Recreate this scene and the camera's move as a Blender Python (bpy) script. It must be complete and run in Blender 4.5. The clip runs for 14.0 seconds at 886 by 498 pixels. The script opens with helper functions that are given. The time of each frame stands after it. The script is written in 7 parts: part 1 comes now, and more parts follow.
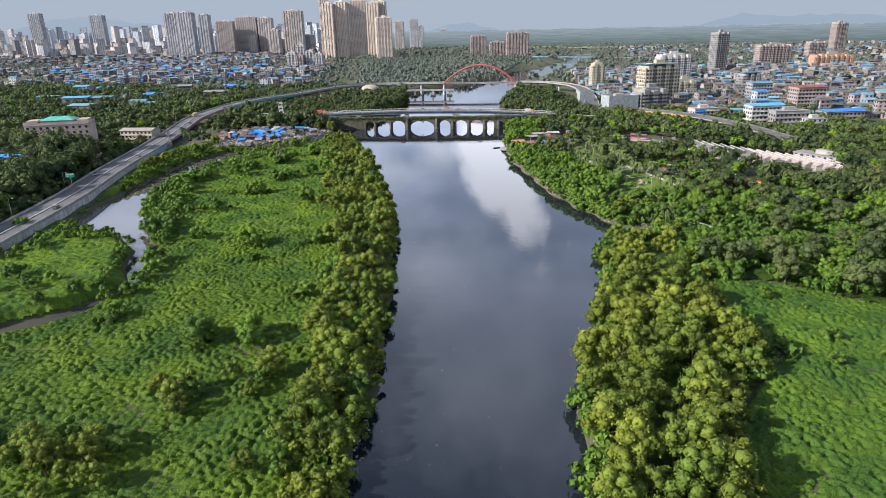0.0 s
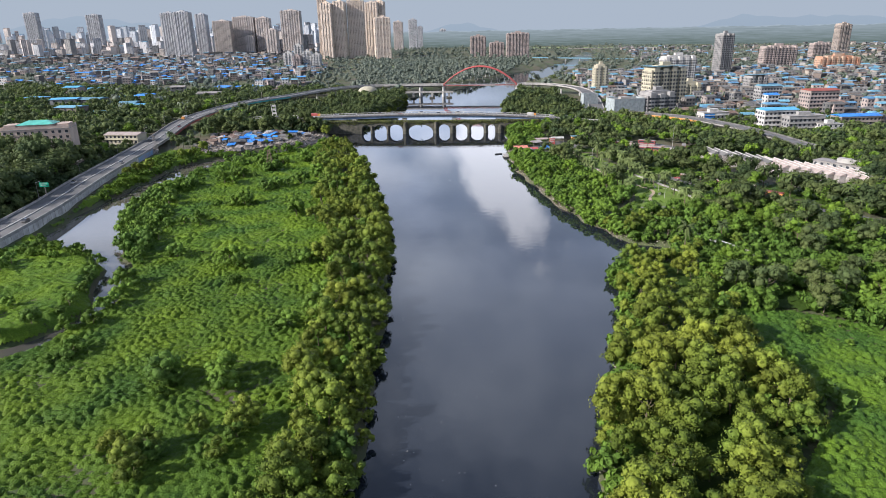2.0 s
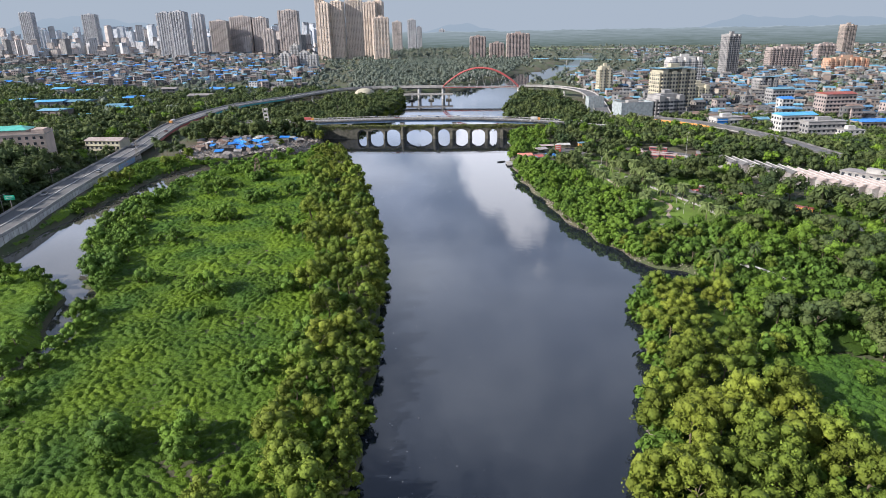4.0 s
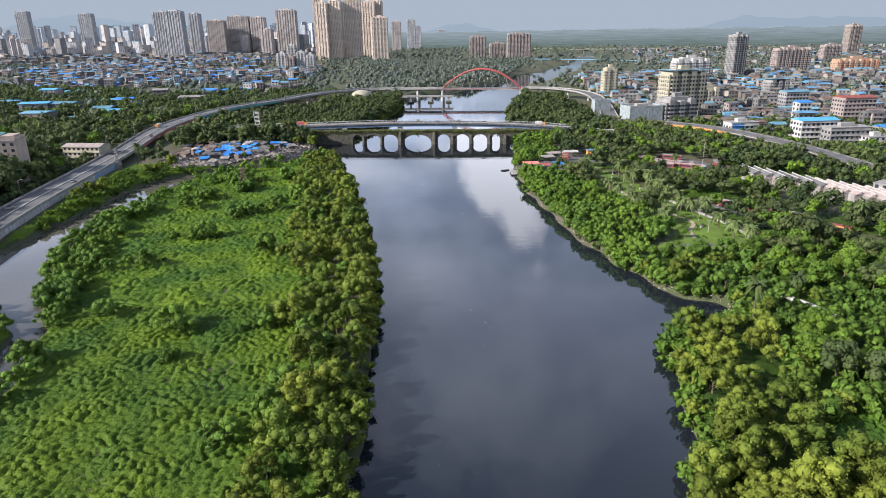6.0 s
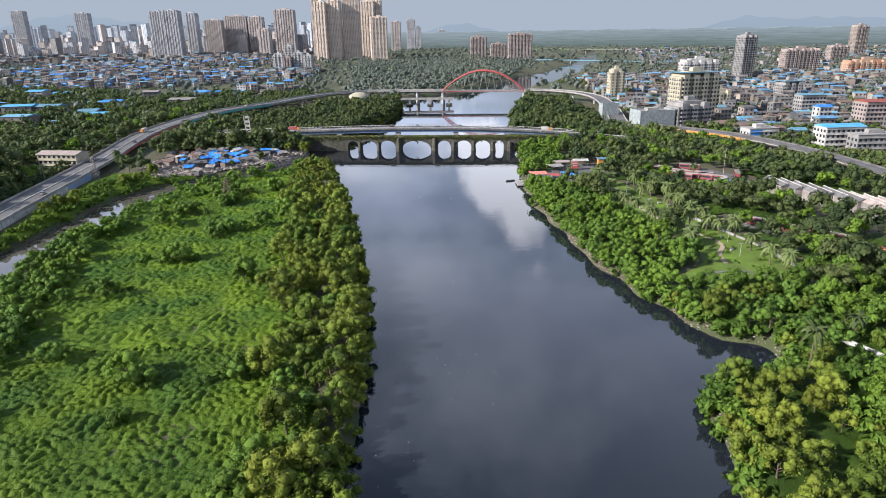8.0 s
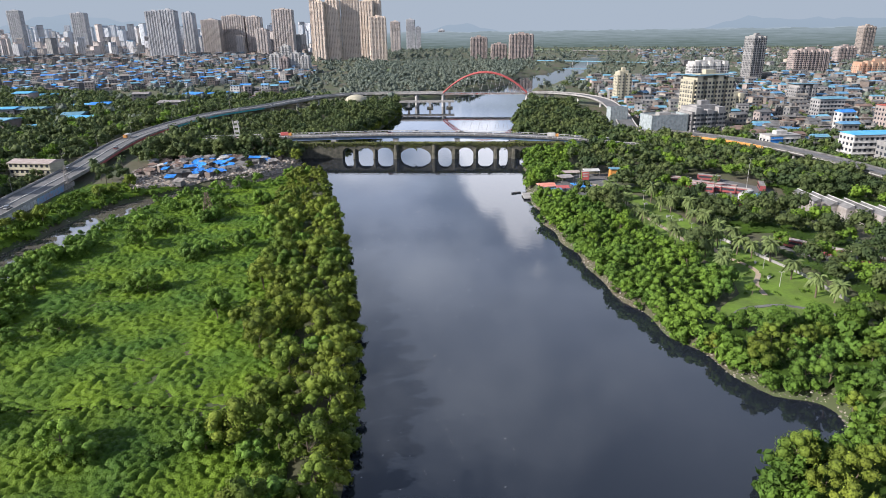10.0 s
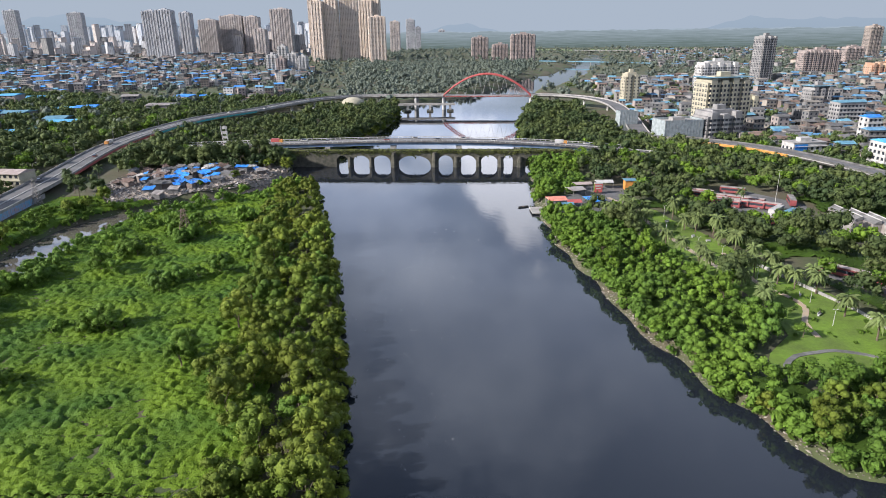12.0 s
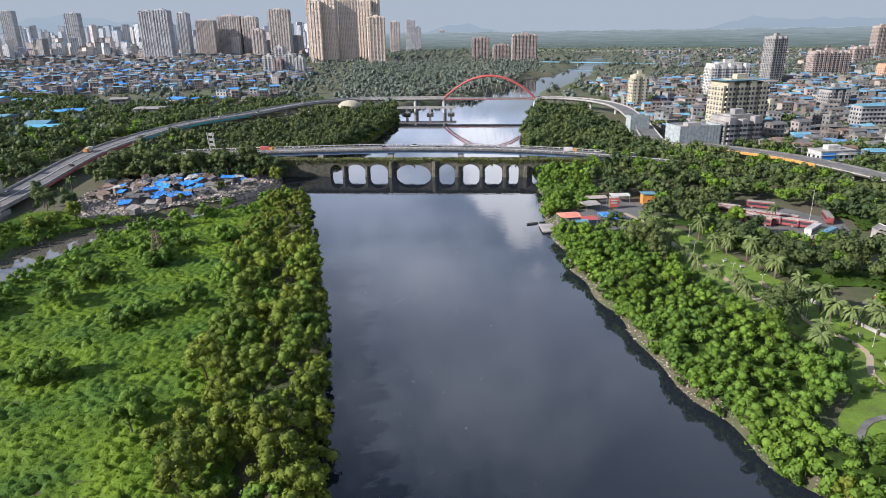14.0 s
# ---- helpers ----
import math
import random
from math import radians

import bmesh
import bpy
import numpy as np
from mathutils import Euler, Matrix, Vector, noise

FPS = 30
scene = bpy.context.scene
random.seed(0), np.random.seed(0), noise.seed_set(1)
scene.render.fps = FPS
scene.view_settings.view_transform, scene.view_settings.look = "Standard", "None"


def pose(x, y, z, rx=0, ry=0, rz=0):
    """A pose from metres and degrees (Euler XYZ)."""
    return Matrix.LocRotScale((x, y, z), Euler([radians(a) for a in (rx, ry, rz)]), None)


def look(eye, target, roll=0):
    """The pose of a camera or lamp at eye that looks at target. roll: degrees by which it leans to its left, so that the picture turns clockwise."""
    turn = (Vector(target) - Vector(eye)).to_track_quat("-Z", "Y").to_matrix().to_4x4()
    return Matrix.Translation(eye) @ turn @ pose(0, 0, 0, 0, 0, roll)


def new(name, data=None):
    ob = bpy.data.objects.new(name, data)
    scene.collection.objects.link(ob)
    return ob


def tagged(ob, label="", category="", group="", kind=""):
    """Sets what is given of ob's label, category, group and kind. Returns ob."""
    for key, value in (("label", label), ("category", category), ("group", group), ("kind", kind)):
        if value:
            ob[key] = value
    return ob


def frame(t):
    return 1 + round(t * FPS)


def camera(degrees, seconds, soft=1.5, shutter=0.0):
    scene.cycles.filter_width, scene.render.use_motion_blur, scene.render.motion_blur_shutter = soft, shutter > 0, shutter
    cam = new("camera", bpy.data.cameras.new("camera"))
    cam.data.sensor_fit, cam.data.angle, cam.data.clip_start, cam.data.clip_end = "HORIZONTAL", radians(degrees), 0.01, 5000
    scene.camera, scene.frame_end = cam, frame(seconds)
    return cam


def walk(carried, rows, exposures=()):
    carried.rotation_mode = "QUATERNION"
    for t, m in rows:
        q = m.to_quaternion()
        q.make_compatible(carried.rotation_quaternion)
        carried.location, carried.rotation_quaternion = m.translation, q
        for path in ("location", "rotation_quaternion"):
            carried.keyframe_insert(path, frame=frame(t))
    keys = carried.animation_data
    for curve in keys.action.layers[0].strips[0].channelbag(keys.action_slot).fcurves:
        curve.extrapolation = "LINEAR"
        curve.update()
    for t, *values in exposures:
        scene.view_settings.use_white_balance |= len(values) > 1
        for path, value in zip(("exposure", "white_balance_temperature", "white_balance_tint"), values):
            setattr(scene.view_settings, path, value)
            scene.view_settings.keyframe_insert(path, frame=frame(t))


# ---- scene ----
cam = camera(70.0, 14.0, 0.9)
METRES, EYE, TILT, LEAN, TURN = 173.25, 75.0, 0.76, 0.0, 0.0
ROWS = [
    (0.0, 0.0, 0.0, 0.0, -0.4, -19.82, 1.12),
    (0.5, 0.0002, 0.0259, -0.0003, -0.42, -19.81, 1.09),
    (1.0, 0.0001, 0.055, -0.0006, -0.44, -19.8, 1.06),
    (1.5, 0.0001, 0.0852, -0.0008, -0.45, -19.79, 1.03),
    (2.0, 0.0003, 0.1178, -0.0011, -0.46, -19.79, 0.99),
    (2.5, 0.0001, 0.1507, -0.0013, -0.49, -19.78, 0.98),
    (3.0, 0.0, 0.1854, -0.002, -0.5, -19.77, 0.96),
    (5.5, -0.0007, 0.3649, -0.0045, -0.57, -19.76, 0.85),
    (6.0, -0.001, 0.4015, -0.0051, -0.57, -19.77, 0.83),
    (6.5, -0.0012, 0.4393, -0.0058, -0.58, -19.76, 0.84),
    (7.0, -0.0014, 0.476, -0.0061, -0.57, -19.77, 0.82),
    (7.5, -0.0016, 0.5139, -0.0066, -0.58, -19.76, 0.8),
    (8.0, -0.0017, 0.551, -0.0071, -0.57, -19.76, 0.78),
    (10.5, -0.0024, 0.7374, -0.0094, -0.58, -19.74, 0.71),
    (11.0, -0.0025, 0.7755, -0.0099, -0.58, -19.75, 0.72),
    (11.5, -0.0029, 0.8125, -0.0106, -0.57, -19.74, 0.72),
    (12.0, -0.0031, 0.8503, -0.0109, -0.57, -19.74, 0.71),
    (12.5, -0.0034, 0.8873, -0.0114, -0.57, -19.73, 0.73),
    (13.0, -0.0038, 0.9251, -0.012, -0.56, -19.73, 0.74),
    (13.5, -0.0042, 0.962, -0.0127, -0.57, -19.72, 0.75),
    (14.0, -0.0044, 0.9999, -0.0132, -0.57, -19.71, 0.75),
]
walk(cam, [(t, pose(0, 0, EYE, TILT, LEAN, TURN) @ pose(METRES * x, METRES * y, METRES * z, 90 + pitch, roll, yaw)) for t, x, y, z, yaw, pitch, roll in ROWS], exposures=[(0.0, 0.92, 6050, 15)])

# ---- sky and sun ----
SUN_EL, SUN_AZ = 28.0, -110.0          # degrees; azimuth from +y towards +x
world = bpy.data.worlds.new("world")
scene.world = world
world.use_nodes = True
wt = world.node_tree
wt.nodes.clear()


def wnode(kind, **kw):
    n = wt.nodes.new(kind)
    for k, v in kw.items():
        n.inputs[k].default_value = v
    return n


def wmath(op, a, b=None, c=None, clamp=False):
    n = wt.nodes.new("ShaderNodeMath")
    n.operation, n.use_clamp = op, clamp
    for i, v in enumerate((a, b, c)):
        if v is None:
            continue
        if isinstance(v, (int, float)):
            n.inputs[i].default_value = v
        else:
            wt.links.new(v, n.inputs[i])
    return n.outputs[0]


def wmix(fac, a, b):
    n = wt.nodes.new("ShaderNodeMix")
    n.data_type = "RGBA"
    for sock, v in ((n.inputs[0], fac), (n.inputs[6], a), (n.inputs[7], b)):
        if isinstance(v, (int, float, tuple)):
            sock.default_value = v
        else:
            wt.links.new(v, sock)
    return n.outputs[2]


sky = wt.nodes.new("ShaderNodeTexSky")
sky.sky_type, sky.sun_disc = "NISHITA", False
sky.sun_elevation, sky.sun_rotation = radians(SUN_EL), radians(SUN_AZ)
sky.air_density, sky.dust_density, sky.ozone_density = 1.2, 2.5, 1.0
way = wt.nodes.new("ShaderNodeTexCoord").outputs["Generated"]
sep = wt.nodes.new("ShaderNodeSeparateXYZ")
wt.links.new(way, sep.inputs[0])
dx, dy, dz = sep.outputs
# clouds on a flat layer high above: the direction divided by its height
up = wmath("ADD", wmath("MAXIMUM", dz, 0.0), 0.12)
layer = wt.nodes.new("ShaderNodeCombineXYZ")
wt.links.new(wmath("DIVIDE", dx, up), layer.inputs[0])
wt.links.new(wmath("DIVIDE", dy, up), layer.inputs[1])


def wnoise(vec, scale, detail, rough, shift=(0, 0, 0)):
    m = wt.nodes.new("ShaderNodeMapping")
    m.inputs["Location"].default_value = shift
    wt.links.new(vec, m.inputs["Vector"])
    n = wnode("ShaderNodeTexNoise", Scale=scale, Detail=detail, Roughness=rough)
    wt.links.new(m.outputs[0], n.inputs["Vector"])
    return n.outputs["Fac"]


broken = wnoise(layer.outputs[0], 0.55, 6.0, 0.55, (3.1, 1.7, 0.0))
puffs = wnoise(way, 9.0, 5.0, 0.6, (0.4, 0.0, 0.9))
grey_cover = wmath("MULTIPLY", wmath("SUBTRACT", broken, 0.30), 4.0, clamp=True)
# one cumulus bank low ahead, ragged by the puffs
cx = wmath("DIVIDE", wmath("SUBTRACT", dx, wmath("MULTIPLY_ADD", dz, 0.33, 0.022)), 0.046)
cz = wmath("DIVIDE", wmath("SUBTRACT", dz, 0.225), 0.085)
bank = wmath("SUBTRACT", 1.25, wmath("SQRT", wmath("ADD", wmath("MULTIPLY", cx, cx), wmath("MULTIPLY", cz, cz))))
ahead = wmath("GREATER_THAN", dy, 0.0)


def lobe(x0, z0, w, h):
    """a smaller bank of the same cloud"""
    lx = wmath("DIVIDE", wmath("SUBTRACT", dx, x0), w)
    lz = wmath("DIVIDE", wmath("SUBTRACT", dz, z0), h)
    return wmath("SUBTRACT", 1.0, wmath("SQRT", wmath("ADD", wmath("MULTIPLY", lx, lx), wmath("MULTIPLY", lz, lz))))


cumulus = wmath("MULTIPLY", wmath("MULTIPLY", wmath("ADD", bank, wmath("MULTIPLY", wmath("SUBTRACT", puffs, 0.5), 3.6)), 1.7, clamp=True), ahead)
wisps = wmath("MAXIMUM", lobe(-0.125, 0.20, 0.085, 0.045), lobe(-0.010, 0.175, 0.05, 0.04))
wisps = wmath("MULTIPLY", wmath("MULTIPLY", wmath("ADD", wisps, wmath("MULTIPLY", wmath("SUBTRACT", puffs, 0.5), 2.4)), 0.55, clamp=True), ahead)
low = wmath("MULTIPLY", wmath("SUBTRACT", 0.135, dz), 13.0, clamp=True)
haze = wmath("POWER", low, 1.3)
patchy = wnoise(layer.outputs[0], 1.25, 5.0, 0.55, (1.2, 5.3, 0.0))
tone = wmix(wmath("MULTIPLY", wmath("SUBTRACT", patchy, 0.36), 3.4, clamp=True), (6.4, 7.8, 10.4, 1), (12.2, 13.8, 16.4, 1))
thin = wmath("MULTIPLY", wmath("SUBTRACT", 0.80, dz), 2.6, clamp=True)
col = wmix(wmath("MULTIPLY", wmath("MULTIPLY", grey_cover, 0.9), thin), sky.outputs[0], tone)
col = wmix(haze, col, (3.65, 4.2, 4.65, 1))
soft_bank = wmath("MULTIPLY", wmath("MULTIPLY", wmath("ADD", wmath("MAXIMUM", lobe(-0.03, 0.37, 0.19, 0.10), lobe(0.06, 0.54, 0.26, 0.11)), wmath("MULTIPLY", wmath("SUBTRACT", puffs, 0.5), 2.2)), 0.75, clamp=True), ahead)
col = wmix(soft_bank, col, (14.2, 15.6, 17.4, 1))
col = wmix(wisps, col, (16, 16.6, 17.4, 1))
col = wmix(cumulus, col, (18, 18.4, 19.0, 1))
bg = wnode("ShaderNodeBackground", Strength=0.061)
wt.links.new(col, bg.inputs["Color"])
wt.links.new(bg.outputs[0], wt.nodes.new("ShaderNodeOutputWorld").inputs[0])

sun = new("sun", bpy.data.lights.new("sun", "SUN"))
sun.data.energy, sun.data.angle, sun.data.color = 5.0, radians(0.7), (1.0, 0.94, 0.83)
sd = Vector((math.sin(radians(SUN_AZ)) * math.cos(radians(SUN_EL)), math.cos(radians(SUN_AZ)) * math.cos(radians(SUN_EL)), math.sin(radians(SUN_EL))))
sun.matrix_world = look(sd * 300, (0, 0, 0))

# ---- materials ----
def material(name, base, rough=0.7, vary=0.25, scale=0.3, bump=0.0, bump_scale=4.0, metal=0.0, second=None, spec=0.4, island=0.0, obj=0.0, fine_scale=None):
    """base colour broken by two scales of noise, with optional second colour, per-island and per-object variation and relief"""
    m = bpy.data.materials.new(name)
    m.use_nodes = True
    nt = m.node_tree
    p = nt.nodes["Principled BSDF"]
    p.inputs["Roughness"].default_value, p.inputs["Metallic"].default_value = rough, metal
    p.inputs["Specular IOR Level"].default_value = spec
    geo = nt.nodes.new("ShaderNodeNewGeometry")

    def noisy(s, detail=4.0):
        n = nt.nodes.new("ShaderNodeTexNoise")
        n.inputs["Scale"].default_value, n.inputs["Detail"].default_value = s, detail
        nt.links.new(geo.outputs["Position"], n.inputs["Vector"])
        return n.outputs["Fac"]

    def math2(op, a, b, clamp=False):
        n = nt.nodes.new("ShaderNodeMath")
        n.operation, n.use_clamp = op, clamp
        for i, v in enumerate((a, b)):
            if isinstance(v, (int, float)):
                n.inputs[i].default_value = v
            else:
                nt.links.new(v, n.inputs[i])
        return n.outputs[0]

    big, fine = noisy(scale), noisy(fine_scale or scale * 9, 6.0)
    mixn = nt.nodes.new("ShaderNodeMix")
    mixn.data_type = "RGBA"
    b2 = second or tuple(c * 0.72 for c in base)
    mixn.inputs[6].default_value, mixn.inputs[7].default_value = (*base, 1), (*b2, 1)
    nt.links.new(math2("MULTIPLY", math2("SUBTRACT", big, 0.35), 3.3, True), mixn.inputs[0])
    val = math2("ADD", 1.0 - vary * 0.5, math2("MULTIPLY", fine, vary))
    if island:
        val = math2("MULTIPLY", val, math2("ADD", 1 - island / 2, math2("MULTIPLY", geo.outputs["Random Per Island"], island)))
    if obj:
        info = nt.nodes.new("ShaderNodeObjectInfo")
        val = math2("MULTIPLY", val, math2("ADD", 1 - obj / 2, math2("MULTIPLY", info.outputs["Random"], obj)))
    sc = nt.nodes.new("ShaderNodeVectorMath")
    sc.operation = "SCALE"
    nt.links.new(mixn.outputs[2], sc.inputs[0])
    nt.links.new(val, sc.inputs["Scale"])
    nt.links.new(sc.outputs[0], p.inputs["Base Color"])
    if bump:
        bn = nt.nodes.new("ShaderNodeBump")
        bn.inputs["Strength"].default_value, bn.inputs["Distance"].default_value = bump, 0.3
        nt.links.new(noisy(bump_scale, 5.0), bn.inputs["Height"])
        nt.links.new(bn.outputs[0], p.inputs["Normal"])
    return m


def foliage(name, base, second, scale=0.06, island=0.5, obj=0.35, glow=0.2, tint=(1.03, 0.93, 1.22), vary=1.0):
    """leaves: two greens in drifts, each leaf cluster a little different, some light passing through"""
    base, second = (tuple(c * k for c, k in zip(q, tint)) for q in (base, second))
    m = material(name, base, 0.6, vary, scale, second=second, island=island, obj=obj, spec=0.12, fine_scale=2.6, bump=0.9, bump_scale=3.2)
    nt = m.node_tree
    p = nt.nodes["Principled BSDF"]
    tr = nt.nodes.new("ShaderNodeBsdfTranslucent")
    nt.links.new(p.inputs["Base Color"].links[0].from_socket, tr.inputs["Color"])
    mx = nt.nodes.new("ShaderNodeMixShader")
    mx.inputs[0].default_value = glow
    nt.links.new(p.outputs[0], mx.inputs[1])
    nt.links.new(tr.outputs[0], mx.inputs[2])
    nt.links.new(mx.outputs[0], nt.nodes["Material Output"].inputs["Surface"])
    return m


M_OLIVE = foliage("leaf_olive", (0.152, 0.180, 0.024), (0.084, 0.128, 0.019), obj=0.55, tint=(1, 1, 1))
M_VINE = foliage("leaf_vine", (0.104, 0.172, 0.022), (0.062, 0.115, 0.020), obj=0.5, tint=(1, 1, 1))
M_DARK = foliage("leaf_dark", (0.046, 0.072, 0.028), (0.104, 0.130, 0.042), island=0.35, tint=(1, 1, 1), vary=0.7)
M_BRIGHT = foliage("leaf_bright", (0.122, 0.196, 0.022), (0.076, 0.134, 0.020), obj=0.5, tint=(1, 1, 1))
M_PALM = foliage("leaf_palm", (0.14, 0.175, 0.06), (0.105, 0.14, 0.048), tint=(1, 1, 1))
M_MEADOW = foliage("leaf_meadow", (0.096, 0.165, 0.015), (0.046, 0.100, 0.016), scale=0.08, island=0.35, obj=0.0, tint=(1, 1, 1))
# undergrowth green, darkened so the shade under trees is in its colour
M_FLOOR = foliage("leaf_floor_shade", (0.050, 0.090, 0.012), (0.035, 0.065, 0.012), scale=0.1, obj=0.0, tint=(1, 1, 1))
M_FIELD = foliage("leaf_creeper", (0.112, 0.178, 0.014), (0.052, 0.108, 0.015), scale=0.06, island=0.35, obj=0.0, tint=(1, 1, 1))
# far green paled and blued, so distance haze sits in the leaf colour
M_FAR = foliage("leaf_far_haze", (0.098, 0.135, 0.085), (0.135, 0.170, 0.100), scale=0.01, island=0.3, obj=0.0, vary=0.6)
M_BARK = material("bark", (0.13, 0.10, 0.07), 0.9, 0.5, 2.0, bump=0.5)
M_LAND = material("soil_and_grass", (0.046, 0.068, 0.020), 0.95, 0.6, 0.05, second=(0.080, 0.066, 0.042), bump=0.4, bump_scale=1.5)
M_ASPHALT = material("asphalt", (0.125, 0.12, 0.118), 0.85, 0.4, 0.12, second=(0.085, 0.085, 0.085))
M_CONC = material("concrete", (0.30, 0.285, 0.265), 0.85, 0.45, 0.25, second=(0.20, 0.19, 0.18), bump=0.15)
M_PALECONC = material("pale_concrete", (0.42, 0.41, 0.385), 0.75, 0.4, 0.25, second=(0.29, 0.28, 0.265))
M_STONE = material("old_stone", (0.085, 0.078, 0.060), 0.9, 0.7, 0.5, second=(0.035, 0.036, 0.026), bump=0.6, bump_scale=2.0)
M_MOSS = foliage("leaf_moss", (0.11, 0.13, 0.03), (0.065, 0.085, 0.025), scale=0.2, obj=0.0)
M_GIRDER = material("blue_grey_steel", (0.13, 0.19, 0.28), 0.5, 0.25, 0.3, second=(0.09, 0.13, 0.19))
M_RED = material("red_paint", (0.36, 0.075, 0.065), 0.55, 0.25, 0.3, second=(0.30, 0.07, 0.065))
M_RUST = material("rust_red", (0.27, 0.07, 0.05), 0.7, 0.4, 0.6)
M_WHITE = material("white_paint", (0.45, 0.435, 0.41), 0.65, 0.5, 0.3, second=(0.27, 0.26, 0.245))
M_CREAM = material("cream_plaster", (0.36, 0.33, 0.24), 0.85, 0.5, 0.15, second=(0.27, 0.25, 0.19))
M_PINK = material("pink_plaster", (0.31, 0.25, 0.225), 0.85, 0.5, 0.12, second=(0.21, 0.18, 0.165))
M_GREYW = material("grey_plaster", (0.26, 0.25, 0.24), 0.85, 0.5, 0.15, second=(0.17, 0.165, 0.16), obj=0.3)
M_BROWNW = material("brown_plaster", (0.28, 0.235, 0.20), 0.85, 0.4, 0.1, second=(0.20, 0.17, 0.15), obj=0.3)
M_TARP = material("blue_tarp", (0.02, 0.13, 0.48), 0.5, 0.5, 0.5, second=(0.04, 0.24, 0.58), bump=0.5, bump_scale=1.2, obj=0.4)
M_TEAL = material("pale_blue_sheet", (0.13, 0.29, 0.37), 0.55, 0.5, 0.4, second=(0.08, 0.19, 0.26), obj=0.5)
M_ROOFBLUE = material("faded_blue_sheet", (0.05, 0.15, 0.29), 0.6, 0.6, 0.3, second=(0.12, 0.24, 0.33), obj=0.4, island=0.5)
M_SHEET = material("weathered_sheet", (0.27, 0.25, 0.235), 0.65, 0.5, 0.4, second=(0.16, 0.14, 0.125), obj=0.4)
M_PALESHEET = material("pale_pink_sheet", (0.36, 0.30, 0.27), 0.65, 0.5, 0.4, second=(0.24, 0.19, 0.17))
M_DARKSHEET = material("dark_sheet", (0.12, 0.115, 0.11), 0.7, 0.4, 0.4)
M_GLASS = material("window_glass", (0.035, 0.04, 0.05), 0.15, 0.2, 0.3, spec=0.6)
M_ORANGE = material("orange_paint", (0.50, 0.22, 0.05), 0.6, 0.5, 0.3)
M_MAROON = material("bus_maroon", (0.22, 0.055, 0.055), 0.5, 0.2, 0.5)
M_RUBBLE = material("rubble", (0.31, 0.265, 0.22), 0.95, 0.7, 0.5, second=(0.17, 0.145, 0.125), island=0.7, bump=0.5)
M_SHORE = material("wet_rubble", (0.25, 0.22, 0.185), 0.9, 0.6, 0.5, second=(0.12, 0.105, 0.085), island=0.9, bump=0.5)
M_PATH = material("red_path", (0.33, 0.25, 0.17), 0.9, 0.5, 0.5, second=(0.27, 0.23, 0.18))
M_LAWN = material("lawn", (0.112, 0.190, 0.014), 0.9, 0.7, 0.12, second=(0.078, 0.118, 0.016), bump=0.4, bump_scale=3.0)

M_WATER = bpy.data.materials.new("river_water")
M_WATER.use_nodes = True
_nt = M_WATER.node_tree
_p = _nt.nodes["Principled BSDF"]
_p.inputs["Base Color"].default_value = (0.030, 0.032, 0.038, 1)
_p.inputs["Roughness"].default_value, _p.inputs["IOR"].default_value = 0.03, 1.42
_n = _nt.nodes.new("ShaderNodeTexNoise")
_n.inputs["Scale"].default_value, _n.inputs["Detail"].default_value = 0.35, 3.0
_g = _nt.nodes.new("ShaderNodeNewGeometry")
_nt.links.new(_g.outputs["Position"], _n.inputs["Vector"])
_b = _nt.nodes.new("ShaderNodeBump")
_b.inputs["Strength"].default_value, _b.inputs["Distance"].default_value = 0.10, 0.12
_nt.links.new(_n.outputs["Fac"], _b.inputs["Height"])
_nt.links.new(_b.outputs[0], _p.inputs["Normal"])
# silty brown water in the side channel, clearer dark water in the river
_sx = _nt.nodes.new("ShaderNodeSeparateXYZ")
_nt.links.new(_g.outputs["Position"], _sx.inputs[0])
_mr = _nt.nodes.new("ShaderNodeMapRange")
_mr.inputs[1].default_value, _mr.inputs[2].default_value = -80.0, -125.0
_nt.links.new(_sx.outputs[0], _mr.inputs[0])
_cm = _nt.nodes.new("ShaderNodeMix")
_cm.data_type = "RGBA"
_cm.inputs[6].default_value, _cm.inputs[7].default_value = (0.012, 0.015, 0.021, 1), (0.085, 0.078, 0.066, 1)
_nt.links.new(_mr.outputs[0], _cm.inputs[0])
_nt.links.new(_cm.outputs[2], _p.inputs["Base Color"])
M_ROOFGREY = material("grey_cement_sheet", (0.155, 0.15, 0.145), 0.8, 0.6, 0.3, second=(0.08, 0.077, 0.074), obj=0.5, island=0.5)
M_ROOFBROWN = material("brown_tile_roof", (0.20, 0.13, 0.10), 0.85, 0.6, 0.3, second=(0.12, 0.085, 0.07), obj=0.5, island=0.5)
# tower plasters lightened partly for distance haze, painted into the base colour
M_TOWERC = material("pale_beige_tower", (0.58, 0.48, 0.39), 0.85, 0.3, 0.05, second=(0.49, 0.41, 0.345), obj=0.15)
M_TOWER = material("hazed_tower_plaster", (0.42, 0.415, 0.42), 0.85, 0.35, 0.05, second=(0.33, 0.325, 0.33), obj=0.25)
M_TOWERB = material("hazed_buff_plaster", (0.46, 0.40, 0.36), 0.85, 0.35, 0.05, second=(0.36, 0.32, 0.295), obj=0.25)
M_BRICKW = material("brick_orange_plaster", (0.36, 0.17, 0.10), 0.85, 0.4, 0.1, second=(0.33, 0.25, 0.18))
M_DULLW = material("sooty_plaster", (0.155, 0.15, 0.145), 0.9, 0.6, 0.08, second=(0.08, 0.078, 0.075), island=0.7)
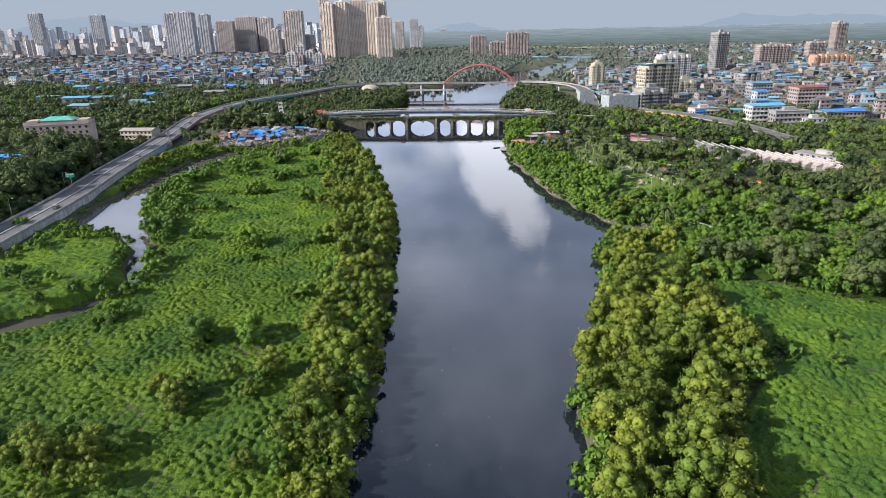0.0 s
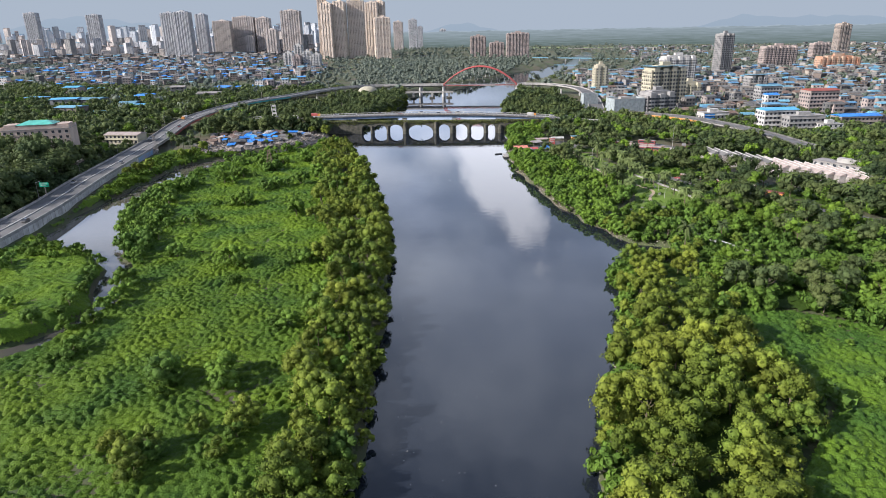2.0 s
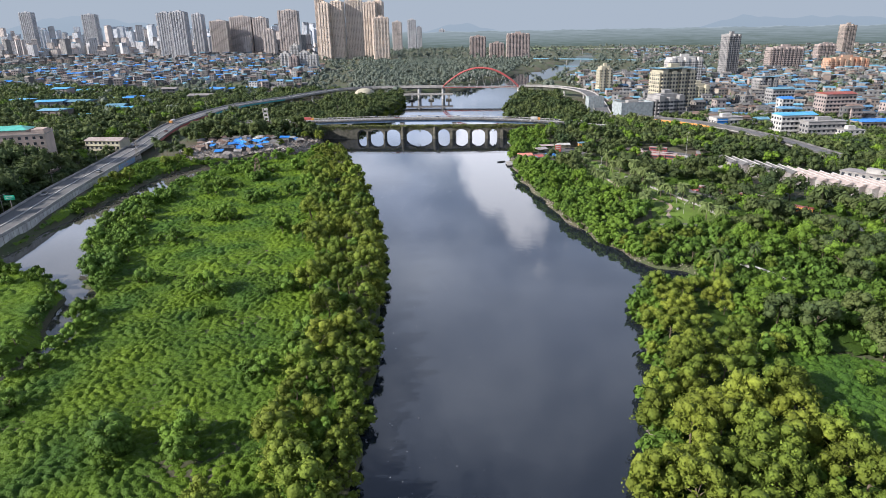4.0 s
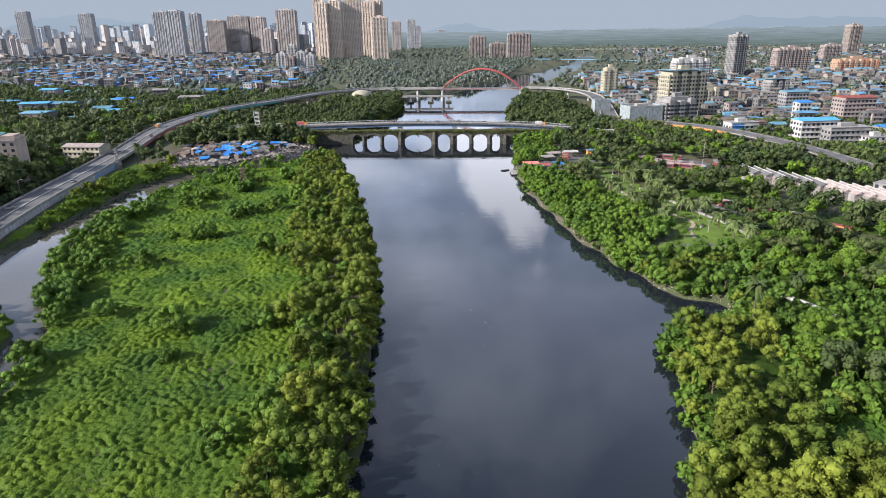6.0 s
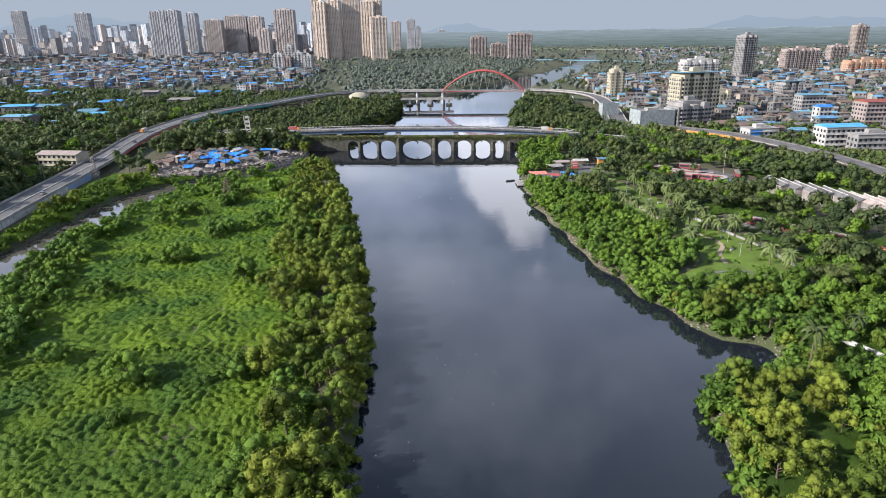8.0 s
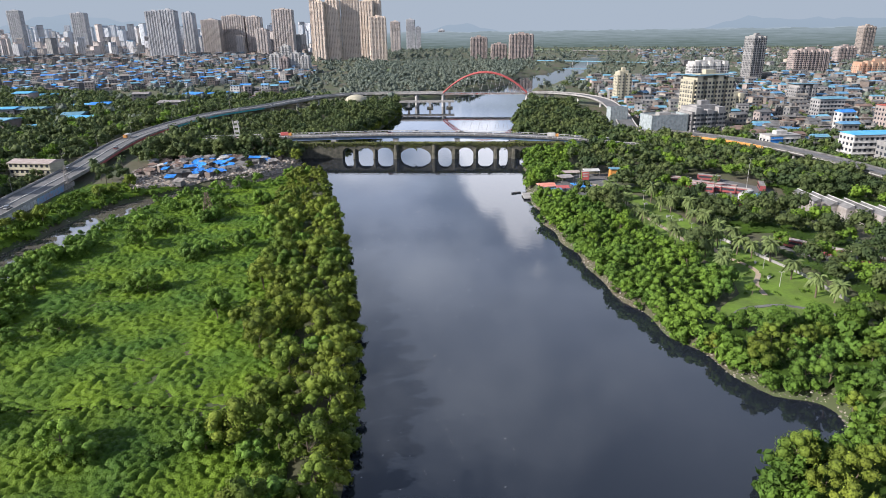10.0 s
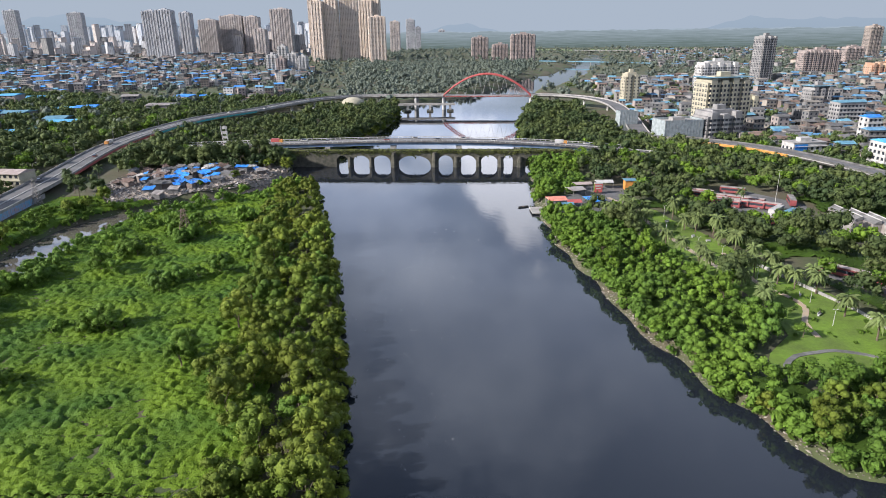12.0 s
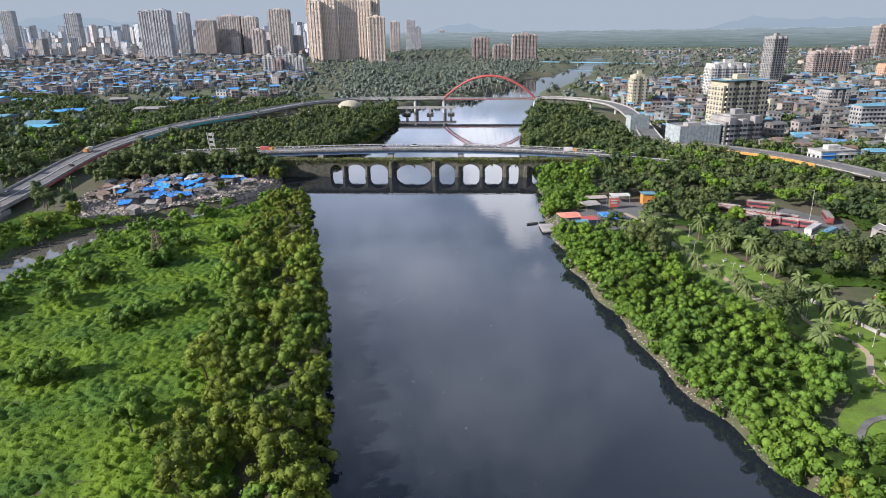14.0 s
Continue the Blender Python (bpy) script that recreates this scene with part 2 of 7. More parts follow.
M_DULLB = material("sooty_brown_plaster", (0.175, 0.14, 0.12), 0.9, 0.6, 0.08, second=(0.095, 0.08, 0.07), island=0.7)
M_DULLC = material("faded_cream_plaster", (0.26, 0.23, 0.19), 0.9, 0.5, 0.08, second=(0.15, 0.135, 0.12), island=0.6)
# skyline walls: blue-grey of distance haze put into the plaster colour
M_HAZETOWER = material("haze_blue_plaster", (0.44, 0.46, 0.49), 0.85, 0.3, 0.05, second=(0.36, 0.38, 0.41))
M_ROSE = material("rose_plaster", (0.44, 0.335, 0.275), 0.85, 0.45, 0.12, second=(0.33, 0.265, 0.225))
M_HALL = material("sky_blue_sheet", (0.05, 0.27, 0.50), 0.5, 0.4, 0.3, second=(0.10, 0.34, 0.52))
M_COCO = foliage("leaf_coconut", (0.085, 0.125, 0.03), (0.06, 0.095, 0.028))

# ---- helpers for building ----
rng = np.random.default_rng(7)


def mesh_from(name, verts, faces, mat, smooth=False):
    me = bpy.data.meshes.new(name)
    me.from_pydata(verts if isinstance(verts, list) else verts.tolist(), [], faces if isinstance(faces, list) else faces.tolist())
    for m in (mat if isinstance(mat, (list, tuple)) else [mat]):
        me.materials.append(m)
    if smooth:
        me.shade_smooth()
    return me


def part(name, data, mat, parent, label=""):
    """links a bmesh or a finished mesh as one object under a thing or a part"""
    if isinstance(data, bmesh.types.BMesh):
        me = bpy.data.meshes.new(name)
        data.to_mesh(me)
        data.free()
        me.materials.append(mat)
        data = me
    ob = new(name, data)
    ob.parent = parent
    return tagged(ob, label)


def box(bm, x0, x1, y0, y1, z0, z1):
    v = [bm.verts.new(c) for c in ((x0, y0, z0), (x1, y0, z0), (x1, y1, z0), (x0, y1, z0), (x0, y0, z1), (x1, y0, z1), (x1, y1, z1), (x0, y1, z1))]
    for f in ((3, 2, 1, 0), (4, 5, 6, 7), (0, 1, 5, 4), (1, 2, 6, 5), (2, 3, 7, 6), (3, 0, 4, 7)):
        bm.faces.new([v[i] for i in f])
    return v


def rod(bm, a, b, r, sides=6, r2=None):
    a, b = Vector(a), Vector(b)
    q = (b - a).to_track_quat("Z", "Y")
    rings = []
    for c, rr in ((a, r), (b, r if r2 is None else r2)):
        rings.append([bm.verts.new(c + q @ Vector((rr * math.cos(2 * math.pi * i / sides), rr * math.sin(2 * math.pi * i / sides), 0))) for i in range(sides)])
    for i in range(sides):
        j = (i + 1) % sides
        bm.faces.new((rings[0][i], rings[0][j], rings[1][j], rings[1][i]))
    bm.faces.new(rings[0][::-1])
    bm.faces.new(rings[1])


def ribbon(path, profile, closed=True):
    """sweeps a cross-section of (offset to the right, height) along a path of (x, y, z)"""
    bm = bmesh.new()
    rows = []
    n = len(path)
    for i, p in enumerate(path):
        a, b = Vector(path[max(i - 1, 0)]), Vector(path[min(i + 1, n - 1)])
        d = (b - a)
        d.z = 0
        d.normalize()
        r = Vector((d.y, -d.x, 0))
        rows.append([bm.verts.new(Vector(p) + r * o + Vector((0, 0, h))) for o, h in profile])
    m = len(profile)
    for i in range(n - 1):
        for j in range(m if closed else m - 1):
            k = (j + 1) % m
            bm.faces.new((rows[i][j], rows[i][k], rows[i + 1][k], rows[i + 1][j]))
    if closed:
        bm.faces.new(rows[0])
        bm.faces.new(rows[-1][::-1])
    bmesh.ops.recalc_face_normals(bm, faces=bm.faces)
    return bm


def smooth_path(pts, step=6.0):
    """a rounded line through the given points"""
    p = np.array(pts, float)
    out = []
    for i in range(len(p) - 1):
        p0, p1, p2, p3 = p[max(i - 1, 0)], p[i], p[i + 1], p[min(i + 2, len(p) - 1)]
        n = max(2, int(np.linalg.norm(p2 - p1) / step))
        for k in range(n):
            t = k / n
            out.append(0.5 * (2 * p1 + (p2 - p0) * t + (2 * p0 - 5 * p1 + 4 * p2 - p3) * t * t + (3 * p1 - p0 - 3 * p2 + p3) * t ** 3))
    out.append(p[-1])
    return [tuple(q) for q in out]


# ---- river, land ----
BANK_L = [(-26, -200), (-22, 60), (-19, 91), (-17, 106), (-16, 123), (-17, 196), (-19, 240), (-27, 300), (-36, 345), (-53, 420), (-62, 462), (-72, 484)]
BANK_R = [(26, -200), (25, 90), (27, 112), (39, 145), (50, 180), (53, 206), (61, 214), (78, 221), (79, 234), (71, 239), (67, 248), (63, 258), (59.5, 268), (56, 280), (52, 293), (50, 308), (48, 325), (45, 345), (43.5, 358), (42.5, 394), (43, 425), (49, 480), (55, 520),
          (62, 640), (88, 770), (90, 815), (108, 870), (129, 1000), (157, 1030), (224, 1204), (280, 1385), (368, 1620), (470, 2000), (560, 2500)]
FAR_L = [(-84, 500), (-88, 540), (-62, 590), (-48, 640), (-40, 710), (-38, 810), (-20, 880), (45, 960), (100, 1079), (150, 1262), (198, 1308), (308, 1620), (420, 2000), (540, 2500)]
CHAN = [(-170, 90, 3), (-138, 140, 3), (-112, 160, 4.5), (-101, 178, 2), (-100, 190, 2.5), (-108, 212, 3), (-112, 226, 3), (-128, 246, 7), (-144, 264, 14), (-150, 290, 12), (-151, 318, 10), (-149, 345, 10), (-148, 385, 9.5), (-142, 408, 9), (-130, 424, 6.5), (-113, 440, 5.5), (-99, 453, 6), (-84, 474, 7), (-68, 494, 13)]
POLY = np.array(BANK_L + FAR_L + BANK_R[::-1], float)


def outside(x, y, poly):
    """distance to a polygon's edge, negative within"""
    x, y = np.asarray(x, float), np.asarray(y, float)
    d = np.full(x.shape, 1e9)
    inn = np.zeros(x.shape, bool)
    for (ax, ay), (bx, by) in zip(poly, np.roll(poly, -1, 0)):
        ex, ey = bx - ax, by - ay
        t = np.clip(((x - ax) * ex + (y - ay) * ey) / (ex * ex + ey * ey + 1e-9), 0, 1)
        d = np.minimum(d, np.hypot(x - ax - t * ex, y - ay - t * ey))
        hitx = ((ay > y) != (by > y)) & (x < ex * (y - ay) / (ey if abs(ey) > 1e-9 else 1e-9) + ax)
        inn ^= hitx
    return np.where(inn, -d, d)


def wave(x, y, s, k=0.0):
    """a cheap smooth wobble between -1 and 1"""
    return (np.sin(x * s + 1.3 * np.sin(y * s * 0.7 + k) + k) + np.sin(y * s * 1.1 + 1.7 * np.sin(x * s * 0.6 + 2 * k) + 2.1 * k)) * 0.5


def shore(x, y):
    """metres from the nearest water, negative in it"""
    x, y = np.asarray(x, float), np.asarray(y, float)
    xw, yw = x + 1.6 * wave(x, y, 0.21, 1.0), y + 1.6 * wave(x, y, 0.19, 4.0)
    d = outside(xw, yw, POLY)
    for (ax, ay, aw), (bx, by, bw) in zip(CHAN, CHAN[1:]):
        ex, ey = bx - ax, by - ay
        t = np.clip(((xw - ax) * ex + (yw - ay) * ey) / (ex * ex + ey * ey), 0, 1)
        d = np.minimum(d, np.hypot(xw - ax - t * ex, yw - ay - t * ey) - (aw + (bw - aw) * t))
    return d


def in_island(x, y):
    """between the main river and the side channel"""
    cx = np.interp(y, [c[1] for c in CHAN], [c[0] for c in CHAN])
    bx = np.interp(y, [b[1] for b in BANK_L], [b[0] for b in BANK_L])
    return (x > cx) & (x < bx) & (y < 492)


def height(x, y):
    x, y = np.asarray(x, float), np.asarray(y, float)
    d = shore(x, y)
    level = np.where(in_island(x, y), 1.3, 3.0) + 0.25 * wave(x, y, 0.11, 2.0)
    level = level + np.clip((y - 550) / 400, 0, 1) * 1.5
    return np.minimum(level, np.where(d < 0, d * 0.5 - 0.2, d * 0.75 - 0.2))


def steps(*spans):
    out = []
    for a, b, s in spans:
        out += list(np.arange(a, b, s))
    return np.array(out + [spans[-1][1]], float)


gx = steps((-4900, -1200, 370), (-1200, -260, 47), (-260, 240, 4.0), (240, 1200, 48), (1200, 4900, 370))
gy = steps((-600, 40, 80), (40, 560, 4.0), (560, 1100, 9), (1100, 2600, 60), (2600, 4900, 150))
X, Y = np.meshgrid(gx, gy)
Z = height(X, Y)
nx = len(gx)
V = np.stack([X.ravel(), Y.ravel(), Z.ravel()], 1)
I = (np.arange(len(gy) - 1)[:, None] * nx + np.arange(nx - 1)[None, :]).ravel()
F = np.stack([I, I + 1, I + nx + 1, I + nx], 1)
ground = tagged(new("ground", mesh_from("ground", V, F, M_LAND, True)), "low river land with soil and rough grass", "ground", kind="structure")

bm = bmesh.new()
wv = [bm.verts.new(c) for c in ((-400, -400, 0), (900, -400, 0), (900, 2500, 0), (-400, 2500, 0))]
bm.faces.new(wv)
water = part("water", bm, M_WATER, None)
tagged(water, "dark still river water mirroring clouds", "river", kind="structure")


# distance: the hazy plain and the hills behind it, haze painted into glowing colour
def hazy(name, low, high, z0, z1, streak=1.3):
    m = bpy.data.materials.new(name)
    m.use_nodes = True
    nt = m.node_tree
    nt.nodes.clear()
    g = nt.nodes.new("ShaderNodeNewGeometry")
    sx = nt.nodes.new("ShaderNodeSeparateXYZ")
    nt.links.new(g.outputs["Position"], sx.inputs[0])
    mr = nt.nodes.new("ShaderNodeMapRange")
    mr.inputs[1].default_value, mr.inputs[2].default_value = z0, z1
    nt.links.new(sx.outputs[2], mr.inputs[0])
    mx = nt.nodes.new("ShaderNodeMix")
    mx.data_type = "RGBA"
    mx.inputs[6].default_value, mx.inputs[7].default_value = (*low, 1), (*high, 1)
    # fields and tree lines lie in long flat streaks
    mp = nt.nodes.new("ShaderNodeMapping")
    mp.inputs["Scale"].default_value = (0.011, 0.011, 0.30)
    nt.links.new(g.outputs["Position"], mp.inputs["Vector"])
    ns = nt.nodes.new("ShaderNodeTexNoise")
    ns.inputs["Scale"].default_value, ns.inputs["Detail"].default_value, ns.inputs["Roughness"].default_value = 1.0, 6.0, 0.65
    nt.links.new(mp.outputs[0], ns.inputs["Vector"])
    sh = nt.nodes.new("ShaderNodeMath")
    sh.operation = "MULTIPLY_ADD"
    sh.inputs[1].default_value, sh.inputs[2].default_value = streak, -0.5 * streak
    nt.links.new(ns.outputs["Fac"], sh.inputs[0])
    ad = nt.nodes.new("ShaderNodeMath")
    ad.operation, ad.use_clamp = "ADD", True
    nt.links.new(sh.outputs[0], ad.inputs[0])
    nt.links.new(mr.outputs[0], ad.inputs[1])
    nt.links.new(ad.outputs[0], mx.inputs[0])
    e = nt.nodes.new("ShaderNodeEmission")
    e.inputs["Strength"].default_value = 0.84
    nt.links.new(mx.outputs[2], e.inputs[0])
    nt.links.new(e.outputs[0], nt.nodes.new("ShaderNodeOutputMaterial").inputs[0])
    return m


def backdrop(name, dist, ridge, a0, a1, mat, label):
    """a strip of distance on an arc, with a ridge line given by height over the angle in degrees"""
    n = 240
    v, f = [], []
    for i in range(n + 1):
        a = a0 + (a1 - a0) * i / n
        x, y = dist * math.sin(radians(a)), dist * math.cos(radians(a))
        v += [(x, y, -5.0), (x, y, ridge(a))]
        if i:
            f.append((2 * i - 2, 2 * i, 2 * i + 1, 2 * i - 1))
    return tagged(new(name, mesh_from(name, v, f, mat)), label, "backdrop", kind="structure")


def hump(a, c, w, h):
    return h * math.exp(-((a - c) / w) ** 2)


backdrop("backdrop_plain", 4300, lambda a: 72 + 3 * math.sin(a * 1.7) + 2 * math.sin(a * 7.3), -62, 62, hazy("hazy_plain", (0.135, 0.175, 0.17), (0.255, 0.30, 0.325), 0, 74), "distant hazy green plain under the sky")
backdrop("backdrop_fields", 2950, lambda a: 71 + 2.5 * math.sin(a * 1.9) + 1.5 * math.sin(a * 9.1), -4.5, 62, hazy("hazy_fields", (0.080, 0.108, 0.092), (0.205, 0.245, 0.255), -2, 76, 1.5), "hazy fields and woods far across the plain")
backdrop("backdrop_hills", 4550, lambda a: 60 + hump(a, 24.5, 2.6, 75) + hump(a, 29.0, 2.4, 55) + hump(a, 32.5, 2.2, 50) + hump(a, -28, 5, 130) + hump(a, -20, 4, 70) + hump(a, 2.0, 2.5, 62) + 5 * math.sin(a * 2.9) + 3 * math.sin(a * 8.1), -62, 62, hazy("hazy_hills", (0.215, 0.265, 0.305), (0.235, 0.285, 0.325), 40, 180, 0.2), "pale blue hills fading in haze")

# ---- trees ----
_t = (1 + 5 ** 0.5) / 2
ICO_V = np.array([(-1, _t, 0), (1, _t, 0), (-1, -_t, 0), (1, -_t, 0), (0, -1, _t), (0, 1, _t), (0, -1, -_t), (0, 1, -_t), (_t, 0, -1), (_t, 0, 1), (-_t, 0, -1), (-_t, 0, 1)]) / math.hypot(1, _t)
ICO_F = np.array([(0, 11, 5), (0, 5, 1), (0, 1, 7), (0, 7, 10), (0, 10, 11), (1, 5, 9), (5, 11, 4), (11, 10, 2), (10, 7, 6), (7, 1, 8), (3, 9, 4), (3, 4, 2), (3, 2, 6), (3, 6, 8), (3, 8, 9), (4, 9, 5), (2, 4, 11), (6, 2, 10), (8, 6, 7), (9, 8, 1)])


def cards(r, pts, nrm, size):
    """leaf clusters: small bent quads at pts, facing about nrm"""
    n = len(pts)
    nrm = nrm / (np.linalg.norm(nrm, axis=1, keepdims=True) + 1e-9)
    a = np.cross(nrm, r.normal(size=(n, 3)))
    a /= np.linalg.norm(a, axis=1, keepdims=True) + 1e-9
    b = np.cross(nrm, a)
    s = (size * r.uniform(0.6, 1.35, n))[:, None]
    w = s * r.uniform(0.45, 0.8, n)[:, None]
    v = np.stack([pts - a * s, pts - b * w + nrm * s * 0.25, pts + a * s, pts + b * w + nrm * s * 0.25], 1).reshape(-1, 3)
    f = np.arange(4 * n).reshape(-1, 4)
    return v, f


def crown_arrays(seed, radius, tall, base, clumps, leaves, leaf, droop=0.0, spread=0.62, cl=(0.26, 0.48)):
    """a crown of ragged clumps: dark cores hidden by leaf clusters. Returns verts, triangles of the cores, quads of the leaves"""
    r = np.random.default_rng(seed)
    vs, tris, quads, off = [], [], [], 0
    for c in range(clumps):
        u = r.uniform(-0.35, 1.0) if c else 1.0
        ang = r.uniform(0, 2 * math.pi) + c * 2.4
        rad = radius * spread * math.sqrt(max(0.0, 1 - u * u * 0.8)) * r.uniform(0.75, 1.2)
        ctr = np.array([math.cos(ang) * rad, math.sin(ang) * rad, base + tall * (0.5 + 0.38 * u) * r.uniform(0.9, 1.06)])
        cr = radius * r.uniform(*cl)
        sc = np.array([1, 1, r.uniform(0.75, 1.05)]) * cr
        vs.append(ICO_V * sc * r.uniform(*((0.68, 0.9) if leaf < 0.42 else (0.6, 0.84)), (12, 1)) + ctr)
        tris.append(ICO_F + off)
        off += 12
        d = r.normal(size=(leaves, 3))
        d[:, 2] = d[:, 2] * 0.8 + 0.35
        d /= np.linalg.norm(d, axis=1, keepdims=True)
        lump = 0.97 + 0.16 * np.sin(d[:, 0] * 5 + 2.1 * c) * np.sin(d[:, 1] * 5 + c) + r.normal(size=leaves) * 0.1
        p = ctr + d * sc * lump[:, None]
        p[:, 2] -= droop * r.random(leaves) * cr
        v, f = cards(r, p, d + r.normal(size=(leaves, 3)) * (0.48 if leaf < 0.42 else 0.32), leaf)
        vs.append(v)
        quads.append(f + off)
        off += len(v)
    return np.concatenate(vs), np.concatenate(tris), np.concatenate(quads)


def crown_mesh(name, arrays, mat):
    v, t, q = arrays
    me = quick_mesh(name, v, t, q, mat)
    return me


def trunk_bmesh(seed, tall, r0, limbs=4, lean=0.12):
    r = random.Random(seed)
    bm = bmesh.new()
    p, top = Vector((0, 0, -0.6)), Vector((r.uniform(-lean, lean) * tall, r.uniform(-lean, lean) * tall, tall))
    mid = p.lerp(top, 0.5) + Vector((r.uniform(-.2, .2), r.uniform(-.2, .2), 0))
    rod(bm, p, mid, r0, 7, r0 * 0.75)
    rod(bm, mid, top, r0 * 0.75, 6, r0 * 0.4)
    for k in range(limbs):
        a = k * 2.4 + r.random()
        s = mid.lerp(top, r.uniform(0.1, 0.8))
        rod(bm, s, s + Vector((math.cos(a) * tall * 0.35, math.sin(a) * tall * 0.35, tall * r.uniform(0.2, 0.4))), r0 * 0.4, 5, r0 * 0.12)
    return bm


def bm_mesh(name, bm, mat):
    me = bpy.data.meshes.new(name)
    bm.to_mesh(me)
    bm.free()
    me.materials.append(mat)
    return me


TREES = {}


def tree_kind(kind, label, category, variants, mat, radius, tall, base, clumps, leaves, leaf, droop=0.0, spread=0.64, trunk=0.22, cl=(0.26, 0.48)):
    TREES[kind] = dict(label=label, category=category, meshes=[], arrays=[], kind=kind)
    for k in range(variants):
        arr = crown_arrays(hash_seed(kind) + k, radius, tall, base, clumps, leaves, leaf, droop, spread, cl)
        TREES[kind]["meshes"].append((crown_mesh(kind + "_crown", arr, mat), bm_mesh(kind + "_trunk", trunk_bmesh(k, base + tall * 0.5, trunk), M_BARK)))
        TREES[kind]["arrays"].append(arr)


def hash_seed(s):
    return sum((i + 3) * ord(c) for i, c in enumerate(s)) % 100000


def plant(kind, x, y, s=1.0, label="", group=""):
    """one tree thing: an empty at its foot with trunk and crown"""
    k = TREES[kind]
    crown, stem = k["meshes"][int(rng.integers(len(k["meshes"])))]
    e = new(kind)
    e.empty_display_size = 0.5
    e.matrix_basis = Matrix.LocRotScale((x, y, float(height(x, y)) - 0.1), Euler((0, 0, rng.uniform(0, 6.28))), (s, s, s * rng.uniform(0.88, 1.12)))
    part("trunk", stem, None, e)
    part("crown", crown, None, e)
    return tagged(e, label or k["label"], k["category"], group or k["label"])


def woods(name, kind_list, spots, label, mats, smin=0.8, smax=1.2, zs=None):
    """many trees joined into one mesh, past counting"""
    vs, fs_t, fs_q, off = [], [], [], 0
    x, y = spots[:, 0], spots[:, 1]
    z = height(x, y)
    for i in range(len(spots)):
        arrs = TREES[kind_list[int(rng.integers(len(kind_list)))]]["arrays"]
        v, t, q = arrs[int(rng.integers(len(arrs)))]
        a, s = rng.uniform(0, 6.28), rng.uniform(smin, smax)
        c, sn = math.cos(a) * s, math.sin(a) * s
        w = np.empty_like(v)
        w[:, 0] = v[:, 0] * c - v[:, 1] * sn + x[i]
        w[:, 1] = v[:, 0] * sn + v[:, 1] * c + y[i]
        w[:, 2] = v[:, 2] * s * rng.uniform(0.85, 1.15) + z[i]
        vs.append(w)
        fs_t.append(t + off)
        fs_q.append(q + off)
        off += len(v)
    me = quick_mesh(name, np.concatenate(vs), np.concatenate(fs_t), np.concatenate(fs_q), mats)
    return tagged(new(name, me), label, "woods", kind="stuff")


def quick_mesh(name, v, t, q, mat):
    me = bpy.data.meshes.new(name)
    nt_, nq = len(t), len(q)
    me.vertices.add(len(v))
    me.vertices.foreach_set("co", v.astype(np.float32).ravel())
    me.loops.add(3 * nt_ + 4 * nq)
    me.loops.foreach_set("vertex_index", np.concatenate([t.ravel(), q.ravel()]).astype(np.int32))
    me.polygons.add(nt_ + nq)
    me.polygons.foreach_set("loop_start", np.concatenate([np.arange(nt_) * 3, 3 * nt_ + np.arange(nq) * 4]).astype(np.int32))
    me.materials.append(mat)
    me.update(calc_edges=True)
    return me


def spread_over(x0, x1, y0, y1, gap, keep, jitter=0.42):
    xs, ys = np.meshgrid(np.arange(x0, x1, gap), np.arange(y0, y1, gap))
    p = np.stack([xs.ravel(), ys.ravel()], 1) + rng.uniform(-jitter, jitter, (xs.size, 2)) * gap
    return p[keep(p[:, 0], p[:, 1])]


tree_kind("mangrove_tree", "olive-green mangrove tree on the muddy river bank", "tree", 7, M_OLIVE, 3.6, 6.2, 0.8, 17, 54, 0.23, droop=0.25, cl=(0.19, 0.42), spread=0.68)
tree_kind("vine_clad_tree", "tree smothered in bright green creepers", "tree", 6, M_VINE, 3.4, 5.4, 0.2, 16, 50, 0.23, droop=0.6, cl=(0.19, 0.42), spread=0.68)
tree_kind("broadleaf_tree", "dark green broadleaf tree with a dense crown", "tree", 7, M_DARK, 4.6, 6.8, 2.0, 15, 64, 0.28, cl=(0.2, 0.42))
tree_kind("light_green_tree", "light green leafy tree with a loose crown", "tree", 4, M_BRIGHT, 3.9, 6.0, 1.6, 14, 60, 0.26, cl=(0.18, 0.42), spread=0.68)
tree_kind("shrub", "low green shrub in the creeper field", "shrub", 4, M_VINE, 1.9, 2.2, 0.0, 6, 56, 0.21, droop=0.3)
tree_kind("mid_tree", "dark green tree", "tree", 8, M_DARK, 5.0, 6.0, 1.6, 9, 40, 0.45, cl=(0.25, 0.44), spread=0.62)
tree_kind("pale_mid_tree", "light green tree", "tree", 4, M_BRIGHT, 4.3, 5.4, 1.6, 8, 34, 0.46, cl=(0.25, 0.44), spread=0.62)
tree_kind("brush", "low brush", "shrub", 5, M_VINE, 2.0, 2.2, 0.0, 4, 18, 0.42, droop=0.3)
tree_kind("thicket_tree", "thicket tree", "tree", 6, M_VINE, 3.5, 5.2, 0.0, 9, 44, 0.30, droop=0.5, cl=(0.22, 0.44))
tree_kind("back_tree", "back tree", "tree", 8, M_DARK, 5.0, 6.0, 1.2, 9, 16, 0.58, cl=(0.2, 0.42), spread=0.66)
tree_kind("far_tree", "far tree", "tree", 6, M_FAR, 5.0, 5.0, 0.0, 4, 7, 0.9, cl=(0.35, 0.58), spread=0.55)


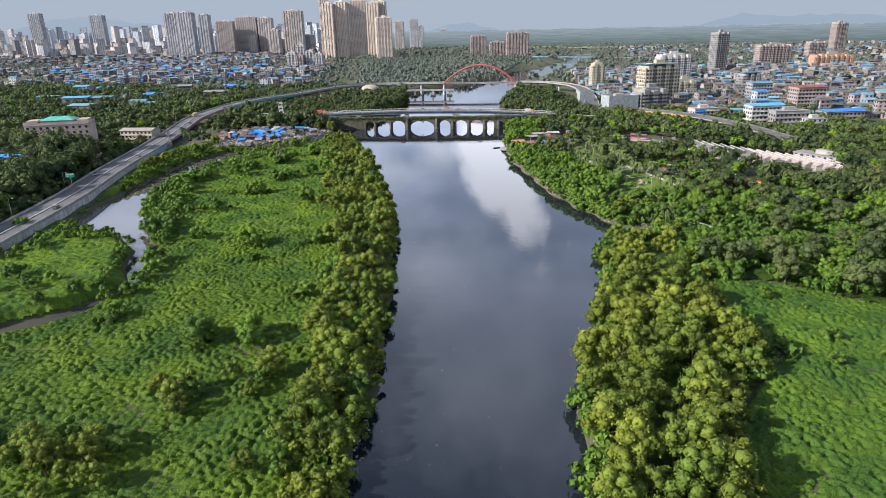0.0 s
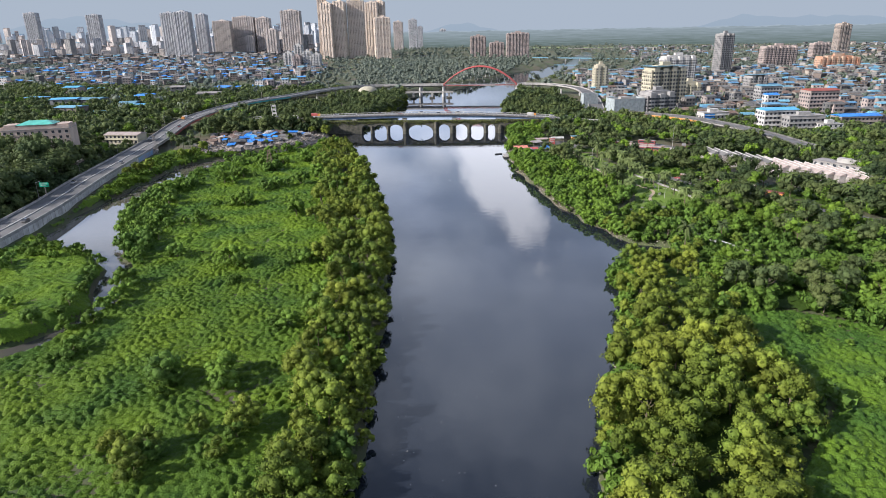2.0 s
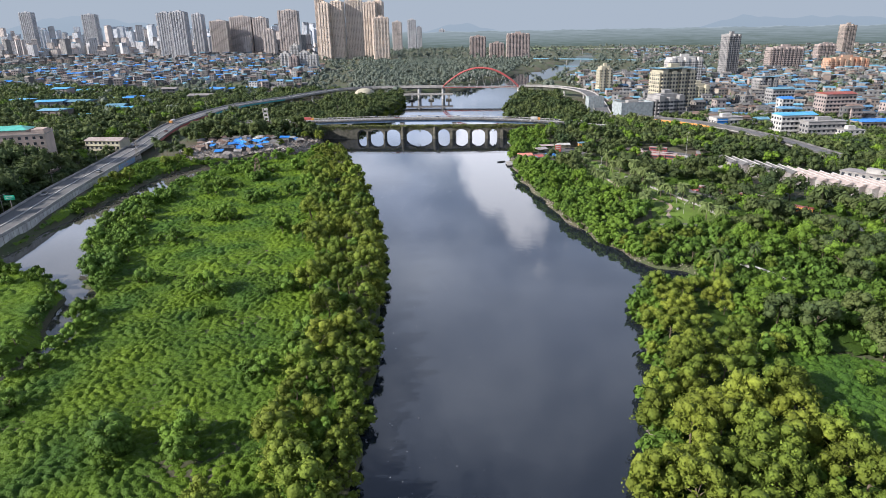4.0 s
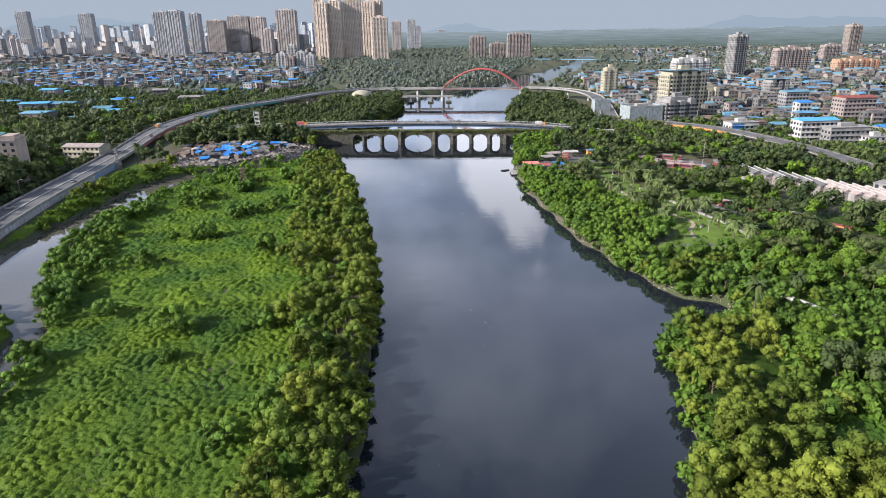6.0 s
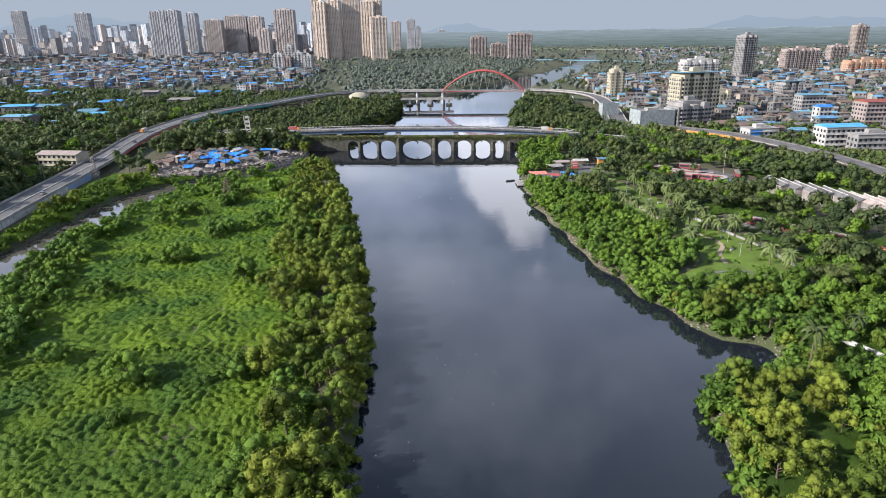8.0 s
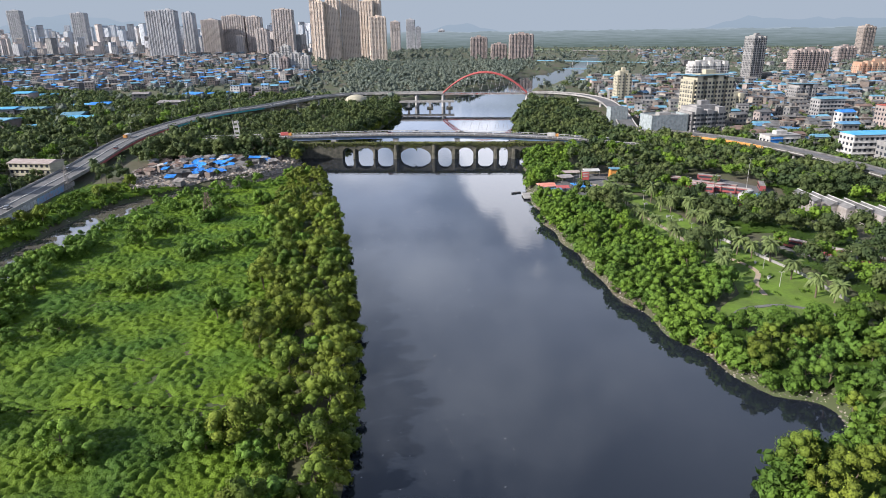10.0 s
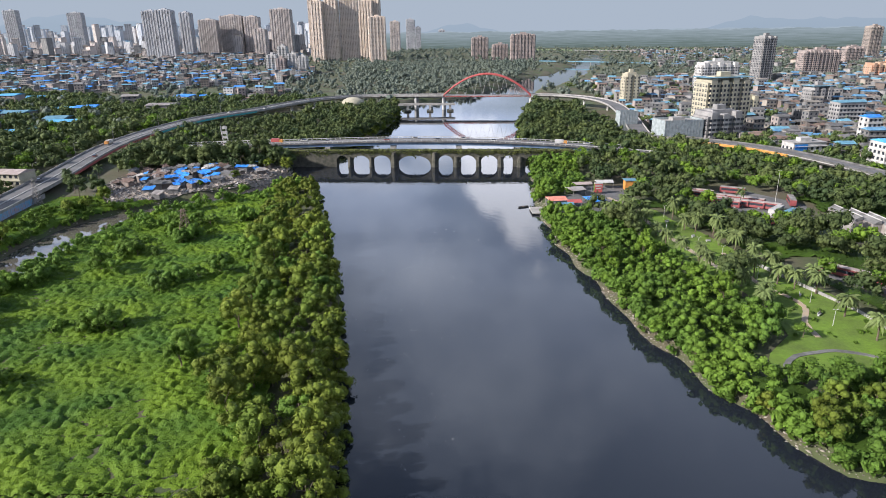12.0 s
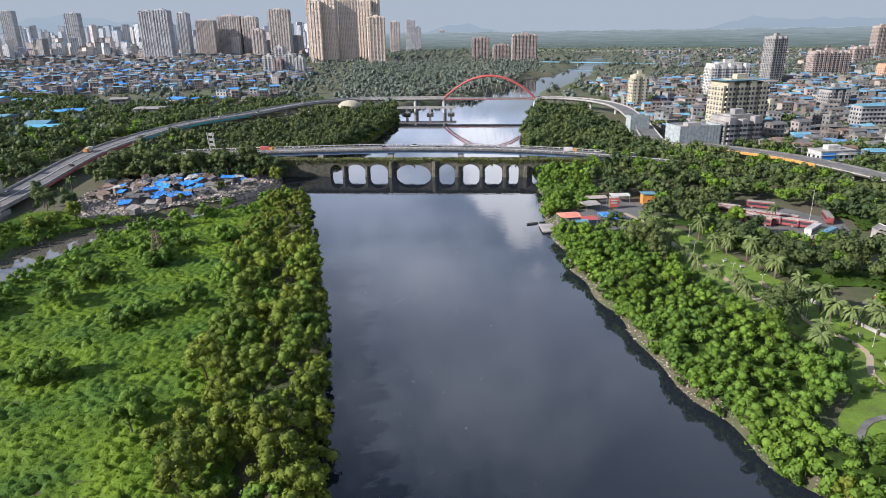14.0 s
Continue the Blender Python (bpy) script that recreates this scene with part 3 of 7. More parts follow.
def palm_meshes(seed, tall, fronds, length, sag, leaf_mat=M_PALM):
    r = random.Random(seed)
    bm = bmesh.new()
    px, py = r.uniform(-0.5, 0.5), r.uniform(-0.5, 0.5)
    z, a = -0.5, (0, 0)
    for k in range(6):
        b = (px * ((k + 1) / 6) ** 2, py * ((k + 1) / 6) ** 2)
        rod(bm, (a[0], a[1], z), (b[0], b[1], -0.5 + (tall + 0.5) * (k + 1) / 6), 0.24 - 0.015 * k, 7, 0.225 - 0.015 * k)
        z, a = -0.5 + (tall + 0.5) * (k + 1) / 6, b
    stem = bm_mesh("palm_trunk", bm, M_BARK)
    bm = bmesh.new()
    for k in range(fronds):
        ang, lift = k * 2.39996 + r.uniform(-.2, .2), r.uniform(-0.35, 1.15)
        d = Vector((math.cos(ang), math.sin(ang), 0))
        side = Vector((-d.y, d.x, 0))
        last = None
        for j in range(6):
            t = j / 5
            c = Vector((px, py, tall)) + d * (length * t * (1 - 0.18 * t)) + Vector((0, 0, length * (lift * t - sag * t * t)))
            w = 0.42 * math.sin(math.pi * min(1.0, t * 0.86 + 0.14)) * length * 0.32
            drop = Vector((0, 0, -w * 0.55))
            row = [bm.verts.new(c - side * w + drop), bm.verts.new(c), bm.verts.new(c + side * w + drop)]
            if last:
                bm.faces.new((last[0], last[1], row[1], row[0]))
                bm.faces.new((last[1], last[2], row[2], row[1]))
            last = row
    return bm_mesh("palm_fronds", bm, leaf_mat), stem


TREES["date_palm"] = dict(label="date palm with a round head of grey-green fronds", category="palm", meshes=[palm_meshes(k, 5.0 + 0.6 * k, 52, 3.5, 0.9) for k in range(4)])
TREES["coconut_palm"] = dict(label="tall coconut palm with drooping fronds", category="palm", meshes=[palm_meshes(20 + k, 9.0 + 0.8 * k, 24, 4.0, 0.85, M_COCO) for k in range(3)])

# clearings: polygons without trees
MEADOW = np.array([(70, 172), (92, 172), (125, 145), (150, 120), (120, 60), (48, 60), (55, 100), (80, 128)], float)
LAWN = np.array([(78, 402), (76, 376), (76, 362), (78, 346), (78, 331), (86, 318), (89, 303), (85, 287), (76, 278), (72, 271), (77, 266), (92, 269), (106, 267), (116, 281), (112, 296), (108, 330), (100, 352), (97, 372), (92, 388), (90, 402)], float)
WALKS = [(76, 425), (81, 407), (82, 380), (86, 346), (88, 333)]
WALK2 = [(95, 348), (94, 329), (94, 319), (97, 311), (98, 303), (93, 294), (92, 286)]
DEPOT = np.array([(112, 424), (116, 404), (124, 380), (136, 374), (147, 384), (156, 408), (140, 436), (122, 432)], float)
DEPOT_ROAD = [(118, 334), (126, 320), (136, 305), (143, 290), (152, 274), (168, 248)]
FLY2 = [(130, 590), (164, 545), (186, 503), (200, 461), (208, 420), (214, 380)]
SHEDS = np.array([(134, 384), (146, 350), (158, 314), (182, 296), (204, 324), (186, 366), (160, 394)], float)
STALLS = np.array([(44, 405), (58, 400), (72, 404), (92, 434), (94, 446), (72, 448), (62, 432), (48, 424)], float)
SLUM = np.array([(-172, 478), (-168, 450), (-150, 428), (-134, 434), (-116, 450), (-94, 470), (-80, 492), (-84, 508), (-108, 508), (-140, 500), (-160, 496)], float)
RD_L = [(-150, 60), (-163, 180), (-172, 280), (-183, 346), (-196, 455), (-208, 531), (-209, 563), (-206, 595), (-200, 628), (-189, 656), (-174, 682), (-157, 710), (-141, 746), (-122, 782), (-99, 801), (-66, 811), (6, 806)]


def near_line(x, y, pts, w):
    d = np.full(np.shape(x), 1e9)
    for (ax, ay), (bx, by) in zip(pts, pts[1:]):
        ex, ey = bx - ax, by - ay
        t = np.clip(((x - ax) * ex + (y - ay) * ey) / (ex * ex + ey * ey), 0, 1)
        d = np.minimum(d, np.hypot(x - ax - t * ex, y - ay - t * ey))
    return d < w


BANK_LX = lambda y: np.interp(y, [b[1] for b in BANK_L], [b[0] for b in BANK_L])
CHAN_X = lambda y: np.interp(y, [c[1] for c in CHAN], [c[0] for c in CHAN])
CHAN_W = lambda y: np.interp(y, [c[1] for c in CHAN], [c[2] for c in CHAN])
BANK_RX = lambda y: np.interp(y, [b[1] for b in BANK_R], [b[0] for b in BANK_R])

# mangrove belt along the island's river edge
BELT_W = lambda y: np.interp(y, [60, 100, 130, 165, 200, 250, 300, 360, 420, 488], [22, 12, 16, 17, 20, 27, 27, 27, 24, 18])
belt = spread_over(-80, -8, 66, 488, 6.3, lambda x, y: (x < BANK_LX(y) - 0.5) & (x > BANK_LX(y) - BELT_W(y) + 4 * wave(x, y, 0.12)) & in_island(x, y) & ~((y < 104) & (x < -24)))
for x, y in belt[belt[:, 1] < 380]:
    plant("mangrove_tree" if rng.random() < 0.84 else "vine_clad_tree", x, y, rng.uniform(0.7, 1.4))
woods("far_belt", ["thicket_tree"], belt[belt[:, 1] >= 380], "mangrove belt at the island's far tip", M_OLIVE, 0.6, 1.1)
low_edge = spread_over(-40, -8, 84, 486, 3.4, lambda x, y: (x < BANK_LX(y) + 0.8) & (x > BANK_LX(y) - 2.5) & in_island(x - 3, y))
woods("waterline_mangroves", ["thicket_tree"], spread_over(-66, -12, 84, 380, 4.2, lambda x, y: (x < BANK_LX(y) + 0.3) & (x > BANK_LX(y) - 5) & (shore(x, y) > 0)), "mangroves crowding the island's waterline", M_OLIVE, 0.55, 1.05)
woods("bank_brush", ["brush"], np.concatenate([low_edge, spread_over(-27, -17, 80, 116, 2.6, lambda x, y: shore(x, y) > 0.1), spread_over(-70, -30, 250, 486, 3.4, lambda x, y: (x < BANK_LX(y) + 0.8) & (x > BANK_LX(y) - 2.5))]), "low mangrove brush hanging over the water's edge", M_OLIVE)

# trees along the island's channel edge, and clumps in its field
edge = spread_over(-175, -60, 100, 478, 6.2, lambda x, y: in_island(x, y) & (shore(x, y) > 0.3) & (x < CHAN_X(y) + CHAN_W(y) + np.interp(y, [100, 200, 240, 280, 330, 400, 450, 478], [5, 4, 12, 20, 12, 22, 30, 30]) + 4 * wave(x, y, 0.09)) & ((y > 235) | (rng.random(x.shape) < 0.45)))
woods("far_channel_trees", ["thicket_tree", "brush"], edge[edge[:, 1] >= 310], "creeper-wrapped trees along the far side channel", M_VINE, 0.7, 1.15)
for x, y in edge[edge[:, 1] < 310]:
    plant("vine_clad_tree", x, y, rng.uniform(0.6, 1.2), "small tree wrapped in creepers beside the side channel")
for cx_, cy_, n_, sx_, sy_ in ((-90, 300, 13, 9, 2.5), (-61, 283, 4, 2.5, 2), (-104, 273, 6, 5, 3), (-94, 233, 3, 2, 2), (-45, 222, 4, 3, 2), (-69, 220, 5, 4, 2), (-65, 205, 3, 2, 1.5), (-41, 175, 5, 4, 2), (-51, 144, 5, 4, 2.5), (-61, 145, 5, 3, 2.5), (-91, 158, 4, 1.6, 1.6), (-55, 220, 2, 3, 2), (-82, 330, 7, 5, 4), (-110, 358, 9, 5, 8), (-100, 392, 8, 6, 5), (-80, 400, 6, 5, 4), (-52, 116, 9, 6, 3), (-40, 124, 5, 3, 3), (-30, 95, 5, 4, 4), (-84, 98, 20, 11, 4), (-64, 92, 10, 6, 3)):
    for k in range(n_):
        big = cy_ < 125
        plant("mangrove_tree" if big and rng.random() < 0.6 else "vine_clad_tree" if rng.random() < 0.6 else "shrub", cx_ + rng.normal() * sx_, cy_ + rng.normal() * sy_, rng.uniform(0.6, 0.95) if big else rng.uniform(0.9, 1.4))

for x, y, s, k in ((-169, 437, 1.15, "broadleaf_tree"), (-163, 445, 0.9, "broadleaf_tree"), (-177, 448, 1.1, "broadleaf_tree"), (-152, 427, 1.1, "mangrove_tree"), (-156, 420, 1.0, "mangrove_tree"), (-160, 412, 0.9, "mangrove_tree"), (-163, 372, 1.0, "mangrove_tree"), (-167, 366, 1.1, "mangrove_tree"), (-170, 360, 0.9, "mangrove_tree"), (-96, 500, 0.9, "mangrove_tree"), (-108, 476, 0.8, "mangrove_tree"), (-85, 497, 1.2, "mangrove_tree"), (-119, 456, 0.5, "light_green_tree")):
    plant(k, x, y, s, "broad tree at the edge of the rubble bank" if s > 0.7 else "small bright shrub among the rubble")
for x, y, s in ((-91, 513, 0.9), (-99, 515, 1.0), (-107, 516, 0.9), (-115, 517, 1.0)):
    plant("mangrove_tree", x, y, s, "olive tree crowding the old bridge's end")
for k in range(16):
    plant("broadleaf_tree", -178 + 5.6 * k + rng.uniform(-2, 2), 508 + rng.uniform(-2, 8) - 12 * (k < 2), rng.uniform(1.2, 1.7), "tall dark tree shading the shacks")

for x, y, sc_ in ((-254, 386, 1.9), (-246, 381, 2.0), (-238, 380, 1.8), (-229, 379, 2.0), (-221, 379, 1.9), (-212, 380, 1.6), (-258, 374, 1.8), (-242, 370, 1.9), (-226, 368, 1.8), (-213, 367, 1.6)):
    plant("broadleaf_tree", x, y, sc_, "tall dark tree before the rose-coloured building")
woods("roadside_brush", ["thicket_tree"], spread_over(-232, -160, 150, 480, 4.6, lambda x, y: near_line(x, y, RD_L, 19) & ~near_line(x, y, RD_L, 10.5) & (x < np.interp(y, [p[1] for p in RD_L], [p[0] for p in RD_L])) & ~((np.abs(x + 216) < 15) & (np.abs(y - 459) < 11))), "dark undergrowth beside the elevated road", M_DARK, 0.8, 1.3)
thick_e = spread_over(-165, -84, 150, 345, 4.6, lambda x, y: in_island(x, y) & (shore(x, y) > 0.2) & (x < CHAN_X(y) + CHAN_W(y) + np.interp(y, [150, 210, 250, 290, 345], [3, 6, 14, 16, 10]) + 4 * wave(x, y, 0.11, 2.0)) & (rng.random(x.shape) < 0.75))
woods("channel_thicket", ["thicket_tree"], thick_e, "creeper-hung thicket along the island's channel edge", M_VINE, 0.6, 1.15)

# spit of land beyond the channel, thick with creepers
spit = spread_over(-185, -104, 165, 245, 7.0, lambda x, y: ~in_island(x, y) & (shore(x, y) > 0.5) & ((wave(x, y, 0.13, 1.0) > 0.5) | (shore(x, y) < 4)))
for x, y in spit:
    plant("vine_clad_tree", x, y, rng.uniform(0.5, 0.95), "small tree wrapped in creepers on the marshy spit")
woods("channel_brush", ["brush"], spread_over(-185, -110, 230, 440, 4.2, lambda x, y: ~in_island(x, y) & (shore(x, y) > 0.2) & (shore(x, y) < 24 + 4 * wave(x, y, 0.1)) & (outside(x, y, SLUM) > 3) & ~near_line(x, y, RD_L, 14) & (x > -190)), "bushes along the channel's outer bank", M_BRIGHT, 0.7, 1.5)

# right bank: big olive trees near, creeper-covered thicket further up
bank_r = spread_over(20, 120, 60, 262, 5.8, lambda x, y: (shore(x, y) > 0.3) & (x < BANK_RX(y) + np.interp(y, [60, 120, 160, 200, 262], [34, 40, 30, 26, 30])) & (outside(x, y, MEADOW) > 1) & (x > 20))
for x, y in bank_r:
    k = "mangrove_tree" if y < 215 or rng.random() < 0.3 else "vine_clad_tree"
    plant(k, x, y, rng.uniform(0.75, 1.35) if y < 170 else rng.uniform(0.65, 1.05), "broad olive-green tree leaning over the river" if k == "mangrove_tree" else "")
bank_r2 = spread_over(40, 115, 262, 530, 5.0, lambda x, y: (shore(x, y) > 0.9) & (x < BANK_RX(y) + np.interp(y, [262, 290, 330, 350, 375, 395, 440, 530], [44, 34, 31, 30, 31, 18, 22, 34])) & (shore(x, y) > 0.7) & (outside(x, y, LAWN) > 2.2) & (outside(x, y, STALLS) > 0) & ~near_line(x, y, WALKS, 5))
r2 = bank_r2[rng.permutation(len(bank_r2))]
for x, y in r2[:120]:
    plant("light_green_tree" if rng.random() < 0.4 else "vine_clad_tree", x, y, rng.uniform(0.6, 1.05), "leafy bank tree hung with bright creepers")
woods("bank_thicket", ["thicket_tree"], r2[120:], "creeper-covered thicket along the river bank", M_VINE, 0.7, 1.1)
woods("waterside_shrubs", ["brush"], spread_over(22, 90, 80, 500, 2.3, lambda x, y: (shore(x, y) > np.where(y > 232, 0.6 + wave(x, y, 0.17), -0.5)) & (shore(x, y) < 3.8) & (x > 20) & (outside(x, y, STALLS) > 3)), "low shrubs at the foot of the right bank", M_VINE, 1.0, 1.8)

# woods behind, joined
open_r = lambda x, y: (shore(x, y) > 2) & (outside(x, y, LAWN) > 3) & (outside(x, y, DEPOT) > 2.5) & (outside(x, y, SHEDS) > 1.5) & (outside(x, y, STALLS) > 3) & (outside(x, y, MEADOW) > 2) & ~near_line(x, y, DEPOT_ROAD, 8) & ~near_line(x, y, FLY2[:4], 11) & ~near_line(x, y, FLY2[3:], 7) & (np.hypot(x - 243, y - 461) > 19)
thick = spread_over(44, 300, 60, 545, 7.0, lambda x, y: open_r(x, y) & (x > BANK_RX(y) + np.interp(y, [60, 120, 160, 200, 262, 262.1, 290, 330, 350, 375, 395, 440, 530], [34, 40, 30, 26, 30, 44, 34, 31, 30, 31, 18, 22, 34])) & ~near_line(x, y, WALKS, 4) & (x < 150 + 0.33 * y) & ~((x > 196) & (y > 440) & (rng.random(x.shape) < 0.5)))
far_part = thick[thick[:, 1] > 262]
pick = rng.random(len(far_part))
woods("distant_mixed_woods", ["back_tree"], far_part[(pick < 0.78) & (far_part[:, 1] > 400)], "dense dark woods behind the bus depot", M_DARK, 0.65, 1.3)
woods("mixed_woods", ["mid_tree"], far_part[(pick < 0.78) & (far_part[:, 1] <= 400)], "dense dark green woods beside the park", M_DARK, 0.65, 1.3)
woods("pale_woods", ["pale_mid_tree"], far_part[pick >= 0.78], "light green trees scattered in the woods", M_BRIGHT, 0.8, 1.2)
near_part = thick[thick[:, 1] <= 262]
fill = spread_over(50, 200, 120, 285, 6.0, lambda x, y: open_r(x, y) & (x > BANK_RX(y) + 24))
woods("thicket_fill", ["brush"], fill, "low leafy thicket filling the gaps between trees", M_VINE, 1.2, 2.2)
pick = rng.random(len(near_part))
for x, y in near_part[pick < 0.18]:
    plant("light_green_tree", x, y, rng.uniform(0.9, 1.3))
for x, y in near_part[(pick >= 0.18) & (pick < 0.4)]:
    plant("broadleaf_tree", x, y, rng.uniform(0.8, 1.2))
woods("green_thicket", ["thicket_tree"], near_part[pick >= 0.4], "dense green thicket behind the river bank", M_VINE, 0.7, 1.15)
left_w = spread_over(-470, -150, 130, 740, 7.9, lambda x, y: (shore(x, y) > 3) & ~near_line(x, y, RD_L, 18) & ~(near_line(x, y, RD_L, 24) & (x > np.interp(y, [p[1] for p in RD_L], [p[0] for p in RD_L]))) & (x < CHAN_X(y) - CHAN_W(y) - 3) & (outside(x, y, SLUM) > 2) & (x > -150 - 0.47 * y) & ((y > 432) | (x < -185)) & ((y < 300) | (x < np.interp(y, [300, 430, 500, 560, 740], [-176, -160, -150, -150, -220]))) & ~((y > 600) & (rng.random(x.shape) < 0.35)) & ~((np.abs(x + 237) < 25) & (y > 384) & (y < 414)) & ~((np.abs(x + 240) < 11) & (y > 338) & (y < 362)) & ~((np.abs(x + 216) < 18) & (y > 440) & (y < 474)))
left_w = left_w[np.min([np.hypot(left_w[:, 0] - hx, (left_w[:, 1] - hy + 8) / 1.6) for hx, hy in ((-349, 635), (-313, 628), (-307, 677), (-320, 690), (-396, 711), (-371, 717))], 0) > 15]
pick = rng.random(len(left_w))
woods("distant_roadside_woods", ["back_tree"], left_w[(pick < 0.76) & (left_w[:, 1] > 440)], "dense dark woods behind the elevated road", M_DARK, 0.9, 1.7)
woods("roadside_woods", ["mid_tree"], left_w[(pick < 0.76) & (left_w[:, 1] <= 440)], "dense dark trees on both sides of the elevated road", M_DARK, 1.3, 2.0)
woods("roadside_pale_woods", ["pale_mid_tree"], left_w[pick >= 0.76], "light green trees among the roadside woods", M_BRIGHT, 0.8, 1.5)
mid_l = spread_over(-200, -36, 560, 830, 8.5, lambda x, y: (shore(x, y) > 2) & ~near_line(x, y, RD_L, 17) & (y > 560 + 0.1 * x) & (np.hypot(x + 83, y - 780) > 16) & (y < 792 - 0.1 * x))
mid_r = spread_over(50, 135, 545, 770, 8.5, lambda x, y: (shore(x, y) > 2) & (x < 138))
mid_e = spread_over(-90, 140, 550, 780, 6, lambda x, y: (shore(x, y) > 0.2) & (shore(x, y) < 10) & (y > 552 - 0.15 * x) & ~near_line(x, y, RD_L, 9))
mid_0 = spread_over(-178, -84, 503, 548, 7, lambda x, y: (shore(x, y) > 3) & (np.abs(y - 524) > 6) & ~near_line(x, y, [(-186, 546), (-147, 542), (-88, 539)], 9))
woods("bridge_woods", ["back_tree"], np.concatenate([mid_l, mid_r, mid_e, mid_0]), "dense green woods between the bridges", M_DARK, 0.7, 1.3)
woods("far_bank_shrubs", ["brush"], spread_over(-95, 135, 545, 800, 3.6, lambda x, y: (shore(x, y) > 0.1) & (shore(x, y) < 5) & (y > 548 - 0.15 * x)), "low olive shrubs at the water's edge between the bridges", M_OLIVE, 1.2, 2.2)
HALLS = [(-462, 767), (-447, 893), (-481, 883), (-339, 775), (-330, 848), (-396, 711), (-371, 717), (-307, 677), (-349, 635), (-313, 628), (-280, 879), (-259, 758), (-452, 880), (-320, 690), (-360, 775)]
clear_halls = lambda x, y: np.min([np.hypot((x - hx), (y - hy + 8) / 1.6) for hx, hy in HALLS], 0) > 15
gap_w = spread_over(-640, -120, 640, 1010, 11, lambda x, y: ~near_line(x, y, RD_L, 16) & (x < np.interp(y, [640, 700, 760, 800, 830], [-212, -180, -150, -122, -100])) & (x > -90 - 0.6 * y) & (rng.random(x.shape) < 0.8) & (y < 880 + np.clip(-x - 330, 0, 300) * 0.5) & clear_halls(x, y))
woods("gap_woods", ["back_tree"], gap_w, "dark trees between the elevated road and the town", M_DARK, 0.75, 1.4)
plain_w = spread_over(-230, 330, 850, 1700, 15, lambda x, y: (shore(x, y) > 5) & (x > -110 - 0.1 * (y - 850)) & (x < 60 + 0.16 * (y - 700)) & ~near_line(x, y, RD_L, 14) & (np.hypot((x + 132) / 60, (y - 1410) / 40) > 1))
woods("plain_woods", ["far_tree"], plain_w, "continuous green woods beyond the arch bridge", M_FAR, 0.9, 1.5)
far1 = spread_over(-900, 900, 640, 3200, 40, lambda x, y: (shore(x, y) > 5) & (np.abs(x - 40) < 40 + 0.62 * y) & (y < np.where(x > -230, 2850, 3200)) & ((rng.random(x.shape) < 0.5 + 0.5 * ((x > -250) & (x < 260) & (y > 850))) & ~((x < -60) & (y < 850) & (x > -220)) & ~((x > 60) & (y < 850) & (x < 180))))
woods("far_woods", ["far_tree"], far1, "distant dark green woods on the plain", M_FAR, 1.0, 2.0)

# creepers over the island's field and the meadow: small mounds of leaves
def mounds(x, y, gap):
    """offset to the nearest of many scattered mound tops, and its distance"""
    best, bx, by = np.full(x.shape, 9e9), np.zeros_like(x), np.zeros_like(x)
    ix, iy = np.floor(x / gap), np.floor(y / gap)
    for i in (-1, 0, 1):
        for j in (-1, 0, 1):
            cx, cy = ix + i, iy + j
            h1, h2 = np.sin(cx * 127.1 + cy * 311.7) * 43758.5, np.sin(cx * 269.5 + cy * 183.3) * 43758.5
            ox, oy = x - (cx + h1 - np.floor(h1)) * gap, y - (cy + h2 - np.floor(h2)) * gap
            d = ox * ox + oy * oy
            m = d < best
            best, bx, by = np.where(m, d, best), np.where(m, ox, bx), np.where(m, oy, by)
    return bx, by, np.sqrt(best)


def creeper(name, x0, x1, y0, y1, gap, keep, label, size, mat, mound=1.5, amp=1.15, spare=1.9):
    def surface(x, y):
        bx, by, d = mounds(x, y, mound)
        u = np.clip(d / (mound * 0.66), 0, 1)
        z = height(x, y) + 0.1 + amp * (1 - u * u) ** 0.65 * (0.75 + 0.4 * wave(x, y, 0.35, 3.0)) + 0.3 * wave(x, y, 0.12, 5.0)
        return bx, by, d, u, z
    xs, ys = np.arange(x0, x1, gap), np.arange(y0, y1, gap)
    gx_, gy_ = np.meshgrid(xs, ys)
    gx_, gy_ = gx_ + rng.uniform(-0.2, 0.2, gx_.shape) * gap, gy_ + rng.uniform(-0.2, 0.2, gx_.shape) * gap
    ok = keep(gx_.ravel(), gy_.ravel()).reshape(gx_.shape)
    z = surface(gx_.ravel(), gy_.ravel())[4]
    v = np.stack([gx_.ravel(), gy_.ravel(), z], 1)
    n = len(xs)
    i0 = (np.arange(len(ys) - 1)[:, None] * n + np.arange(n - 1)[None, :])
    full = ok[:-1, :-1] & ok[1:, :-1] & ok[:-1, 1:] & ok[1:, 1:]
    i0 = i0[full]
    q = np.stack([i0, i0 + 1, i0 + n + 1, i0 + n], 1)
    used = np.unique(q)
    back = np.full(len(v), -1)
    back[used] = np.arange(len(used))
    v, q = v[used], back[q]
    p = spread_over(x0, x1, y0, y1, gap * spare, keep, 0.6)
    bx, by, d, u, z = surface(p[:, 0], p[:, 1])
    c = np.stack([p[:, 0], p[:, 1], z + 0.06], 1)
    k = 2 * amp * u / (mound * 0.75) / (d + 1e-6)
    nrm = np.stack([bx * k, by * k, np.ones_like(k)], 1) + rng.normal(size=c.shape) * 0.3
    cv, cf = cards(rng, c, nrm, size)
    me = quick_mesh(name, np.concatenate([v, cv]), np.zeros((0, 3), int), np.concatenate([q, cf + len(v)]), mat)
    return tagged(new(name, me), label, "creepers", kind="stuff")


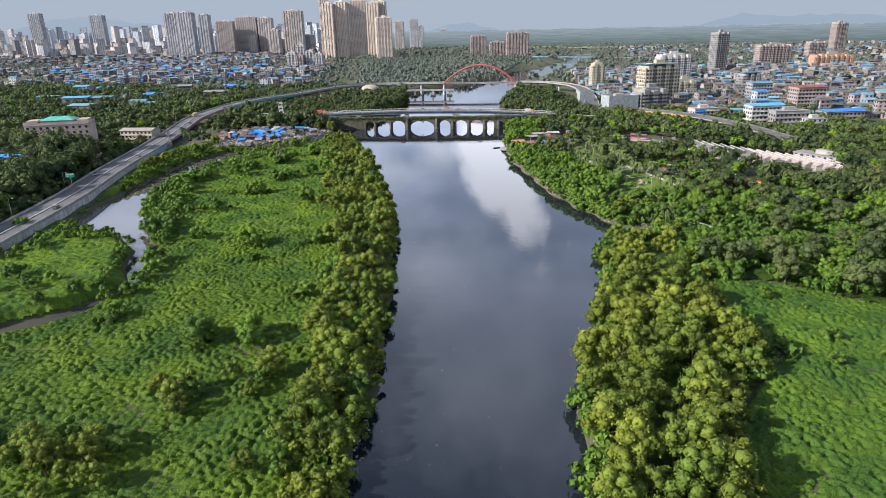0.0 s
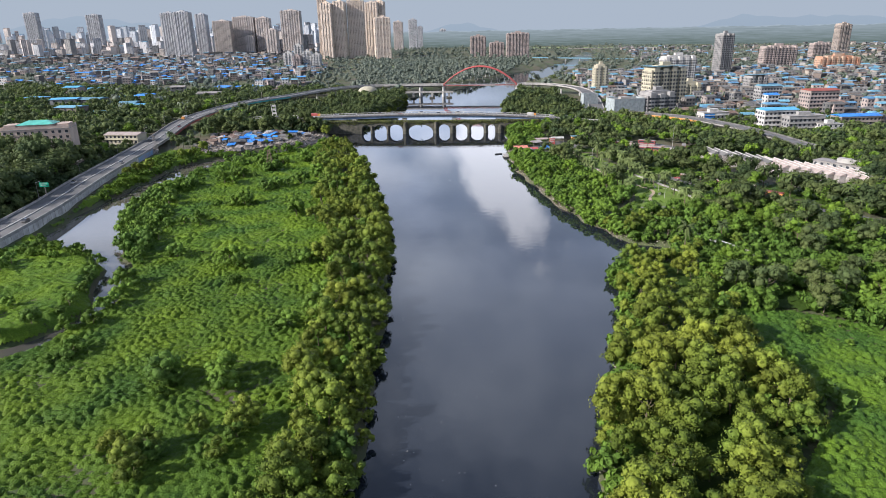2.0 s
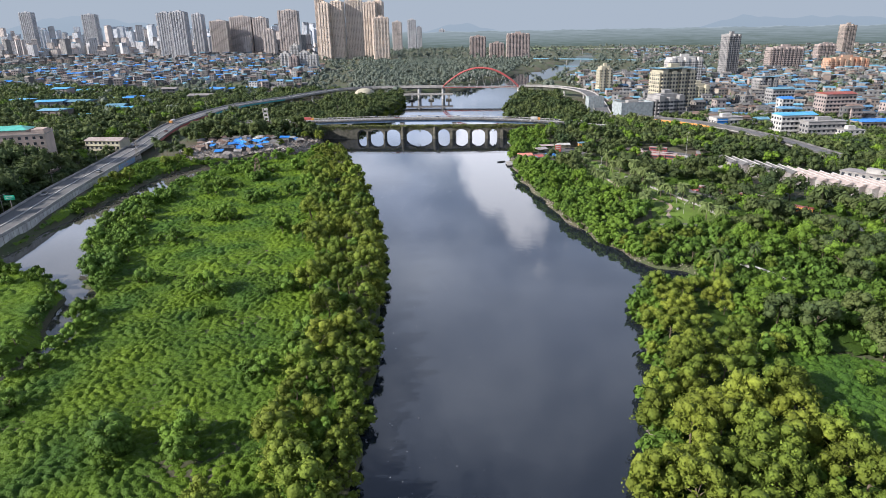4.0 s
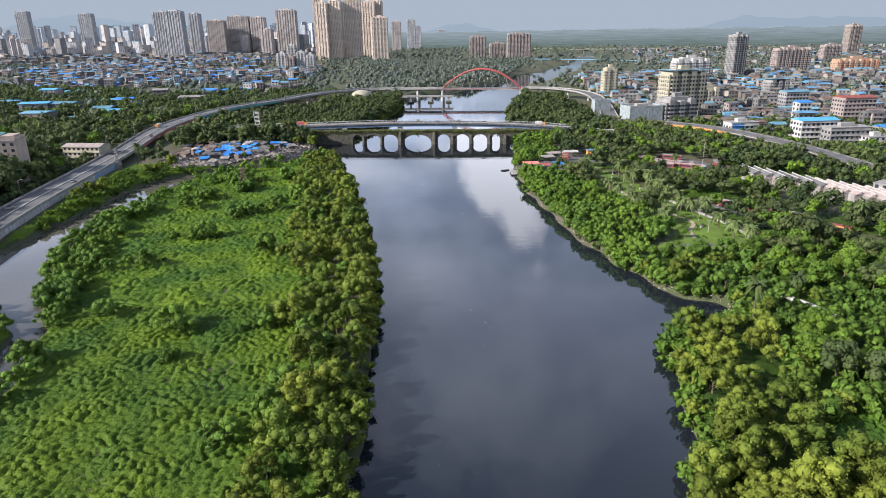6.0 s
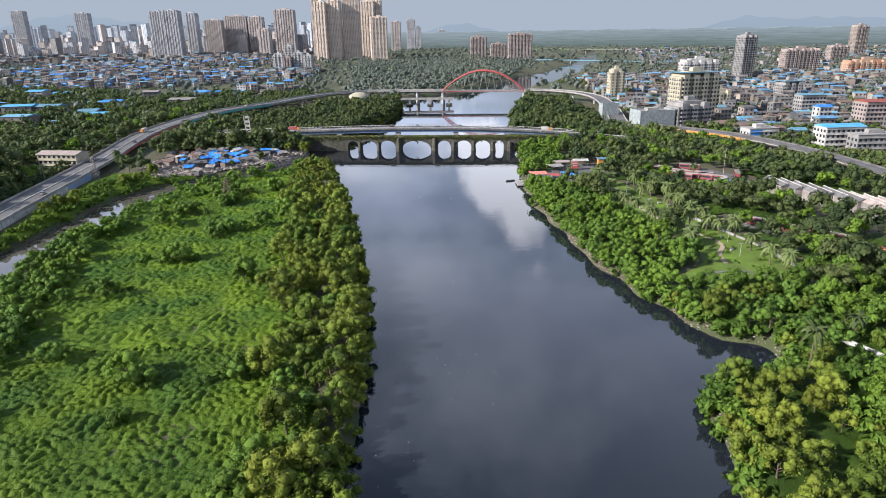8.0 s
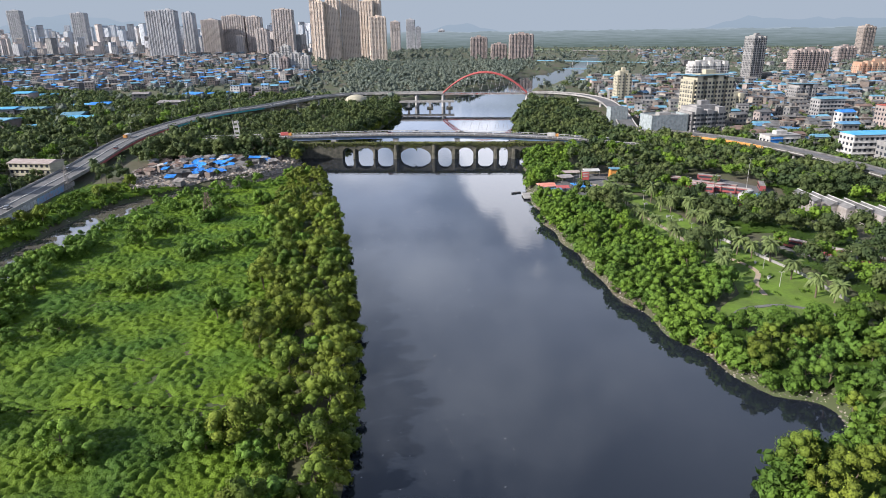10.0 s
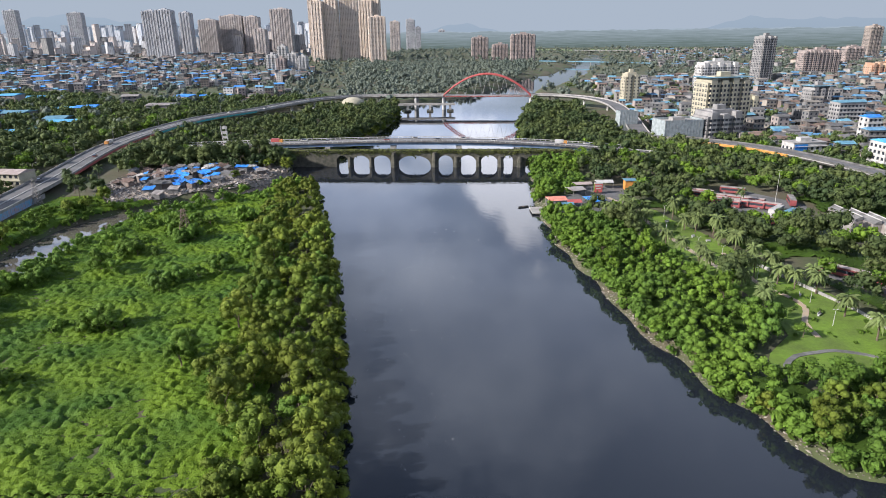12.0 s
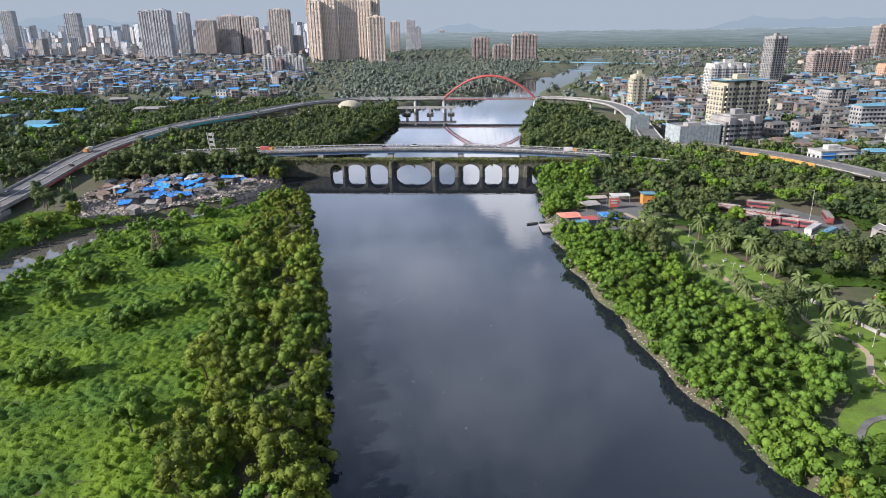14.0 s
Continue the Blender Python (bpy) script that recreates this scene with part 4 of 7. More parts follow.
field_keep = lambda x, y: in_island(x, y) & (shore(x, y) > 0.6) & (x > CHAN_X(y) + 2) & (x < BANK_LX(y) - 3) & ((y < 110) | (x < BANK_LX(y) - BELT_W(y) + 12))
creeper("creeper_field", -130, -20, 80, 235, 0.4, field_keep, "bright green creepers covering the marshy island field", 0.19, M_FIELD, 1.35, 1.1, 1.3)
creeper("far_creeper_field", -150, -20, 235, 470, 0.55, field_keep, "bright green creepers on the island's far field", 0.24, M_FIELD, 1.6, 1.25, 1.4)
creeper("creeper_meadow", 45, 150, 66, 180, 0.45, lambda x, y: (outside(x, y, MEADOW) < 2), "bright green creepers covering the meadow", 0.2, M_MEADOW, 1.25, 1.1, 1.6)
for k in range(26):
    x, y = rng.uniform(84, 140), rng.uniform(84, 165)
    if float(outside(x, y, MEADOW)) < -2:
        plant("shrub" if k % 3 else "vine_clad_tree", x, y, rng.uniform(0.5, 1.0), "low bush smothered by creepers in the meadow")
creeper("spit_creepers", -200, -100, 130, 260, 0.6, lambda x, y: ~in_island(x, y) & (shore(x, y) > 0.5) & ~near_line(x, y, RD_L, 10) & (x > -175), "bright creepers on the marshy spit", 0.22, M_FIELD, 1.4, 1.1, 1.5)
creeper("bank_herbs", -200, -100, 240, 440, 1.0, lambda x, y: ~in_island(x, y) & (shore(x, y) > 1) & ~near_line(x, y, RD_L, 10) & (x > -180) & (outside(x, y, SLUM) > 1), "rough green herbs on the channel's outer bank", 0.5, M_FIELD)
creeper("undergrowth", 24, 190, 62, 420, 1.5, lambda x, y: (shore(x, y) > 1.2) & (x > 20) & open_r(x, y) & (x < 100 + 0.3 * y) & ~near_line(x, y, WALKS, 3), "leafy undergrowth coloured dark for the shade beneath the trees", 0.7, M_FLOOR, 2.6, 1.2)
creeper("bank_grass", -250, -60, 60, 84, 1.5, lambda x, y: shore(x, y) > 1, "rough green growth at the island's near end", 0.6, M_FIELD, 2.2, 0.9)

# ---- roads and bridges ----
def road_z(y):
    return float(np.interp(y, [60, 350, 450, 531, 595, 632, 660, 790, 830], [5.0, 5.6, 6.6, 8, 10, 11, 12.3, 13.6, 13.9]))


M_SIDE = material("teal_paint", (0.05, 0.30, 0.30), 0.6, 0.4, 0.4)
flyover = tagged(new("elevated_road"), "grey asphalt flyover on concrete columns curving towards the arch bridge", "flyover")
line = smooth_path([(x, y, road_z(y)) for x, y in RD_L[:-1]] + [(6, 806, 13.9)], 8)
part("deck", ribbon(line, [(-7.4, 0), (7.4, 0), (7.4, -0.7), (5.0, -2.0), (-5.0, -2.0), (-7.4, -0.7)]), M_CONC, flyover, "concrete deck")
part("carriageway", ribbon(line, [(-6.9, 0.06), (6.9, 0.06), (6.9, 0.012), (-6.9, 0.012)]), M_ASPHALT, flyover, "worn grey asphalt")
for o in (-7.15, 7.15):
    part("parapet", ribbon(line, [(o - 0.18, 0.0), (o - 0.18, 0.95), (o + 0.18, 0.95), (o + 0.18, 0.0)]), M_CONC, flyover)
part("kerb", ribbon(line, [(-0.25, 0.062), (-0.25, 0.35), (0.25, 0.35), (0.25, 0.062)]), M_PALECONC, flyover)
for p in line[::4]:
    if p[1] > 420:
        bm = bmesh.new()
        rod(bm, (p[0], p[1], -1), (p[0], p[1], p[2] - 1.9), 1.1, 10)
        col_ = part("column", bm, M_PALECONC, flyover)
        bm = bmesh.new()
        box(bm, p[0] - 2.6, p[0] + 2.6, p[1] - 0.9, p[1] + 0.9, p[2] - 3.0, p[2] - 1.95)
        part("pier_cap", bm, M_PALECONC, col_)
for nm_, a_, b_, m_, lb_ in (("side_panel", 470, 600, M_RED, "faded red painted side"), ("side_panel", 600, 700, M_SIDE, "teal painted side")):
    sub_ = [p for p in line if a_ < p[1] < b_ + 9]
    part(nm_, ribbon(sub_, [(7.42, -0.05), (7.52, -0.05), (7.52, -1.3), (7.42, -1.3)]), m_, flyover, lb_)
wall = [p for p in line if p[1] < 440]
for o in (-7.0, 7.0):
    part("retaining_wall", ribbon([(a, b, 0) for a, b, c in wall], [(o - 0.2, 0.0), (o - 0.2, 5.0), (o + 0.2, 5.0), (o + 0.2, 0.0)]), M_CONC, flyover)

appr = tagged(new("bridge_approach"), "grey concrete approach viaduct curving down from the arch bridge", "viaduct")
line2 = smooth_path([(93, 797, 13.9), (122, 788, 13.7), (147, 766, 12.6), (158, 730, 11), (152, 660, 9), (142, 600, 7), (136, 560, 5)], 8)
part("deck", ribbon(line2, [(-6.5, 0), (6.5, 0), (6.5, -0.5), (4.0, -1.7), (-4.0, -1.7), (-6.5, -0.5)]), M_CONC, appr)
part("carriageway", ribbon(line2, [(-5.9, 0.06), (5.9, 0.06), (5.9, 0.012), (-5.9, 0.012)]), M_ASPHALT, appr)
for o in (-6.25, 6.25):
    part("parapet", ribbon(line2, [(o - 0.18, 0.0), (o - 0.18, 0.95), (o + 0.18, 0.95), (o + 0.18, 0.0)]), M_CONC, appr)
for p in line2[2::4]:
    bm = bmesh.new()
    rod(bm, (p[0], p[1], -1), (p[0], p[1], p[2] - 1.6), 1.0, 10)
    part("column", bm, M_PALECONC, appr)

fly2 = tagged(new("orange_sided_flyover"), "grey flyover with orange painted sides beside the bus depot", "flyover")
line3 = smooth_path([(130, 590, 7), (164, 545, 8.5), (186, 503, 10), (200, 461, 10), (208, 420, 9.5), (214, 380, 8)], 8)
part("deck", ribbon(line3, [(-5, 0), (5, 0), (5, -0.5), (3.5, -1.6), (-3.5, -1.6), (-5, -0.5)]), M_CONC, fly2, "weathered concrete deck")
for o in (-5.02, 5.02):
    part("side_panel", ribbon([p for p in line3 if 480 < p[1] < 548], [(o - 0.06, -0.1), (o + 0.06, -0.1), (o + 0.06, -1.5), (o - 0.06, -1.5)]), M_ORANGE, fly2, "faded orange painted side")
part("carriageway", ribbon(line3, [(-4.6, 0.06), (4.6, 0.06), (4.6, 0.012), (-4.6, 0.012)]), M_ASPHALT, fly2)
for o in (-4.8, 4.8):
    part("parapet", ribbon(line3, [(o - 0.18, 0.0), (o - 0.18, 0.9), (o + 0.18, 0.9), (o + 0.18, 0.0)]), M_ROOFGREY, fly2)
for p in line3[1::3]:
    bm = bmesh.new()
    rod(bm, (p[0], p[1], 1), (p[0], p[1], p[2] - 1.5), 0.8, 10)
    part("column", bm, M_CONC, fly2)

# arch bridge
arch_b = tagged(new("arch_bridge"), "bowstring bridge with tall red steel arches over the river", "bridge")
A0, A1 = Vector((6, 806, 13.9)), Vector((93, 797, 13.9))
ax_ = (A1 - A0).normalized()
sx_ = Vector((ax_.y, -ax_.x, 0))
part("deck", ribbon([tuple(A0 - ax_ * 2), tuple(A1 + ax_ * 2)], [(-7, 0), (7, 0), (7, -1.4), (-7, -1.4)]), M_PALECONC, arch_b)
part("carriageway", ribbon([tuple(A0 - ax_ * 2), tuple(A1 + ax_ * 2)], [(-5.6, 0.06), (5.6, 0.06), (5.6, 0.012), (-5.6, 0.012)]), M_ASPHALT, arch_b)
RISE = 20.6
for s in (-6.6, 6.6):
    bm = bmesh.new()
    pts = [A0.lerp(A1, i / 40) + sx_ * s + Vector((0, 0, RISE * (1 - (2 * i / 40 - 1) ** 2))) for i in range(41)]
    for a, b in zip(pts, pts[1:]):
        rod(bm, a, b, 0.72, 8)
    part("arch_rib", bm, M_RED, arch_b, "red painted steel rib")
    part("tie_beam", ribbon([tuple(A0 + sx_ * s), tuple(A1 + sx_ * s)], [(-0.4, -0.05), (0.4, -0.05), (0.4, -1.2), (-0.4, -1.2)]), M_RED, arch_b, "red tie beam")
    for i in range(4, 37, 4):
        for dd in (-2, 2):
            bm = bmesh.new()
            rod(bm, pts[i], A0.lerp(A1, (i + dd) / 40) + sx_ * s, 0.06, 5)
            part("hanger", bm, M_WHITE, arch_b)
for c in (A0, A1, A0 - ax_ * 28, A1 + ax_ * 26):
    for s in (-5, 5):
        bm = bmesh.new()
        q = c + sx_ * s
        rod(bm, (q.x, q.y, -2), (q.x, q.y, 12.6), 1.5, 12)
        part("pier", bm, M_PALECONC, arch_b)

# low old crossing left unfinished beside the arch bridge
stub = tagged(new("low_bridge"), "old low concrete bridge ending beside the arch bridge", "bridge")
part("deck", ribbon([(-62, 789, 7.0), (-20, 788, 7.2), (17, 786, 7.0)], [(-2.6, 0), (2.6, 0), (2.6, -1.0), (-2.6, -1.0)]), M_CONC, stub)
for o in (-2.5, 2.5):
    part("parapet", ribbon([(-62, 789, 7.0), (-20, 788, 7.2), (17, 786, 7.0)], [(o - 0.15, 0.01), (o - 0.15, 0.8), (o + 0.15, 0.8), (o + 0.15, 0.01)]), M_CONC, stub)
for x in (-30, -8, 12):
    bm = bmesh.new()
    box(bm, x - 1.1, x + 1.1, 784.5, 790.5, -2, 6.1)
    pier_ = part("pier", bm, M_CONC, stub)
    bm = bmesh.new()
    box(bm, x - 3.2, x + 3.2, 782.5, 792.5, -2, 1.3)
    part("footing", bm, M_STONE, pier_)

# low road bridge
road_br = tagged(new("road_bridge"), "grey road bridge with blue-grey girders and white railings", "bridge")
line4 = smooth_path([(-186, 546, 8.6), (-147, 542, 10.1), (-88, 539, 11.5), (-27.5, 536, 12.6), (19.6, 532, 12.4), (58.5, 527, 11.3), (97, 520, 9.4), (137, 510, 7.2)], 8)
part("deck", ribbon(line4, [(-6.5, 0), (6.5, 0), (6.5, -0.6), (-6.5, -0.6)]), M_ROOFGREY, road_br)
part("carriageway", ribbon(line4, [(-5.4, 0.06), (5.4, 0.06), (5.4, 0.012), (-5.4, 0.012)]), M_ASPHALT, road_br)
span = [p for p in line4 if -110 < p[0] < 100]
for o in (-5, 0, 5):
    part("girder", ribbon(span, [(o - 0.5, -0.62), (o + 0.5, -0.62), (o + 0.5, -2.4), (o - 0.5, -2.4)]), M_GIRDER, road_br, "blue-grey steel girder")
for o in (-6.2, 6.2):
    part("railing", ribbon(line4, [(o - 0.08, 0.75), (o - 0.08, 1.05), (o + 0.08, 1.05), (o + 0.08, 0.75)]), M_WHITE, road_br, "white handrail")
bm = bmesh.new()
box(bm, -0.16, 0.16, -0.16, 0.16, 0, 0.95)
post_me = bm_mesh("post", bm, M_WHITE)
for i, p in enumerate(smooth_path(line4, 2.6)):
    for dy_ in (-6.2, 6.2):
        q = part("post", post_me, None, road_br)
        q.location = (p[0], p[1] + dy_, p[2])
for x in (-68, -28, 12, 47):
    y = float(np.interp(x, [p[0] for p in line4], [p[1] for p in line4]))
    bm = bmesh.new()
    box(bm, x - 1.6, x + 1.6, y - 5.5, y + 5.5, 7.6, 9.4)
    for s in (-4, 4):
        rod(bm, (x, y + s, -2), (x, y + s, 7.6), 1.3, 12)
    part("pier", bm, M_CONC, road_br)

# old masonry bridge
old = tagged(new("old_stone_bridge"), "old dark stone arch bridge overgrown with creepers", "bridge")
O0, O1 = Vector((-130, 526, 0)), Vector((78, 512, 0))
od = (O1 - O0).normalized()
DECK, WID = 8.4, 3.2


def stone_bridge():
    """spandrel wall with round openings cut out, as one solid strip of columns"""
    bays = [(-57, 7), (-46.2, 10.7), (-33.8, 10.7), (-14.6, 19.5), (3.8, 8.8), (16.7, 10), (29.2, 10), (40.2, 6), (55, 9.4)]
    xs = set(np.arange(-130, 78.1, 2.0).tolist())
    for c, w in bays:
        xs |= set((c + w / 2 * np.sin(np.linspace(-math.pi / 2, math.pi / 2, 15))).tolist())
    xs = sorted(xs)

    def soffit(x):
        for c, w in bays:
            if abs(x - c) < w / 2 - 1e-6:
                u = (x - c) / (w / 2)
                spring = 1.0 if w > 15 else 2.4
                return spring + (6.7 - spring) * math.sqrt(max(0, 1 - u * u))
        return -2.0
    bm = bmesh.new()
    for a, b in zip(xs, xs[1:]):
        m = (a + b) / 2
        openm = soffit(m) > -1.9
        za, zb = (soffit(a), soffit(b)) if openm else (-2.0, -2.0)
        if openm:
            za, zb = max(za, 1.0 if abs(m + 14.6) < 9.8 else 2.4), max(zb, 1.0 if abs(m + 14.6) < 9.8 else 2.4)
        vs = []
        for x, z in ((a, za), (b, zb)):
            base = O0 + od * (x + 130) / od.x
            for s in (-WID, WID):
                n = Vector((-od.y, od.x, 0)) * s
                vs += [bm.verts.new(base + n + Vector((0, 0, z))), bm.verts.new(base + n + Vector((0, 0, DECK)))]
        a0, a1, a2, a3, b0, b1, b2, b3 = vs
        for f in ((a0, b0, b1, a1), (a2, a3, b3, b2), (a1, b1, b3, a3), (a0, a2, b2, b0), (a0, a1, a3, a2), (b0, b2, b3, b1)):
            bm.faces.new(f)
    bmesh.ops.remove_doubles(bm, verts=bm.verts, dist=0.001)
    bmesh.ops.recalc_face_normals(bm, faces=bm.faces)
    return bm, bays


bm, bays = stone_bridge()
part("arcade", bm, M_STONE, old)
for s in (-WID + 0.1, WID - 0.1):
    part("parapet", ribbon([tuple(O0 + Vector((0, 0, DECK))), tuple(O1 + Vector((0, 0, DECK)))], [(s - 0.25, 0), (s - 0.25, 0.9), (s + 0.25, 0.9), (s + 0.25, 0)]), M_STONE, old)
for (c, w), (c2, w2) in zip(bays, bays[1:]):
    x = (c + w / 2 + c2 - w2 / 2) / 2
    hw = min(1.6, (c2 - w2 / 2 - c - w / 2) / 2 + 0.1)
    base = O0 + od * (x + 130) / od.x
    bm = bmesh.new()
    rod(bm, (base.x, base.y - WID - 0.6, -2), (base.x, base.y - WID - 0.6, 8.6 if max(w, w2) > 15 else 6.0), hw + 0.5, 8, hw * 0.8)
    part("cutwater", bm, M_STONE, old)
n = 12000
tpos = rng.random(n)
sgn = np.where(rng.random(n) < 0.65, -1, 1)
pts = np.stack([O0.x + (O1.x - O0.x) * tpos, O0.y + (O1.y - O0.y) * tpos + sgn * WID * np.where(rng.random(n) < 0.5, 1.02, rng.random(n)), DECK + 0.9 - np.abs(rng.normal(size=n)) * 1.05 * (0.4 + np.abs(wave(tpos * 200, tpos * 0, 0.3)))], 1)
cv, cf = cards(rng, pts, rng.normal(size=(n, 3)) * 0.6 + np.array([0, -0.6, 0.7]), 0.6)
part("creepers", quick_mesh("bridge_creepers", cv, np.zeros((0, 3), int), cf, M_MOSS), None, old, "green creepers hanging over the parapet")["kind"] = "stuff"

# ---- buildings ----
def window_grid(w, d, z0, z1, storey, bay, sides="nsew", size=(1.4, 1.5)):
    """dark panes set a little proud of four walls, as arrays"""
    vs = []
    for side in sides:
        length = w if side in "ns" else d
        n = max(1, int(length / bay))
        for k in range(n):
            c = -length / 2 + length * (k + 0.5) / n
            for z in np.arange(z0 + storey * 0.35, z1 - storey * 0.4, storey):
                a, b, zz = c - size[0] / 2, c + size[0] / 2, z + size[1]
                if side == "s":
                    vs.append([(a, -d / 2 - .06, z), (b, -d / 2 - .06, z), (b, -d / 2 - .06, zz), (a, -d / 2 - .06, zz)])
                elif side == "n":
                    vs.append([(b, d / 2 + .06, z), (a, d / 2 + .06, z), (a, d / 2 + .06, zz), (b, d / 2 + .06, zz)])
                elif side == "e":
                    vs.append([(w / 2 + .06, a, z), (w / 2 + .06, b, z), (w / 2 + .06, b, zz), (w / 2 + .06, a, zz)])
                else:
                    vs.append([(-w / 2 - .06, b, z), (-w / 2 - .06, a, z), (-w / 2 - .06, a, zz), (-w / 2 - .06, b, zz)])
    v = np.array(vs).reshape(-1, 3)
    return v, np.arange(len(v)).reshape(-1, 4)


def tower(name, x, y, w, d, top, mat, label, turn=0.0, storey=3.0, bay=3.6, fins=4, base=4.0, category="apartment tower", cap=None, pane=(1.3, 1.4)):
    e = tagged(new(name), label, category)
    e.matrix_basis = pose(x, y, base - 1, 0, 0, turn)
    h = top - base + 1
    bm = bmesh.new()
    box(bm, -w / 2, w / 2, -d / 2, d / 2, 0, h)
    part("wall", bm, mat, e)
    fins = max(fins, int(w / 7.5))
    for k in range(fins):
        c = -w / 2 + w * (k + 0.5) / fins
        fw = w / fins * 0.26
        bm = bmesh.new()
        box(bm, c - fw, c + fw, -d / 2 - 1.2, d / 2 + 1.2, 0, h + (1.5 if k % 2 else 3.0))
        part("bay", bm, mat, e)
    bm = bmesh.new()
    box(bm, -w * 0.3, w * 0.3, -d * 0.3, d * 0.3, h, h + 4)
    part("roof_house", bm, mat, e)
    bm = bmesh.new()
    box(bm, -w * 0.12, w * 0.12, -d * 0.15, d * 0.15, h + 3.9, h + 7)
    part("water_tank", bm, mat, e)
    if cap:
        bm = bmesh.new()
        box(bm, -w / 2 - 0.6, w / 2 + 0.6, -d / 2 - 1.6, d / 2 + 1.6, h + 3.2, h + 3.5)
        part("roof_sheet", bm, cap, e, "blue sheet roofing")
    v, f = window_grid(w, d + 2.46, 1, h, storey, bay, "ns", pane)
    v2, f2 = window_grid(w + 0.1, d, 1, h, storey, bay, "ew", pane)
    part("glazing", quick_mesh("glazing", np.concatenate([v, v2]), np.zeros((0, 3), int), np.concatenate([f, f2 + len(v)]), M_GLASS), None, e)["kind"] = "stuff"
    bm = bmesh.new()
    for z in np.arange(storey, h - 0.5, storey):
        box(bm, -w / 2 - 0.35, w / 2 + 0.35, -d / 2 - 0.5, d / 2 + 0.5, z - 0.15, z + 0.15)
    part("banding", bm, mat, e)["kind"] = "stuff"
    return e


for x, y, w, top, turn_ in ((-332, 1965, 24, 178, 6), (-306, 1885, 32, 150, -4), (-272, 1900, 34, 154, -4), (-230, 1925, 48, 158, 5), (-192, 1990, 40, 154, -5), (-170, 2010, 30, 158, -5), (-147, 1800, 42, 109, 8)):
    tower("apartment_tower", x, y, w, 26, top, M_TOWERC, "tall cream apartment tower with many storeys", turn_, bay=4.2, fins=4, pane=(1.1, 1.3))
for x, y, w, top, m in ((-495, 2300, 66, 146, M_TOWERB), (-539, 2200, 36, 86, M_TOWERB), (-683, 2400, 76, 131, M_TOWERB), (-616, 2400, 50, 127, M_TOWERB), (-803, 2150, 48, 143, M_TOWER), (-866, 2200, 46, 142, M_TOWER), (-790, 2280, 34, 139, M_TOWER), (-1428, 2830, 56, 160, M_TOWER), (-1787, 3000, 54, 178, M_TOWER), (-745, 2350, 60, 118, M_TOWERB), (-152, 2600, 36, 109, M_TOWERB), (-107, 2900, 36, 121, M_TOWER), (-76, 2900, 22, 91, M_TOWER), (24, 3300, 30, 81, M_TOWER)):
    tower("apartment_tower", x, y, w, 30, top, m, "distant apartment tower with walls coloured pale for haze", fins=4)
for x, y, w, top in ((207, 1750, 58, 64), (113, 1900, 44, 57), (160, 1830, 40, 40)):
    tower("apartment_block", x, y, w, 26, top, M_PINK, "pinkish apartment block beside far woods", fins=5)
tower("apartment_tower", 425, 1005, 20, 18, 61, M_GREYW, "white apartment tower with weathered balconies", 12, fins=5, bay=2.6, pane=(1.5, 1.9))
tower("apartment_block", 582, 1150, 58, 18, 38, M_PINK, "weathered pink-white apartment block", 4, fins=9, bay=2.8, pane=(1.5, 1.7))
tower("apartment_block", 854, 1500, 40, 18, 32, M_PINK, "pinkish apartment block among trees", 4, bay=2.8, pane=(1.5, 1.7))
tower("apartment_block", 626, 1050, 66, 16, 24, M_BRICKW, "orange and cream apartment block beside trees", 4)
tower("apartment_block", 262, 700, 22, 12, 17, M_CREAM, "yellowish apartment block with balconies", 8, fins=3, bay=2.8)
tower("apartment_block", 360, 760, 22, 14, 19, M_GREYW, "grey apartment block with open floors", 8, fins=3, bay=2.8, cap=M_TEAL)
tower("apartment_tower", 1021, 1700, 30, 24, 72, M_BROWNW, "brown distant apartment tower", 4, bay=2.8, pane=(1.5, 1.7))
tower("apartment_block", 208, 622, 36, 16, 38, M_CREAM, "cream apartment block with blue roof sheets", 14, fins=4, storey=3.3, cap=M_TEAL, bay=3.0, pane=(1.7, 1.8))
tower("apartment_block", 313, 880, 44, 16, 36, M_WHITE, "white apartment block with rows of windows", 6, fins=4, bay=2.8, pane=(1.6, 1.7))
tower("apartment_block", 190, 790, 15, 12, 31, M_CREAM, "slim white and yellow apartment block", 6, fins=2)
tower("apartment_block", 187, 575, 27, 16, 20, M_GREYW, "grey-white office block with open floors", 14, fins=2, bay=3.0, pane=(2.5, 1.5))
for x, y, w, top, m in ((-300, 1352, 20, 36, M_WHITE), (-281, 1340, 17, 30, M_PINK), (-262, 1350, 19, 38, M_WHITE), (-243, 1345, 17, 33, M_WHITE), (-285, 1375, 18, 50, M_WHITE)):
    tower("apartment_block", x, y, w, 16, top, m, "white apartment block with pinkish panels", 0, fins=3, bay=3.0)


bm = bmesh.new()
box(bm, -0.75, 0.75, -0.05, 0.05, 0, 1.45)
PANE = bm_mesh("window_pane", bm, M_GLASS)
bm = bmesh.new()
box(bm, -0.9, 0.9, -0.3, 0.04, -0.16, -0.04)
SILL = bm_mesh("window_sill", bm, M_PALECONC)


